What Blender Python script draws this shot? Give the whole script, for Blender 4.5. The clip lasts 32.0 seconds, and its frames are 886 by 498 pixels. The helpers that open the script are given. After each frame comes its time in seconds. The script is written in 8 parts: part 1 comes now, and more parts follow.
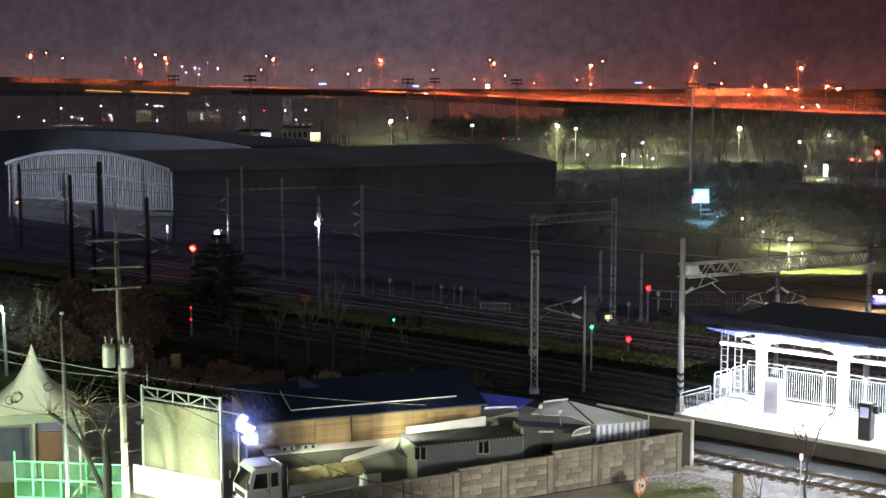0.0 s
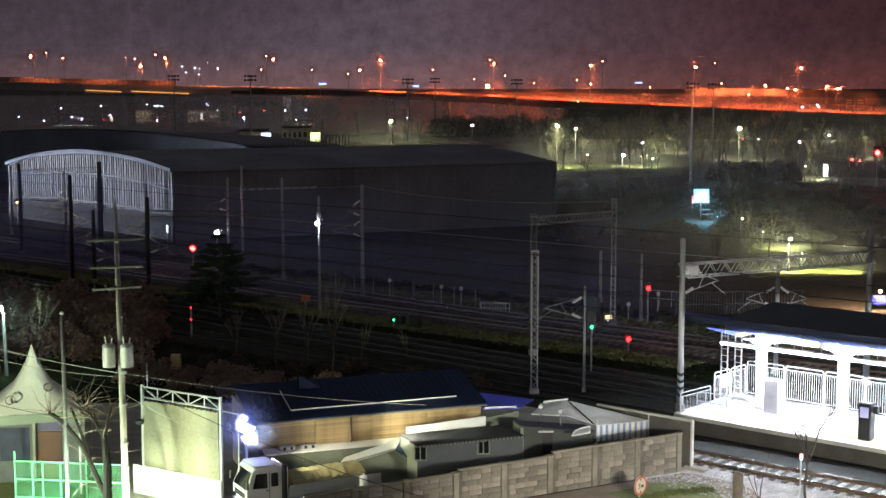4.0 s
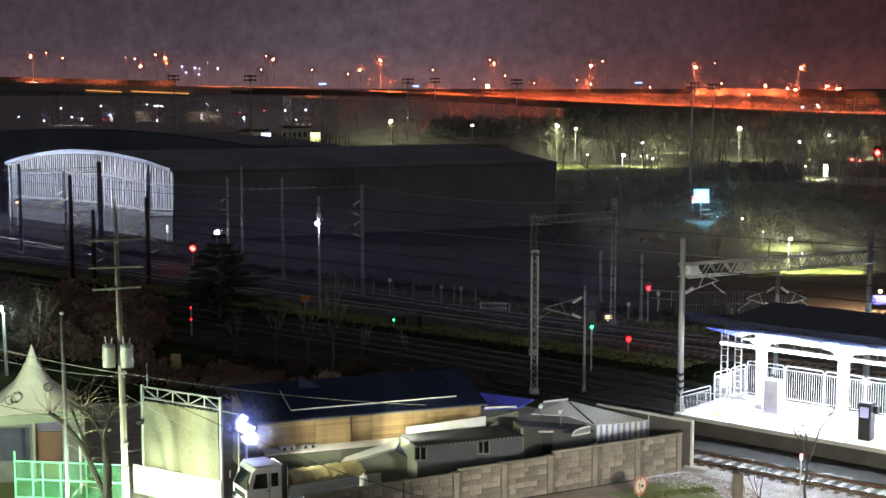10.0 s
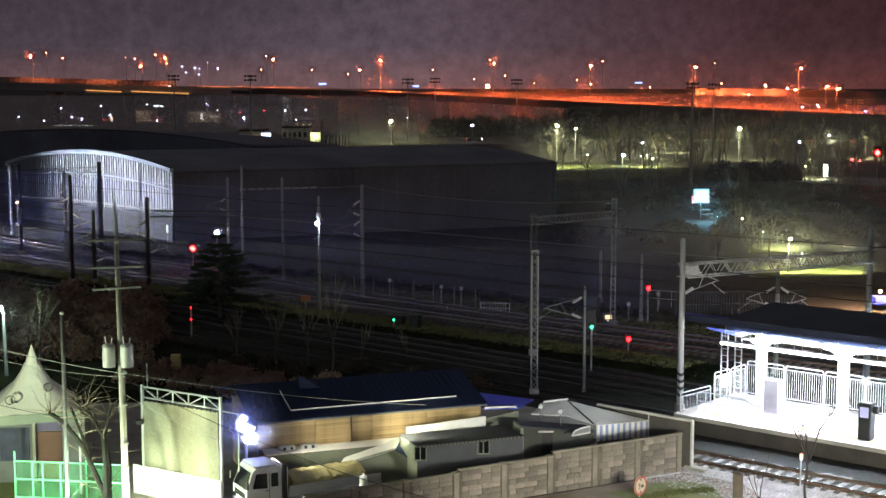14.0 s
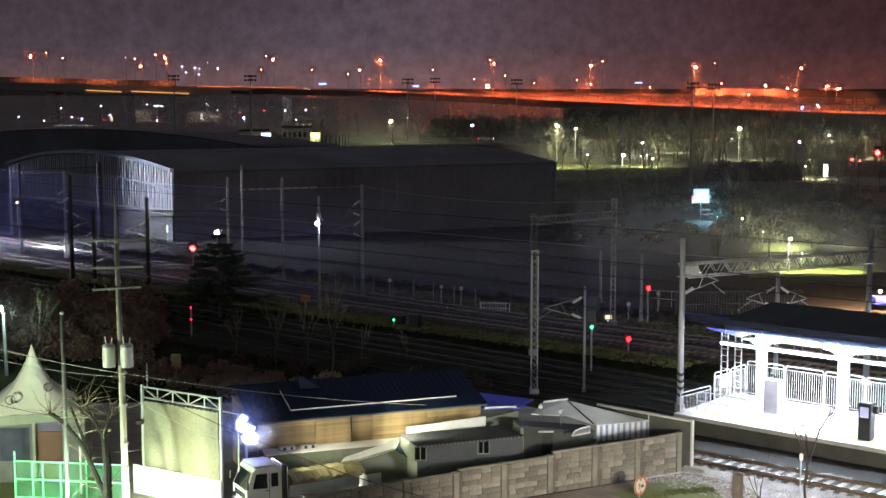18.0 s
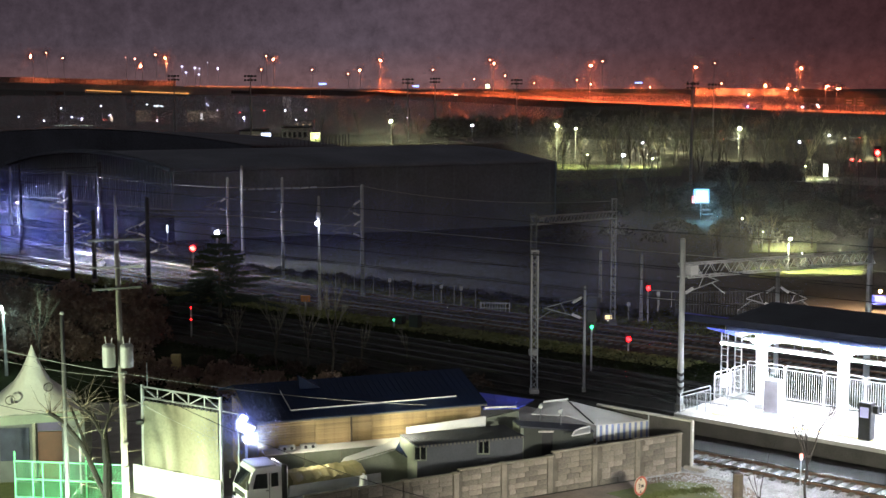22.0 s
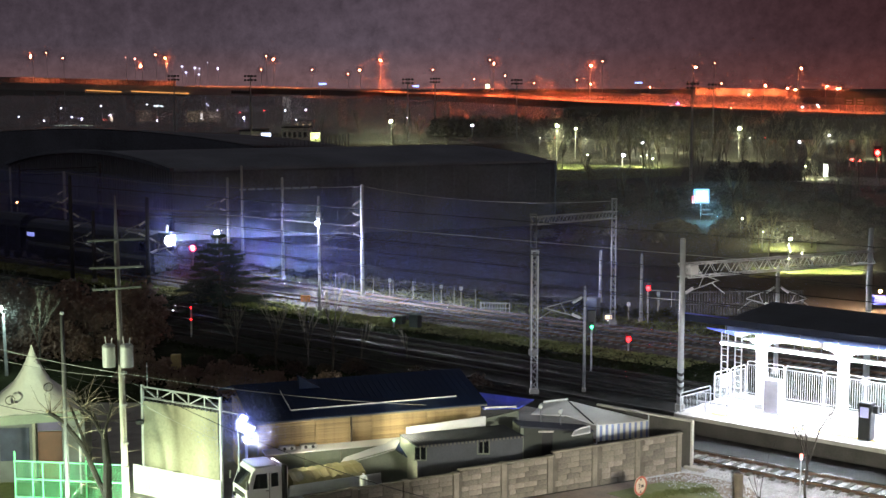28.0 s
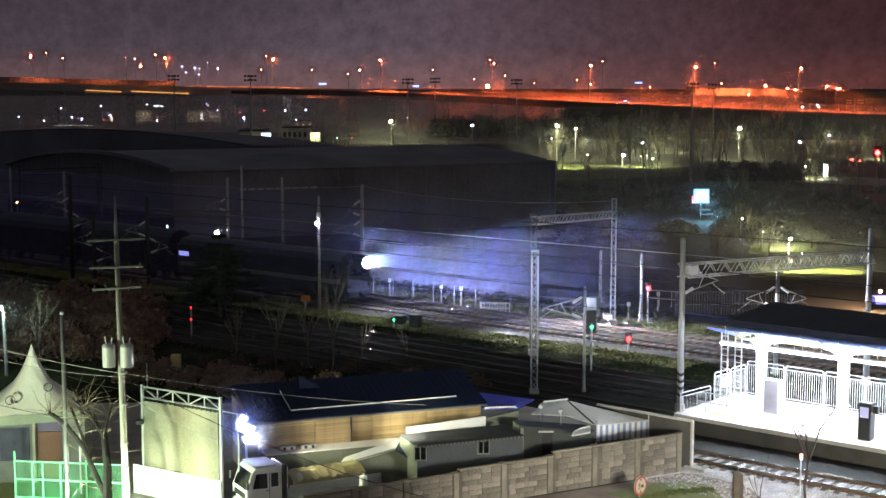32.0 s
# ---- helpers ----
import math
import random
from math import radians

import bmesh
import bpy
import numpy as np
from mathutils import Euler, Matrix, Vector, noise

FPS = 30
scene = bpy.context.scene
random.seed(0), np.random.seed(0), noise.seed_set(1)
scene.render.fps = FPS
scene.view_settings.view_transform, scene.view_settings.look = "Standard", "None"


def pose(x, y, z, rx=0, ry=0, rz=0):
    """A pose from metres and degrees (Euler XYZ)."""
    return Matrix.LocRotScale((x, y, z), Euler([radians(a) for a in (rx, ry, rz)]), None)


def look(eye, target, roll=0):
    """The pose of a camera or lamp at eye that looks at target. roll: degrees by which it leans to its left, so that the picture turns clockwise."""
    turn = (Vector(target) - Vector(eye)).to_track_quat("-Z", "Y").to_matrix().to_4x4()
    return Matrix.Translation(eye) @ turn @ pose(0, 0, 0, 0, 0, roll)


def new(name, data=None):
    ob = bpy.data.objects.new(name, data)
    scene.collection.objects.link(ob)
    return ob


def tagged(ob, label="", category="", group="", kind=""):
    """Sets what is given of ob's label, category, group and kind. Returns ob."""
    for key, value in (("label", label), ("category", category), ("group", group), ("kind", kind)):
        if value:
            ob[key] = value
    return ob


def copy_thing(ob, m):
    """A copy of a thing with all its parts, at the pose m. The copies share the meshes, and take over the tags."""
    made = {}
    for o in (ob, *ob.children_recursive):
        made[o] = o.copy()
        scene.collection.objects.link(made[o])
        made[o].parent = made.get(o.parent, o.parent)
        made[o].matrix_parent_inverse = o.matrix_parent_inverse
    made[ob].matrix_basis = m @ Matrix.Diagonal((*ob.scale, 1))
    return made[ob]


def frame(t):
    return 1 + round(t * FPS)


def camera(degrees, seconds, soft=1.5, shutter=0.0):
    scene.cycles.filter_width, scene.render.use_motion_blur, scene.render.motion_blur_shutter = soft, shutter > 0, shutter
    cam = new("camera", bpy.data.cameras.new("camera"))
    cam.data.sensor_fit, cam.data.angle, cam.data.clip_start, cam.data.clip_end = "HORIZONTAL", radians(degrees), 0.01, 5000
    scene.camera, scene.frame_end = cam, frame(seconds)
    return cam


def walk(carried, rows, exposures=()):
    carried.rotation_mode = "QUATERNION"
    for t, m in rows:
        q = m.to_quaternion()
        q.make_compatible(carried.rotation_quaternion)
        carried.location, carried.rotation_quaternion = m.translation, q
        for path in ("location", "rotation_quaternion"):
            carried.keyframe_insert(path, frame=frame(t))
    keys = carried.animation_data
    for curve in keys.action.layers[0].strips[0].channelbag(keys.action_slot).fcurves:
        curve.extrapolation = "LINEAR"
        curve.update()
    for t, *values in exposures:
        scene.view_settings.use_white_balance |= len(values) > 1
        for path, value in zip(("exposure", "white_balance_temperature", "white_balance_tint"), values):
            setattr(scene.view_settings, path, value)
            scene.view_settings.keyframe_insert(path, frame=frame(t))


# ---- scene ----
cam = camera(34.82, 32.0, soft=1.5)
walk(cam, [(0.0, pose(0, 0, 18.0, 83.247, 0, 0)), (32.0, pose(0, 0, 18.0, 83.247, 0, 0))])

# ---- night sky: dim violet overhead, warm town glow at the horizon ----
world = bpy.data.worlds.new("night")
scene.world = world
world.use_nodes = True
wn, wl = world.node_tree.nodes, world.node_tree.links
w_tc = wn.new("ShaderNodeTexCoord")
w_sep = wn.new("ShaderNodeSeparateXYZ")
wl.new(w_tc.outputs["Generated"], w_sep.inputs[0])
w_ramp = wn.new("ShaderNodeValToRGB")
wl.new(w_sep.outputs["Z"], w_ramp.inputs[0])
cr = w_ramp.color_ramp
cr.elements[0].position, cr.elements[0].color = 0.0, (0.130, 0.074, 0.080, 1)
cr.elements[1].position, cr.elements[1].color = 0.14, (0.026, 0.0185, 0.028, 1)
e = cr.elements.new(0.55)
e.color = (0.078, 0.088, 0.096, 1)
e = cr.elements.new(0.025)
e.color = (0.070, 0.052, 0.067, 1)
w_no = wn.new("ShaderNodeTexNoise")
w_no.inputs["Scale"].default_value, w_no.inputs["Detail"].default_value = 11.0, 10.0
w_no.inputs["Roughness"].default_value = 0.68
w_mp = wn.new("ShaderNodeMapRange")
w_mp.inputs[3].default_value, w_mp.inputs[4].default_value = 0.75, 2.1
wl.new(w_tc.outputs["Generated"], w_no.inputs["Vector"])
wl.new(w_no.outputs[0], w_mp.inputs[0])
w_warm = wn.new("ShaderNodeMix")
w_warm.data_type, w_warm.blend_type = "RGBA", "MULTIPLY"
w_side = wn.new("ShaderNodeMapRange")
w_side.inputs[1].default_value, w_side.inputs[2].default_value = -0.05, 0.3
wl.new(w_sep.outputs["X"], w_side.inputs[0])
wl.new(w_side.outputs[0], w_warm.inputs[0])
wl.new(w_ramp.outputs[0], w_warm.inputs[6])
w_warm.inputs[7].default_value = (1.12, 0.64, 0.56, 1)
wl.new(w_warm.outputs[2], wn["Background"].inputs[0])
# the town's glow is strongest straight ahead
w_mid = wn.new("ShaderNodeMapRange")
w_mid.inputs[1].default_value, w_mid.inputs[2].default_value = -0.35, 0.35
wl.new(w_sep.outputs["X"], w_mid.inputs[0])
w_hump = wn.new("ShaderNodeValToRGB")
w_hump.color_ramp.interpolation = "B_SPLINE"
for k, v in ((0.0, 0.63), (0.3, 0.70), (0.5, 1.02), (0.64, 0.72), (1.0, 0.36)):
    el = w_hump.color_ramp.elements[0] if k == 0.0 else (w_hump.color_ramp.elements[-1] if k == 1.0 else w_hump.color_ramp.elements.new(k))
    el.color = (v, v, v, 1)
wl.new(w_mid.outputs[0], w_hump.inputs[0])
w_mul = wn.new("ShaderNodeMath")
w_mul.operation = "MULTIPLY"
wl.new(w_mp.outputs[0], w_mul.inputs[0])
wl.new(w_hump.outputs[0], w_mul.inputs[1])
# ragged thin cloud
w_fine = wn.new("ShaderNodeTexNoise")
w_fine.inputs["Scale"].default_value, w_fine.inputs["Detail"].default_value = 95.0, 6.0
w_fine.inputs["Roughness"].default_value = 0.75
wl.new(w_tc.outputs["Generated"], w_fine.inputs["Vector"])
w_fr = wn.new("ShaderNodeMapRange")
w_fr.inputs[1].default_value, w_fr.inputs[2].default_value = 0.3, 0.7
w_fr.inputs[3].default_value, w_fr.inputs[4].default_value = 0.74, 1.28
wl.new(w_fine.outputs[0], w_fr.inputs[0])
w_mul2 = wn.new("ShaderNodeMath")
w_mul2.operation = "MULTIPLY"
wl.new(w_mul.outputs[0], w_mul2.inputs[0])
wl.new(w_fr.outputs[0], w_mul2.inputs[1])
wl.new(w_mul2.outputs[0], wn["Background"].inputs[1])
scene.view_settings.exposure = 0.09


def lamp(kind, name, eye, target, color, watts, size=0.3, spot=60):
    d = bpy.data.lights.new(name, kind)
    d.color, d.energy = color, watts
    if kind == "AREA":
        d.size = size
    else:
        d.shadow_soft_size = size
    if kind == "SPOT":
        d.spot_size, d.spot_blend = radians(spot), 0.5
    ob = new(name, d)
    ob.matrix_world = look(eye, target)
    return ob


# lamps beside the viewpoint, below the view, that light the yard's near side
lamp("SPOT", "street_light", (-21.0, 50.5, 4.2), (-13.0, 60.0, 3.4), (0.88, 1.0, 0.62), 5200, 0.3, 100)
lamp("POINT", "yard_light", (-12.2, 55.2, 0.45), (-11.9, 60.0, 0.5), (0.88, 1.0, 0.62), 1500, 0.2)
lamp("POINT", "yard_light", (-15.9, 55.6, 0.5), (-11.9, 60.0, 0.5), (0.72, 1.0, 0.74), 1300, 0.2)
lamp("SPOT", "street_light", (11.0, 49.5, 3.0), (10.0, 60.0, 0.8), (1.0, 0.98, 0.84), 7000, 0.6, 120)
lamp("SPOT", "street_light", (-4.0, 45.5, 1.5), (-4.0, 60.0, 1.6), (0.95, 0.95, 0.76), 300, 0.9, 110)
# unseen warm lamps added by the floodlight and sheds to brighten the warehouse wall
lamp("SPOT", "wall_fill_light", (-8.6, 58.6, 3.0), (3.0, 62.6, 2.3), (0.97, 0.94, 0.68), 4800, 0.3, 70)
lamp("SPOT", "wall_fill_light", (-1.9, 60.3, 2.9), (0.2, 63.6, 2.3), (0.96, 0.94, 0.62), 650, 0.3, 120)
# sodium light along the elevated road and its slip road
for place in ((-168.73, 583, 27.41), (-140.73, 578, 26.42), (-111.59, 572, 26.56), (-88.74, 568, 26.28), (-67.44, 565, 25.79), (-45.47, 562, 25.3)):
    lamp("SPOT", "sodium_light", place, (place[0], place[1] + 2, 0), (1.0, 0.21, 0.085), 15000, 0.6, 125)
for place in ((-23.46, 533, 25.14), (-0.81, 513, 24.67), (17.67, 495, 23.46), (33.52, 480, 22.92), (49.07, 472, 22.46), (65.41, 463, 22.01), (80.71, 455, 21.94), (96.61, 450, 21.72), (111.96, 445, 21.51), (129.11, 442, 21.14)):
    lamp("SPOT", "sodium_light", place, (place[0], place[1] + 2, 0), (1.0, 0.135, 0.042), 70000, 0.6, 95)
for place in ((115.13, 628, 11.8), (137.25, 638, 12.21), (126.12, 633, 11.75), (152.42, 643, 11.14)):
    lamp("SPOT", "sodium_light", place, (place[0], place[1] + 9, 11), (1.0, 0.16, 0.055), 24000, 0.5, 150)
lamp("SPOT", "sodium_light", (-51.0, 547, 11.5), (-46.0, 566, 4.0), (1.0, 0.19, 0.07), 9000, 0.6, 80)
# street light on the low buildings below the bridge
for place in ((-131.48, 628, 7.33), (-102.96, 628, 8.32), (-158.33, 590, 6.34), (-62.0, 545, 7.0)):
    lamp("SPOT", "street_light", place, (place[0], place[1] + 5, 0), (1.0, 0.93, 0.75), 5000, 0.4, 150)
# park lamps over grass and bare trees
for place, watts in (((-14.48, 395, 6.74), 14000), ((24.08, 299, 8.41), 15000), ((30.74, 328, 6.7), 9000), ((68.68, 328, 6.7), 12000), ((33.17, 134, 2.95), 6500), ((37.84, 133.5, 2.79), 4500), ((36.75, 152, 1.79), 5000), ((42.66, 300, 4.08), 18000), ((68.77, 262, 1.86), 5000), ((-33.96, 380, 4.0), 4000), ((59.75, 360, 4.45), 9000), ((113.11, 415, 1.72), 3000), ((100.3, 330, 2.69), 12000)):
    lamp("SPOT", "park_light", (place[0], place[1] - 2.5, place[2]), (place[0], place[1] + 1.0, 0), (1.0, 1.0, 0.52), watts * 0.8, 0.3, 138 if place[1] > 200 else 100)


lamp("SPOT", "yard_light", (-26.72, 84.5, 4.34), (-26.37, 86, 0.81), (0.70, 1.0, 0.86), 380, 0.15, 150)
# cyan light that the billboard throws on the shrubs round it
lamp("POINT", "billboard_light", (33.9, 181.5, 1.55), (34, 170, 0), (0.30, 0.72, 1.0), 1300, 0.6)
# small lamps over the stall beside the railway
lamp("SPOT", "stall_light", (33.99, 109, 2.48), (33.36, 112, 0.22), (1.0, 0.62, 0.36), 4200, 0.2, 150)

# ---- materials ----
MATS = {}


def mat(name, color, rough=0.8, metal=0.0, vary=0.35, scale=1.5, fine=25.0, bump=0.15, dark=None, spec=0.5):
    """A surface with broad stains, fine grain and relief, in metres of the thing's own space."""
    if name in MATS:
        return MATS[name]
    m = bpy.data.materials.new(name)
    m.use_nodes = True
    n, l = m.node_tree.nodes, m.node_tree.links
    b = n["Principled BSDF"]
    tc = n.new("ShaderNodeTexCoord")
    n1 = n.new("ShaderNodeTexNoise")
    n1.inputs["Scale"].default_value, n1.inputs["Detail"].default_value = scale, 5
    n2 = n.new("ShaderNodeTexNoise")
    n2.inputs["Scale"].default_value, n2.inputs["Detail"].default_value = fine, 3
    l.new(tc.outputs["Object"], n1.inputs["Vector"])
    l.new(tc.outputs["Object"], n2.inputs["Vector"])
    add = n.new("ShaderNodeMath")
    add.operation = "MULTIPLY_ADD"
    add.inputs[1].default_value = 0.45
    l.new(n2.outputs[0], add.inputs[0])
    l.new(n1.outputs[0], add.inputs[2])
    oi = n.new("ShaderNodeObjectInfo")
    add2 = n.new("ShaderNodeMath")
    add2.operation = "MULTIPLY_ADD"
    add2.inputs[1].default_value = 0.22
    l.new(oi.outputs["Random"], add2.inputs[0])
    l.new(add.outputs[0], add2.inputs[2])
    mp = n.new("ShaderNodeMapRange")
    mp.inputs[1].default_value, mp.inputs[2].default_value = 0.5, 1.15
    l.new(add2.outputs[0], mp.inputs[0])
    mx = n.new("ShaderNodeMix")
    mx.data_type = "RGBA"
    dk = dark or tuple(c * (1 - vary) for c in color)
    mx.inputs[6].default_value = (*dk, 1)
    mx.inputs[7].default_value = (*(min(1, c * (1 + 0.4 * vary)) for c in color), 1)
    l.new(mp.outputs[0], mx.inputs[0])
    l.new(mx.outputs[2], b.inputs["Base Color"])
    rr = n.new("ShaderNodeMapRange")
    rr.inputs[3].default_value, rr.inputs[4].default_value = max(0.03, rough - 0.12), min(1, rough + 0.1)
    l.new(n1.outputs[0], rr.inputs[0])
    l.new(rr.outputs[0], b.inputs["Roughness"])
    b.inputs["Metallic"].default_value = metal
    b.inputs["Specular IOR Level"].default_value = spec
    if bump:
        bp = n.new("ShaderNodeBump")
        bp.inputs["Strength"].default_value, bp.inputs["Distance"].default_value = bump, 0.03
        l.new(n2.outputs[0], bp.inputs["Height"])
        l.new(bp.outputs[0], b.inputs["Normal"])
    MATS[name] = m
    return m


def glow(name, color, strength):
    if name in MATS:
        return MATS[name]
    m = bpy.data.materials.new(name)
    m.use_nodes = True
    b = m.node_tree.nodes["Principled BSDF"]
    b.inputs["Base Color"].default_value = (0.6, 0.6, 0.6, 1)
    b.inputs["Emission Color"].default_value = (*color, 1)
    b.inputs["Emission Strength"].default_value = strength
    MATS[name] = m
    return m


def glass(name, color=(0.008, 0.010, 0.013)):
    return mat(name, color, 0.06, 0.0, 0.2, 2, 10, 0.0, spec=0.4)


SOIL = mat("bare_soil", (0.25, 0.20, 0.16), 0.95, 0, 0.5, 0.6, 6, 0.6)
EARTH = mat("earth", (0.085, 0.081, 0.070), 0.95, 0, 0.6, 0.09, 1.7, 0.6, spec=0.15)
# weeds toned down further for the light the yard lacks
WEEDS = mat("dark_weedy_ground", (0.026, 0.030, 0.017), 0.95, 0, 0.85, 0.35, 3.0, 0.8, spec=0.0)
BLADES = mat("pale_dry_grass", (0.21, 0.22, 0.082), 0.95, 0, 0.7, 0.6, 4.0, 0.3, spec=0.1)
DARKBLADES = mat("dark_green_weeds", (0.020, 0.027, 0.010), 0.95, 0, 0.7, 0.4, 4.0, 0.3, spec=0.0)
DRYGRASS = mat("dry_grass", (0.105, 0.10, 0.042), 0.95, 0, 0.9, 0.7, 4.0, 1.0, spec=0.1)
LAWN = mat("lawn", (0.15, 0.17, 0.06), 0.95, 0, 0.55, 0.12, 3.0, 0.9)
GRAVEL = mat("gravel", (0.56, 0.56, 0.59), 0.9, 0, 0.75, 1.2, 9.0, 1.0)
BALLAST = mat("ballast", (0.075, 0.067, 0.058), 0.95, 0, 0.85, 0.9, 7.0, 1.0, spec=0.12)
# concrete darkened in its colour for the unlit platform side and track wall
DARKCONCRETE = mat("darkened_concrete", (0.085, 0.08, 0.072), 0.9, 0, 0.5, 0.8, 15, 0.3)
CONCRETE = mat("concrete", (0.38, 0.36, 0.32), 0.85, 0, 0.45, 0.9, 18, 0.35)
PALE = mat("pale_concrete", (0.52, 0.50, 0.45), 0.8, 0, 0.35, 0.8, 18, 0.25)
PALEBLOCK = mat("pale_wall_block", (0.29, 0.25, 0.205), 0.9, 0, 0.5, 2.3, 18, 0.8)
DULLWHITE = mat("dusty_white_paint", (0.46, 0.47, 0.48), 0.45, 0, 0.3, 0.9, 14, 0.06)
BLOCK = mat("wall_block", (0.225, 0.195, 0.155), 0.9, 0, 0.65, 1.1, 16, 0.8)
MORTAR = mat("dirty_mortar", (0.13, 0.115, 0.09), 0.95, 0, 0.5, 1.5, 20, 0.4)
COPING = mat("stained_coping", (0.25, 0.22, 0.17), 0.9, 0, 0.55, 1.2, 16, 0.5)
ASPHALT = mat("asphalt", (0.05, 0.05, 0.052), 0.85, 0, 0.4, 0.3, 8, 0.3)
GALV = mat("galvanised_steel", (0.44, 0.45, 0.46), 0.5, 0.2, 0.3, 1.2, 20, 0.12)
GREYSTEEL = mat("grey_painted_steel", (0.52, 0.54, 0.56), 0.5, 0.1, 0.25, 0.8, 12, 0.08)
WHITEPAINT = mat("white_paint", (0.80, 0.80, 0.80), 0.5, 0, 0.12, 0.8, 14, 0.06)
RAILTOP = mat("polished_rail", (0.20, 0.19, 0.18), 0.10, 1.0, 0.2, 0.7, 8, 0.0)
RAILWORN = mat("worn_rail", (0.78, 0.77, 0.76), 0.22, 1.0, 0.2, 0.7, 8, 0.0)
RUST = mat("rusty_rail", (0.13, 0.075, 0.045), 0.8, 0.2, 0.4, 1, 12, 0.2)
# yard ballast and sleepers: missing light is put into their dark colours
YARDBED = mat("darkened_ballast", (0.038, 0.036, 0.032), 0.95, 0, 0.7, 0.5, 8.0, 1.0, spec=0.05)
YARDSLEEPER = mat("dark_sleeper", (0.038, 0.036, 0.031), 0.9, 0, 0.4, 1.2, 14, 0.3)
SLEEPER = mat("sleeper_concrete", (0.14, 0.133, 0.122), 0.9, 0, 0.4, 1.2, 14, 0.3)
NAVY = mat("navy_fascia", (0.012, 0.016, 0.045), 0.6, 0, 0.3, 0.6, 9, 0.05, spec=0.2)
BLUEROOF = mat("blue_steel_roof", (0.009, 0.020, 0.060), 0.6, 0.0, 0.45, 0.5, 9, 0.08, spec=0.15)
DARKROOF = mat("dark_roof", (0.058, 0.062, 0.076), 0.88, 0.0, 0.5, 0.2, 4, 0.2, spec=0.12)
TANWALL = mat("tan_cladding", (0.40, 0.285, 0.15), 0.8, 0, 0.55, 1.6, 22, 0.5)
WHITECLAD = mat("white_cladding", (0.60, 0.61, 0.64), 0.6, 0.0, 0.2, 0.35, 8, 0.08)
SHEDFRONT = mat("weathered_front_cladding", (0.15, 0.155, 0.175), 0.6, 0.0, 0.3, 0.35, 8, 0.08)
TARP = mat("cream_tarpaulin", (0.33, 0.32, 0.245), 0.75, 0, 0.5, 0.55, 9, 0.3, spec=0.25)
TENT = mat("white_canvas", (0.72, 0.72, 0.68), 0.8, 0, 0.2, 0.8, 9, 0.2)
WOODPOLE = mat("pole_concrete", (0.44, 0.43, 0.38), 0.85, 0, 0.35, 0.6, 16, 0.2)
BARK = mat("bark", (0.105, 0.088, 0.070), 0.95, 0, 0.5, 3, 22, 0.6)
TWIG = mat("bare_twigs", (0.30, 0.26, 0.19), 0.95, 0, 0.5, 0.4, 12, 0.2)
PALETWIG = mat("pale_twigs", (0.42, 0.35, 0.25), 0.9, 0, 0.45, 0.6, 12, 0.2)
NEEDLE = mat("pine_needles", (0.022, 0.040, 0.022), 0.85, 0, 0.5, 1.2, 9, 0.3)
PARKTWIG = mat("dim_twigs", (0.30, 0.28, 0.21), 0.95, 0, 0.5, 0.4, 12, 0.2)
DARKBARK = mat("dark_bark", (0.016, 0.013, 0.011), 0.95, 0, 0.5, 3, 22, 0.6)
PALEGALV = mat("pale_galvanised_steel", (0.66, 0.67, 0.68), 0.5, 0.1, 0.3, 1.2, 20, 0.12)
DARKMAST = mat("dark_mast_steel", (0.055, 0.055, 0.062), 0.6, 0.2, 0.4, 0.8, 12, 0.1)
FENCEGREY = mat("weathered_fence_steel", (0.16, 0.165, 0.17), 0.6, 0.2, 0.4, 0.8, 12, 0.1)
BLACK = mat("black_paint", (0.015, 0.015, 0.017), 0.5, 0, 0.3, 2, 15, 0.1)
BLUEPAINT = mat("blue_paint", (0.07, 0.11, 0.78), 0.5, 0, 0.25, 1, 10, 0.1)
GREENPAINT = mat("green_mesh_paint", (0.20, 0.72, 0.38), 0.5, 0, 0.2, 1.5, 12, 0.1)
RED = mat("red_paint", (0.30, 0.05, 0.025), 0.5, 0, 0.25, 3, 14, 0.1)
YELLOW = mat("yellow_paint", (0.60, 0.36, 0.04), 0.55, 0, 0.3, 3, 14, 0.1)
CABLE = mat("cable", (0.03, 0.03, 0.032), 0.6, 0.3, 0.2, 1, 10, 0)
PALECABLE = mat("pale_cable", (0.42, 0.42, 0.40), 0.5, 0.3, 0.2, 1, 10, 0)
WOOD = mat("weathered_wood", (0.09, 0.07, 0.05), 0.9, 0, 0.4, 3, 30, 0.4)
DARKGLASS = glass("dark_glass")
SHEDGREY = mat("green_grey_render", (0.17, 0.19, 0.15), 0.85, 0, 0.35, 0.8, 14, 0.2)
DECK = mat("bridge_concrete", (0.42, 0.41, 0.385), 0.85, 0, 0.4, 0.06, 1.2, 0.2)
SHEDROOF = mat("grey_blue_shed_roof", (0.20, 0.22, 0.26), 0.85, 0.0, 0.5, 0.12, 3, 0.2, spec=0.12)
PARAPET = mat("dark_parapet", (0.085, 0.082, 0.078), 0.9, 0, 0.5, 0.08, 1.4, 0.2)
# green tint put into the base colour to offset the red sodium light
BARRIER = mat("greenish_barrier_panel", (0.15, 0.16, 0.15), 0.8, 0, 0.4, 0.1, 1.4, 0.2)
LOCOPAINT = mat("locomotive_paint", (0.022, 0.025, 0.036), 0.45, 0.1, 0.35, 0.7, 9, 0.1)
REFLECT = mat("lamp_reflector", (0.42, 0.42, 0.43), 0.45, 0.0, 0.05, 5, 20, 0)

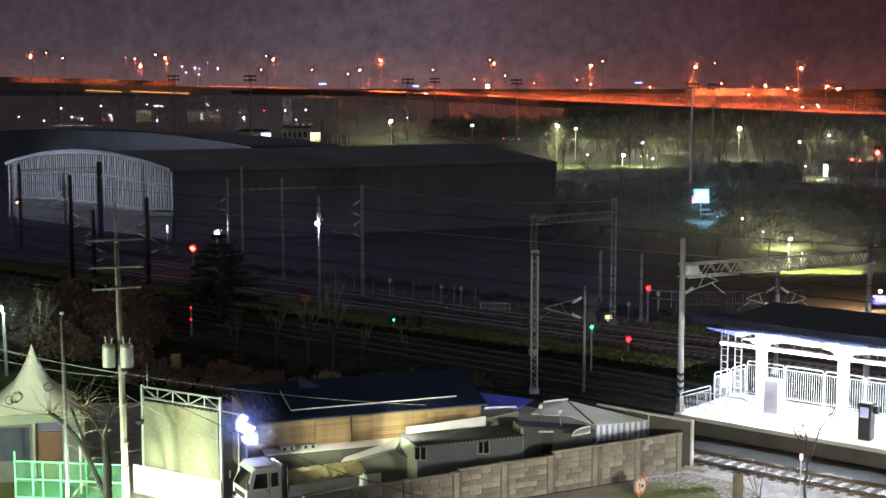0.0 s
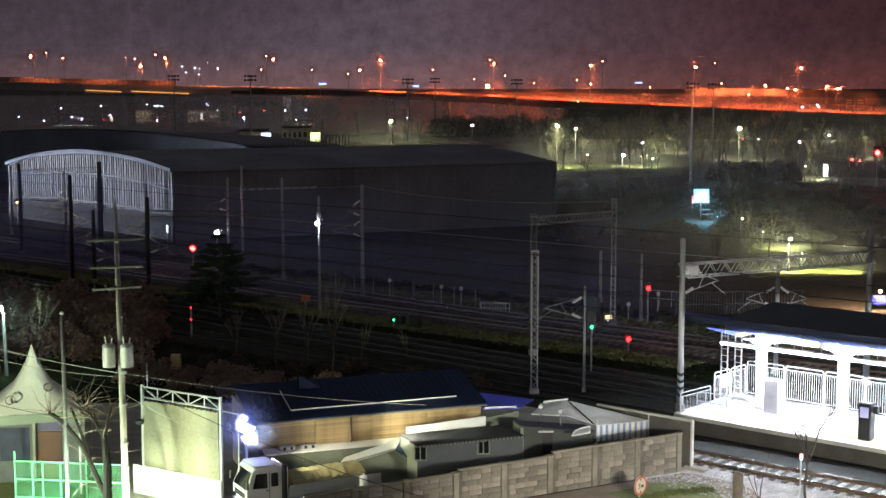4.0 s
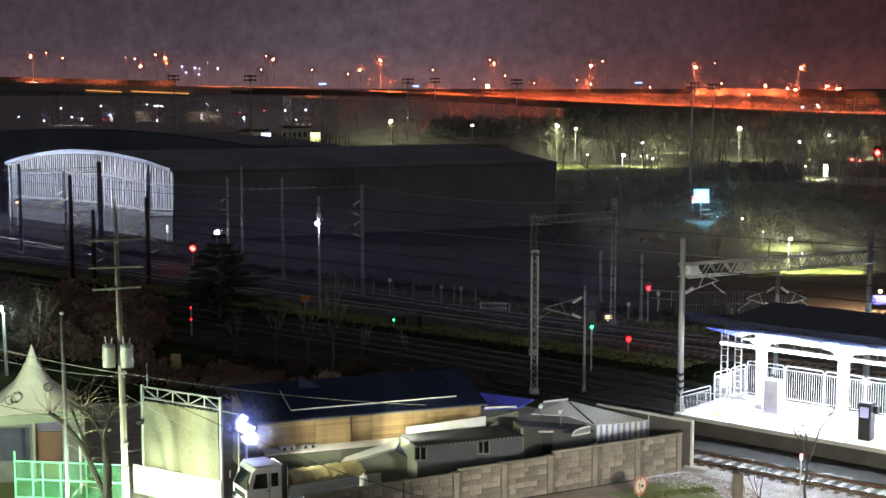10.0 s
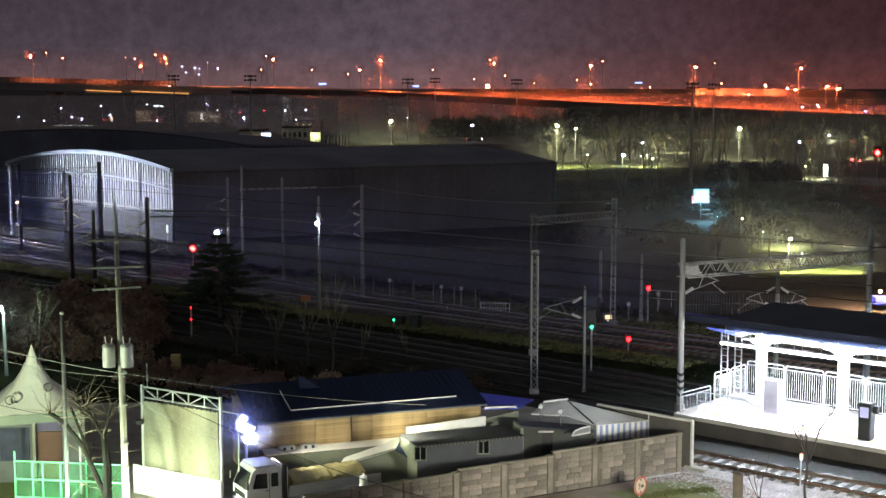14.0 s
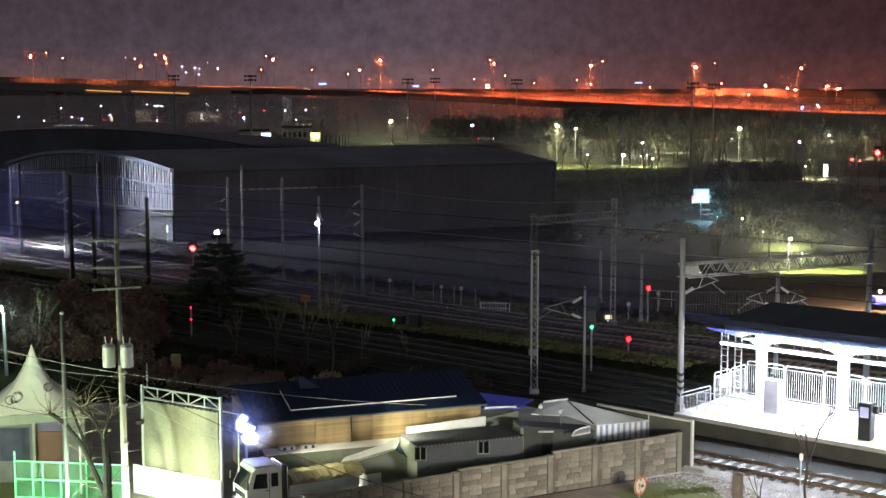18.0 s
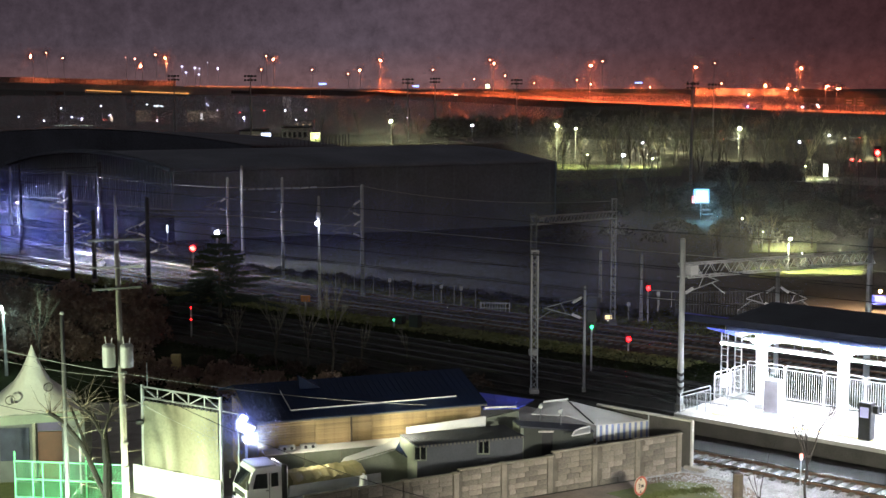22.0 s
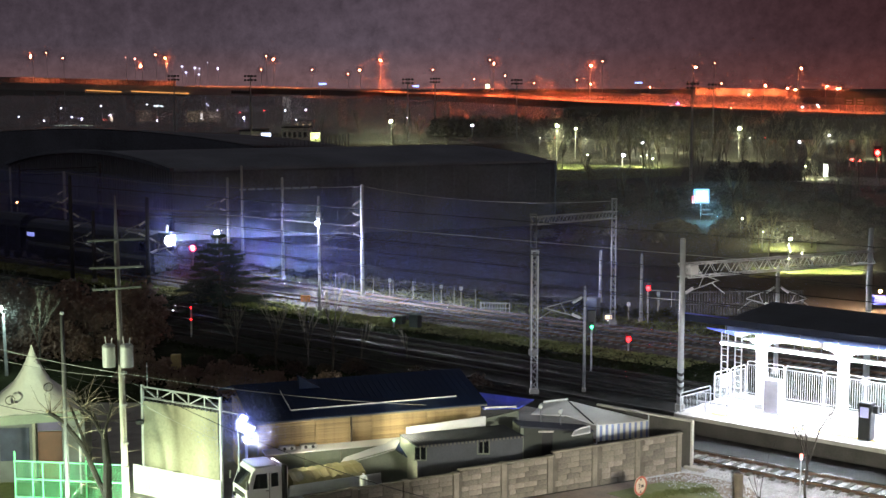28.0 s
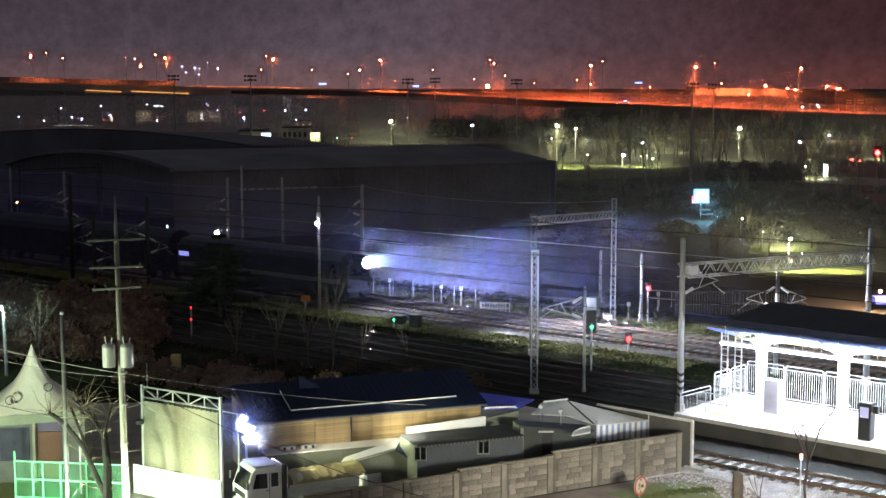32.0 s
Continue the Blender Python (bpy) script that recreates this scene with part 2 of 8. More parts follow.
SODIUM = glow("sodium_lamp", (1.0, 0.17, 0.075), 1250)
SODIUM_FAR = glow("far_sodium_lamp", (1.0, 0.20, 0.11), 80)
WHITE_FAR = glow("far_white_lamp", (0.66, 0.66, 1.0), 85)
GREENISH = glow("greenish_lamp", (0.92, 1.0, 0.5), 60)
LED = glow("led_lamp", (0.80, 0.88, 1.0), 120)
TUBE = glow("fluorescent_tube", (0.78, 0.87, 1.0), 330)
FLOODHALO = glow("violet_halo", (0.22, 0.22, 1.0), 1.6)
LITEDGE = glow("lit_edge_glow", (1.0, 0.42, 0.10), 0.9)
FLOOD = glow("blue_white_floodlight", (0.46, 0.54, 1.0), 110)
REDLIGHT = glow("red_signal_light", (1.0, 0.003, 0.004), 24)
REDBIG = glow("bright_red_signal_light", (1.0, 0.012, 0.010), 110)
GREENLIGHT = glow("green_signal_light", (0.03, 1.0, 0.32), 5)
SIGNWHITE = glow("lit_sign_face", (0.45, 0.80, 1.0), 3.6)
SIGNRED = glow("lit_sign_red", (1.0, 0.06, 0.05), 2)
SIGNBLUE = glow("lit_sign_blue", (0.25, 0.35, 1.0), 3)
WINDOWLIT = glow("lit_window", (0.30, 0.34, 1.0), 0.9)
WINDOWWARM = glow("warm_lit_window", (1.0, 0.72, 0.42), 1.0)
HEADLAMP = glow("headlamp_lens", (0.80, 0.85, 1.0), 550000)
GLAREBALL = glow("headlamp_glare", (0.80, 0.88, 1.0), 560)
TAIL = glow("car_tail_light", (1.0, 0.03, 0.02), 5)
CARHEAD = glow("car_head_light", (1.0, 0.93, 0.82), 8)


# ---- mesh helpers ----
class Shape:
    """Collects faces; made into one mesh."""

    def __init__(self):
        self.v, self.f = [], []

    def add(self, vs, fs):
        o = len(self.v)
        self.v += [tuple(p) for p in vs]
        self.f += [tuple(o + i for i in q) for q in fs]
        return self

    def box(self, c, s, m=None, bevel=0.0):
        """A block with centre c and size s, turned by m; its upright and level edges are chamfered."""
        x, y, z = (k / 2 for k in s)
        if bevel <= 0:
            vs = [Vector((a * x, b * y, d * z)) for d in (-1, 1) for a, b in ((-1, -1), (1, -1), (1, 1), (-1, 1))]
            fs = [(3, 2, 1, 0), (4, 5, 6, 7), (0, 1, 5, 4), (1, 2, 6, 5), (2, 3, 7, 6), (3, 0, 4, 7)]
        else:
            k = min(bevel, x * 0.9, y * 0.9, z * 0.9)
            ring = [(-x + k, -y), (x - k, -y), (x, -y + k), (x, y - k), (x - k, y), (-x + k, y), (-x, y - k), (-x, -y + k)]
            sx, sy = (x - k) / x, (y - k) / y
            vs = [Vector((a * sx, b * sy, -z)) for a, b in ring] + [Vector((a, b, -z + k)) for a, b in ring]
            vs += [Vector((a, b, z - k)) for a, b in ring] + [Vector((a * sx, b * sy, z)) for a, b in ring]
            fs = [tuple(range(7, -1, -1)), tuple(range(24, 32))]
            fs += [(r * 8 + i, r * 8 + (i + 1) % 8, r * 8 + 8 + (i + 1) % 8, r * 8 + 8 + i) for r in range(3) for i in range(8)]
        if m is not None:
            vs = [m @ p for p in vs]
        c = Vector(c)
        return self.add([p + c for p in vs], fs)

    def rod(self, p, q, r, r2=None, n=6, cap=True):
        p, q = Vector(p), Vector(q)
        r2 = r if r2 is None else r2
        d = (q - p)
        if d.length < 1e-6:
            return self
        d.normalize()
        a = d.orthogonal().normalized()
        b = d.cross(a)
        vs = []
        for c, k in ((p, r), (q, r2)):
            vs += [c + (a * math.cos(6.28319 * i / n) + b * math.sin(6.28319 * i / n)) * k for i in range(n)]
        fs = [(i, (i + 1) % n, n + (i + 1) % n, n + i) for i in range(n)]
        if cap:
            fs += [tuple(range(n - 1, -1, -1)), tuple(range(n, 2 * n))]
        return self.add(vs, fs)

    def line(self, pts, r, n=4):
        """A bent tube through pts."""
        pts = [Vector(p) for p in pts]
        vs = []
        for i, p in enumerate(pts):
            d = (pts[min(i + 1, len(pts) - 1)] - pts[max(i - 1, 0)]).normalized()
            a = d.cross(Vector((0, 0, 1)))
            a = a.normalized() if a.length > 0.05 else Vector((1, 0, 0))
            b = d.cross(a)
            vs += [p + (a * math.cos(6.28319 * k / n) + b * math.sin(6.28319 * k / n)) * r for k in range(n)]
        return self.add(vs, [(i * n + k, i * n + (k + 1) % n, (i + 1) * n + (k + 1) % n, (i + 1) * n + k) for i in range(len(pts) - 1) for k in range(n)])

    def ball(self, c, r, n=8, squash=1.0):
        c = Vector(c)
        rows = max(3, n // 2)
        vs = [c + Vector((0, 0, r * squash))]
        for i in range(1, rows):
            a = math.pi * i / rows
            vs += [c + Vector((r * math.sin(a) * math.cos(6.28319 * j / n), r * math.sin(a) * math.sin(6.28319 * j / n), r * squash * math.cos(a))) for j in range(n)]
        vs.append(c - Vector((0, 0, r * squash)))
        fs = [(0, 1 + j, 1 + (j + 1) % n) for j in range(n)]
        for i in range(rows - 2):
            fs += [(1 + i * n + j, 1 + (i + 1) * n + j, 1 + (i + 1) * n + (j + 1) % n, 1 + i * n + (j + 1) % n) for j in range(n)]
        last = len(vs) - 1
        fs += [(last, 1 + (rows - 2) * n + (j + 1) % n, 1 + (rows - 2) * n + j) for j in range(n)]
        return self.add(vs, fs)

    def quad(self, a, b, c, d):
        return self.add([a, b, c, d], [(0, 1, 2, 3)])

    def slab(self, pts, t):
        """A plate: the polygon pts and its copy t metres below."""
        n = len(pts)
        vs = [Vector(p) for p in pts] + [Vector(p) - Vector((0, 0, t)) for p in pts]
        fs = [tuple(range(n)), tuple(range(2 * n - 1, n - 1, -1))] + [(i, n + i, n + (i + 1) % n, (i + 1) % n) for i in range(n)]
        return self.add(vs, fs)

    def sheet(self, a, b, t):
        """A standing sheet between the polylines a (below) and b (above), t thick along the level normal."""
        d = Vector(a[-1]) - Vector(a[0])
        nrm = Vector((d.y, -d.x, 0)).normalized() * t
        n = len(a)
        vs = [Vector(p) for p in a] + [Vector(p) for p in b] + [Vector(p) - nrm for p in a] + [Vector(p) - nrm for p in b]
        fs = []
        for i in range(n - 1):
            fs += [(i, i + 1, n + i + 1, n + i), (2 * n + i + 1, 2 * n + i, 3 * n + i, 3 * n + i + 1), (n + i, n + i + 1, 3 * n + i + 1, 3 * n + i), (i + 1, i, 2 * n + i, 2 * n + i + 1)]
        fs += [(0, n, 3 * n, 2 * n), (n - 1, 3 * n - 1, 4 * n - 1, 2 * n - 1)]
        return self.add(vs, fs)

    def mesh(self, name, material, smooth=False):
        me = bpy.data.meshes.new(name)
        me.from_pydata(self.v, [], self.f)
        me.materials.append(material)
        if smooth:
            me.polygons.foreach_set("use_smooth", [True] * len(me.polygons))
        me.update()
        return me


def part(name, shape, material, parent=None, label="", smooth=False):
    ob = new(name, shape if isinstance(shape, bpy.types.Mesh) else shape.mesh(name, material, smooth))
    ob.parent = parent
    if label:
        ob["label"] = label
    return ob


def thing(name, place, label, category, group="", kind="", turn=0.0):
    ob = new(name)
    ob.empty_display_size = 0.3
    ob.matrix_world = pose(*place[:3], 0, 0, turn)
    return tagged(ob, label, category, group, kind)


def whole(name, shape, material, label, category, group="", kind="", smooth=False):
    """A thing of one mesh, in world coordinates."""
    return tagged(part(name, shape, material, None, "", smooth), label, category, group, kind)


def turned(deg):
    return Matrix.Rotation(radians(deg), 3, "Z")


def smooth_path(pts, step):
    """Even points along a gliding curve through pts."""
    P = [Vector(p) for p in pts]
    P = [P[0] * 2 - P[1]] + P + [P[-1] * 2 - P[-2]]
    fine = []
    for i in range(1, len(P) - 2):
        for k in range(40):
            t = k / 40
            a, b, c, d = P[i - 1:i + 3]
            fine.append(0.5 * (2 * b + (c - a) * t + (2 * a - 5 * b + 4 * c - d) * t * t + (3 * b - a - 3 * c + d) * t ** 3))
    fine.append(P[-2])
    out, need = [fine[0].copy()], step
    for a, b in zip(fine, fine[1:]):
        seg = (b - a).length
        while seg >= need:
            a = a + (b - a) * (need / seg)
            out.append(a.copy())
            seg, need = (b - a).length, step
        need -= seg
    return out

# ---- ground ----
g = Shape()
xs = [-3000, -900, -300, -120, -60, -30, 0, 30, 60, 120, 300, 900, 3000]
ys = [-300, 0, 40, 60, 80, 100, 130, 170, 230, 320, 480, 800, 1600, 3600]
gv = [(x, y, 0.0) for y in ys for x in xs]
g.add(gv, [(j * 13 + i, j * 13 + i + 1, j * 13 + 14 + i, j * 13 + 13 + i) for j in range(13) for i in range(12)])
whole("ground", g, EARTH, "dark bare earth and rough winter ground", "ground", kind="structure")


def strip(name, pts, material, label, category, z=0.02):
    return whole(name, Shape().slab([(x, y, z) for x, y in pts], z + 0.05), material, label, category, kind="structure")


# ---- railway: six tracks ----
U = Vector((0.763, -0.647, 0.0))      # along the platform, towards the station
N = Vector((0.647, 0.763, 0.0))       # across the tracks, away from the viewpoint
MAIN = [(-330, 176, 0), (-250, 179.5, 0), (-175, 180, 0), (-130, 178, 0), (-98, 170.5, 0), (-68, 158.5, 0), (-44.4, 143.2, 0), (-26.1, 127.5, 0), (-6, 110.8, 0), (16, 93.2, 0), (45, 69.5, 0)]


def railway_track(pts, label, sleepers_apart=False, bed=BALLAST, rail=RAILTOP, z0=0.0, wood=SLEEPER, web=RUST):
    t = thing("railway_track", (0, 0, 0), label, "railway track", "railway tracks", "structure")
    path = smooth_path(pts, 1.2)
    dirs = [(b - a).normalized() for a, b in zip(path, path[1:])]
    dirs.append(dirs[-1])
    side = [Vector((-d.y, d.x, 0)) for d in dirs]
    s = Shape()
    prof = [(-2.3, 0.0), (-1.45, 0.14), (1.45, 0.14), (2.3, 0.0)]
    vs = [p + n * a + Vector((0, 0, z + z0)) for p, n in zip(path, side) for a, z in prof]
    k = len(path)
    s.add(vs, [(i * 4 + j, i * 4 + j + 1, i * 4 + 5 + j, i * 4 + 4 + j) for i in range(k - 1) for j in range(3)])
    part("ballast_bed", s, bed, t)
    for sgn in (-1, 1):
        for nm, w, za, zb, m in (("rail", 0.075, 0.31, 0.352, rail), ("rail_web", 0.06, 0.15, 0.31, web)):
            r = Shape()
            prof = [(-w / 2, za), (-w / 2, zb), (w / 2, zb), (w / 2, za)]
            if nm == "rail":
                prof = [(-0.036, za), (-0.036, zb - 0.006), (-0.024, zb - 0.0022), (-0.012, zb - 0.0005), (0.0, zb), (0.012, zb - 0.0005), (0.024, zb - 0.0022), (0.036, zb - 0.006), (0.036, za)]
            if nm == "rail_web":
                prof = [(-0.075, za), (-0.02, za + 0.04), (-0.03, zb), (0.03, zb), (0.02, za + 0.04), (0.075, za)]
            q = len(prof)
            vs = [p + n * (sgn * 0.7535 + a) + Vector((0, 0, z + z0)) for p, n in zip(path, side) for a, z in prof]
            r.add(vs, [(i * q + j, i * q + j + 1, i * q + q + j + 1, i * q + q + j) for i in range(k - 1) for j in range(q - 1)])
            part(nm, r, m, t, "worn steel rail head" if nm == "rail" else "rusty rail side", nm == "rail")
    beam = Shape().box((0, 0, 0), (2.4, 0.24, 0.14), None, 0.02)
    if sleepers_apart:
        me = beam.mesh("sleeper", SLEEPER)
        for p, d in zip(smooth_path(pts, 0.62), [dirs[0]] * 300):
            o = part("sleeper", me, SLEEPER, t)
            o.matrix_world = Matrix.Translation(p + Vector((0, 0, 0.14 + z0))) @ Matrix.Rotation(math.atan2(d.y, d.x) - math.pi / 2, 4, "Z")
    elif wood:
        s = Shape()
        fine = smooth_path(pts, 0.66)
        for p, q in zip(fine, fine[1:]):
            d = q - p
            s.box(p + Vector((0, 0, 0.13 + z0)), (2.4, 0.24, 0.12), Matrix.Rotation(math.atan2(d.y, d.x) - math.pi / 2, 3, "Z"))
        tagged(part("sleepers", s, wood, t), kind="stuff")
    return t


def along(p, s0, s1):
    p = Vector((p[0], p[1], 0))
    return [tuple(p + U * s0), tuple(p + U * (s0 + s1) / 2), tuple(p + U * s1)]


railway_track(MAIN, "curved main line with polished rails on ballast", rail=RAILWORN)
railway_track([(-120, 226, 0), (-78, 190, 0), (-44.8, 154, 0), (-21.7, 131.6, 0), (0, 111, 0), (20, 95, 0), (45, 75, 0)], "second main line with polished rails on ballast", rail=RAILWORN)
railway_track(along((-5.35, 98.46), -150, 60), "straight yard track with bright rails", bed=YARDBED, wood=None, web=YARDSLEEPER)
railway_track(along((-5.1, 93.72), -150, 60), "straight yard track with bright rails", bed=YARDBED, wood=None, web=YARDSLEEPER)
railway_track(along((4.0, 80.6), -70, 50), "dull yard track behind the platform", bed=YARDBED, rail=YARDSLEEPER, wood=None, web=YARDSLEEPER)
T4 = Vector((12.55, 65.45, 0))
railway_track([tuple(T4 - U * 6), tuple(T4 + U * 12), tuple(T4 + U * 30)], "platform track with concrete sleepers in pale gravel", True, GRAVEL)

strip("gravel_bed", [tuple((T4 - U * 8 + N * 2.3)[:2]), tuple((T4 - U * 1.5 - N * 4.2)[:2]), tuple((T4 + U * 30 - N * 7)[:2]), tuple((T4 + U * 30 + N * 2.3)[:2])], GRAVEL, "pale grey gravel beside the platform track", "gravel")
# dark strip laid where the platform's shade falls on the track bed
strip("track_margin", [tuple((T4 - U * 6 + N * 0.98)[:2]), tuple((T4 + U * 30 + N * 0.98)[:2]), tuple((T4 + U * 30 + N * 3.9)[:2]), tuple((T4 - U * 6 + N * 3.9)[:2])], YARDBED, "dark strip standing in for shade along the platform foot", "ground", 0.158)
strip("grass_verge", [(-60, 146), (-44.4, 136.5), (-26, 122.8), (-6, 106.0), (16, 90.0), (30, 79.5), (30, 84), (16, 91.0), (-6, 108.4), (-26, 125), (-44.4, 140), (-60, 150)], DRYGRASS, "strip of dry grass between the tracks", "grass", 0.03)
strip("grass_verge", [(-70, 176), (-44, 158.5), (-21, 135.6), (0, 115), (20, 99), (40, 84), (40, 92), (20, 107), (-2, 122), (-24, 142), (-46, 162), (-70, 180)], DRYGRASS, "dry grass beside the main line", "grass", 0.03)
strip("lawn", [(19.05, 255.67), (45.69, 271.11), (51.14, 300.06), (22.0, 312.56)], LAWN, "lamp-lit lawn in the park", "lawn", 0.06)
strip("lawn", [(28.26, 129.37), (39.16, 130.9), (41.35, 137.41), (30.08, 136.56)], LAWN, "lamp-lit lawn beside the railway", "lawn", 0.06)
strip("lawn", [(32.36, 148.47), (39.54, 148.47), (42.04, 157.98), (34.48, 156.86)], LAWN, "lamp-lit lawn beside the railway", "lawn", 0.06)
strip("road", [(61.9, 257.13), (82.09, 239.3), (89.69, 261.63), (65.62, 272.75)], CONCRETE, "pale lamp-lit lane", "road", 0.05)
strip("grass_verge", [(-8, 53.4), (11.3, 63.8), (13.6, 62.0), (14.2, 54), (8, 48), (-8, 46)], SOIL, "bare reddish soil in front of the block wall", "soil", 0.03)
strip("grass_verge", [(7.2, 60.4), (10.2, 62.4), (12.0, 61.8), (12.2, 59.5), (10.4, 58.4), (8.4, 59.0)], LAWN, "patch of green grass by the wall's end", "grass", 0.045)
strip("grass_verge", [(-19.75, 58.95), (-14.17, 58.95), (-15.82, 62.96), (-21.29, 63.71)], LAWN, "green grass along the mesh fence", "grass", 0.04)
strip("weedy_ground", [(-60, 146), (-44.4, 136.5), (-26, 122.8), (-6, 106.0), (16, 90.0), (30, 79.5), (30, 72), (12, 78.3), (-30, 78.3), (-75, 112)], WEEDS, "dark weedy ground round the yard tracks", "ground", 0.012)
strip("yard_floor", [(-30, 46), (-2, 46), (-2, 57), (12, 65), (8, 78), (-30, 78)], CONCRETE, "worn concrete yard floor", "yard floor", 0.025)

# unseen bank added inside the curve to keep the early headlight off the yard
bank_path = [p for p in smooth_path(MAIN, 3.0) if -235 < p.x < -71]
bank = Shape()
for i, p in enumerate(bank_path):
    d = (bank_path[min(i + 1, len(bank_path) - 1)] - bank_path[max(i - 1, 0)]).normalized()
    n_ = Vector((-d.y, d.x, 0))
    k = 1.0 + 0.12 * noise.noise(p * 0.08)
    bank.v += [tuple(p + n_ * o + Vector((0, 0, z * k))) for o, z in ((-4.2, 0.0), (-6.8, 5.6), (-7.6, 6.2), (-9.4, 6.2), (-10.4, 5.4), (-14.0, 0.0))]
bank.f = [(i * 6 + j, i * 6 + j + 1, i * 6 + 7 + j, i * 6 + 6 + j) for i in range(len(bank_path) - 1) for j in range(5)]
bank.f += [tuple(range(5, -1, -1)), tuple(range(len(bank.v) - 6, len(bank.v)))]
whole("earth_bank", bank, EARTH, "unseen bank added to keep the headlight off the yard", "embankment", kind="structure")

# ---- long arched train shed and the one behind it ----


def arched_shed(name, a, b, c, rise, label, front_rows=True):
    """Front from a to b (eave points), side from b to c; each is (x, y, eave height)."""
    t = thing(name, (0, 0, 0), label, "train shed", "train sheds")
    A, B, C = Vector(a), Vector(b), Vector(c)
    D = A + (C - B)
    n = 24

    def arch(p, q, k=rise):
        return [p.lerp(q, i / n) + Vector((0, 0, k * (1 - (2 * i / n - 1) ** 2))) for i in range(n + 1)]

    top, back = arch(A, B), arch(D, C)
    low = [Vector((p.x, p.y, 0)) for p in top]
    out = Vector(((B - A).y, -(B - A).x, 0)).normalized()
    part("front_wall", Shape().sheet(low, top, 0.3), SHEDFRONT if front_rows else SHEDROOF, t, "white ribbed steel front" if front_rows else "")
    rib = Shape()
    for i in range(0, 73):
        p = A.lerp(B, (i + 0.5) / 73)
        h = A.z + (B.z - A.z) * i / 72 + rise * (1 - (2 * (i + 0.5) / 73 - 1) ** 2)
        w = 0.16 if i % 3 else 0.30
        rib.box((p.x + out.x * 0.06, p.y + out.y * 0.06, h / 2), (w, 0.12, h - 0.2), Matrix.Rotation(math.atan2((B - A).y, (B - A).x), 3, "Z"))
    if front_rows:
        part("cladding_ribs", rib, SHEDFRONT, t)
        band = [p - Vector((0, 0, 0.0)) + out * 0.5 for p in top]
        over = [p + Vector((0, 0, 0.45)) + out * 0.5 for p in top]
        part("fascia", Shape().sheet(band, over, 0.55), SHEDROOF, t, "curved grey roof edge")
        for k, hh in ((0.5, 0.35), (0.5, 0.72)):
            lo = [Vector((p.x, p.y, p.z * hh)) + out * 0.2 for p in top]
            hi = [Vector((p.x, p.y, p.z * hh + 0.22)) + out * 0.2 for p in top]
            part("wall_rail", Shape().sheet(lo, hi, 0.12), SHEDROOF, t, "level grey steel rail across the front")
        base = [Vector((p.x, p.y, 0.0)) + out * 0.25 for p in top]
        basetop = [Vector((p.x, p.y, 2.55 + 0.35 * i / n)) + out * 0.25 for i, p in enumerate(top)]
        # near-black colour stands in for shade on the lower front
        part("plinth", Shape().sheet(base, basetop, 0.2), mat("shade_dark_plinth", (0.028, 0.028, 0.03), 0.9, 0, 0.5, 0.4, 6, 0.2), t, "dark lower wall with the front's shade in its colour")
    s = Shape()
    vs = [p + Vector((0, 0, 0.15)) for p in top] + [p + Vector((0, 0, 0.15)) for p in back]
    vs += [p + Vector((0, 0, -0.15)) for p in top] + [p + Vector((0, 0, -0.15)) for p in back]
    m = n + 1
    fs = []
    for i in range(n):
        fs += [(i, i + 1, m + i + 1, m + i), (2 * m + i + 1, 2 * m + i, 3 * m + i, 3 * m + i + 1)]
    fs += [(0, m, 3 * m, 2 * m), (n, 2 * m + n, 3 * m + n, m + n)]
    s.add(vs, fs)
    part("roof", s, SHEDROOF, t, "dark curved sheet roof", True)
    part("side_wall", Shape().sheet([Vector((B.x, B.y, 0)), Vector((C.x, C.y, 0))], [B, C], 0.3), SHEDROOF, t, "dark ribbed side wall")
    part("side_wall", Shape().sheet([Vector((D.x, D.y, 0)), Vector((A.x, A.y, 0))], [D, A], 0.3), SHEDROOF, t)
    part("back_wall", Shape().sheet([Vector((p.x, p.y, 0)) for p in reversed(back)], list(reversed(back)), 0.3), SHEDROOF, t)
    sw = C - B
    for i in range(26):
        p = B + sw * ((i + 0.5) / 26)
        q = Shape().box((p.x, p.y, B.z / 2), (0.25, 0.06, B.z), Matrix.Rotation(math.atan2(sw.y, sw.x), 3, "Z"))
        part("wall_post", q, SHEDROOF, t)
    return t


shed = arched_shed("train_shed", (-58.44, 190, 6.91), (-30.54, 160, 7.83), (14.31, 178, 7.89), 1.9, "long dark train shed with an arched white front")
arched_shed("train_shed", (-101.92, 262, 5.84), (-32.22, 238, 7.15), (-19.65, 300, 4.08), 3.1, "dark arched shed roof behind the train shed", False)
# row of lit clerestory panes on the shed's long side
clere = Shape()
for i in range(9):
    p = Vector((-22.99, 162.0, 5.68)).lerp(Vector((-15.16, 165.2, 5.71)), i / 8)
    clere.box(p, (0.8, 0.08, 0.2), turned(22))
part("clerestory", clere, mat("bluish_clerestory", (0.42, 0.5, 0.62), 0.35, 0, 0.2, 1, 8, 0.05), shed, "row of pale high panes")

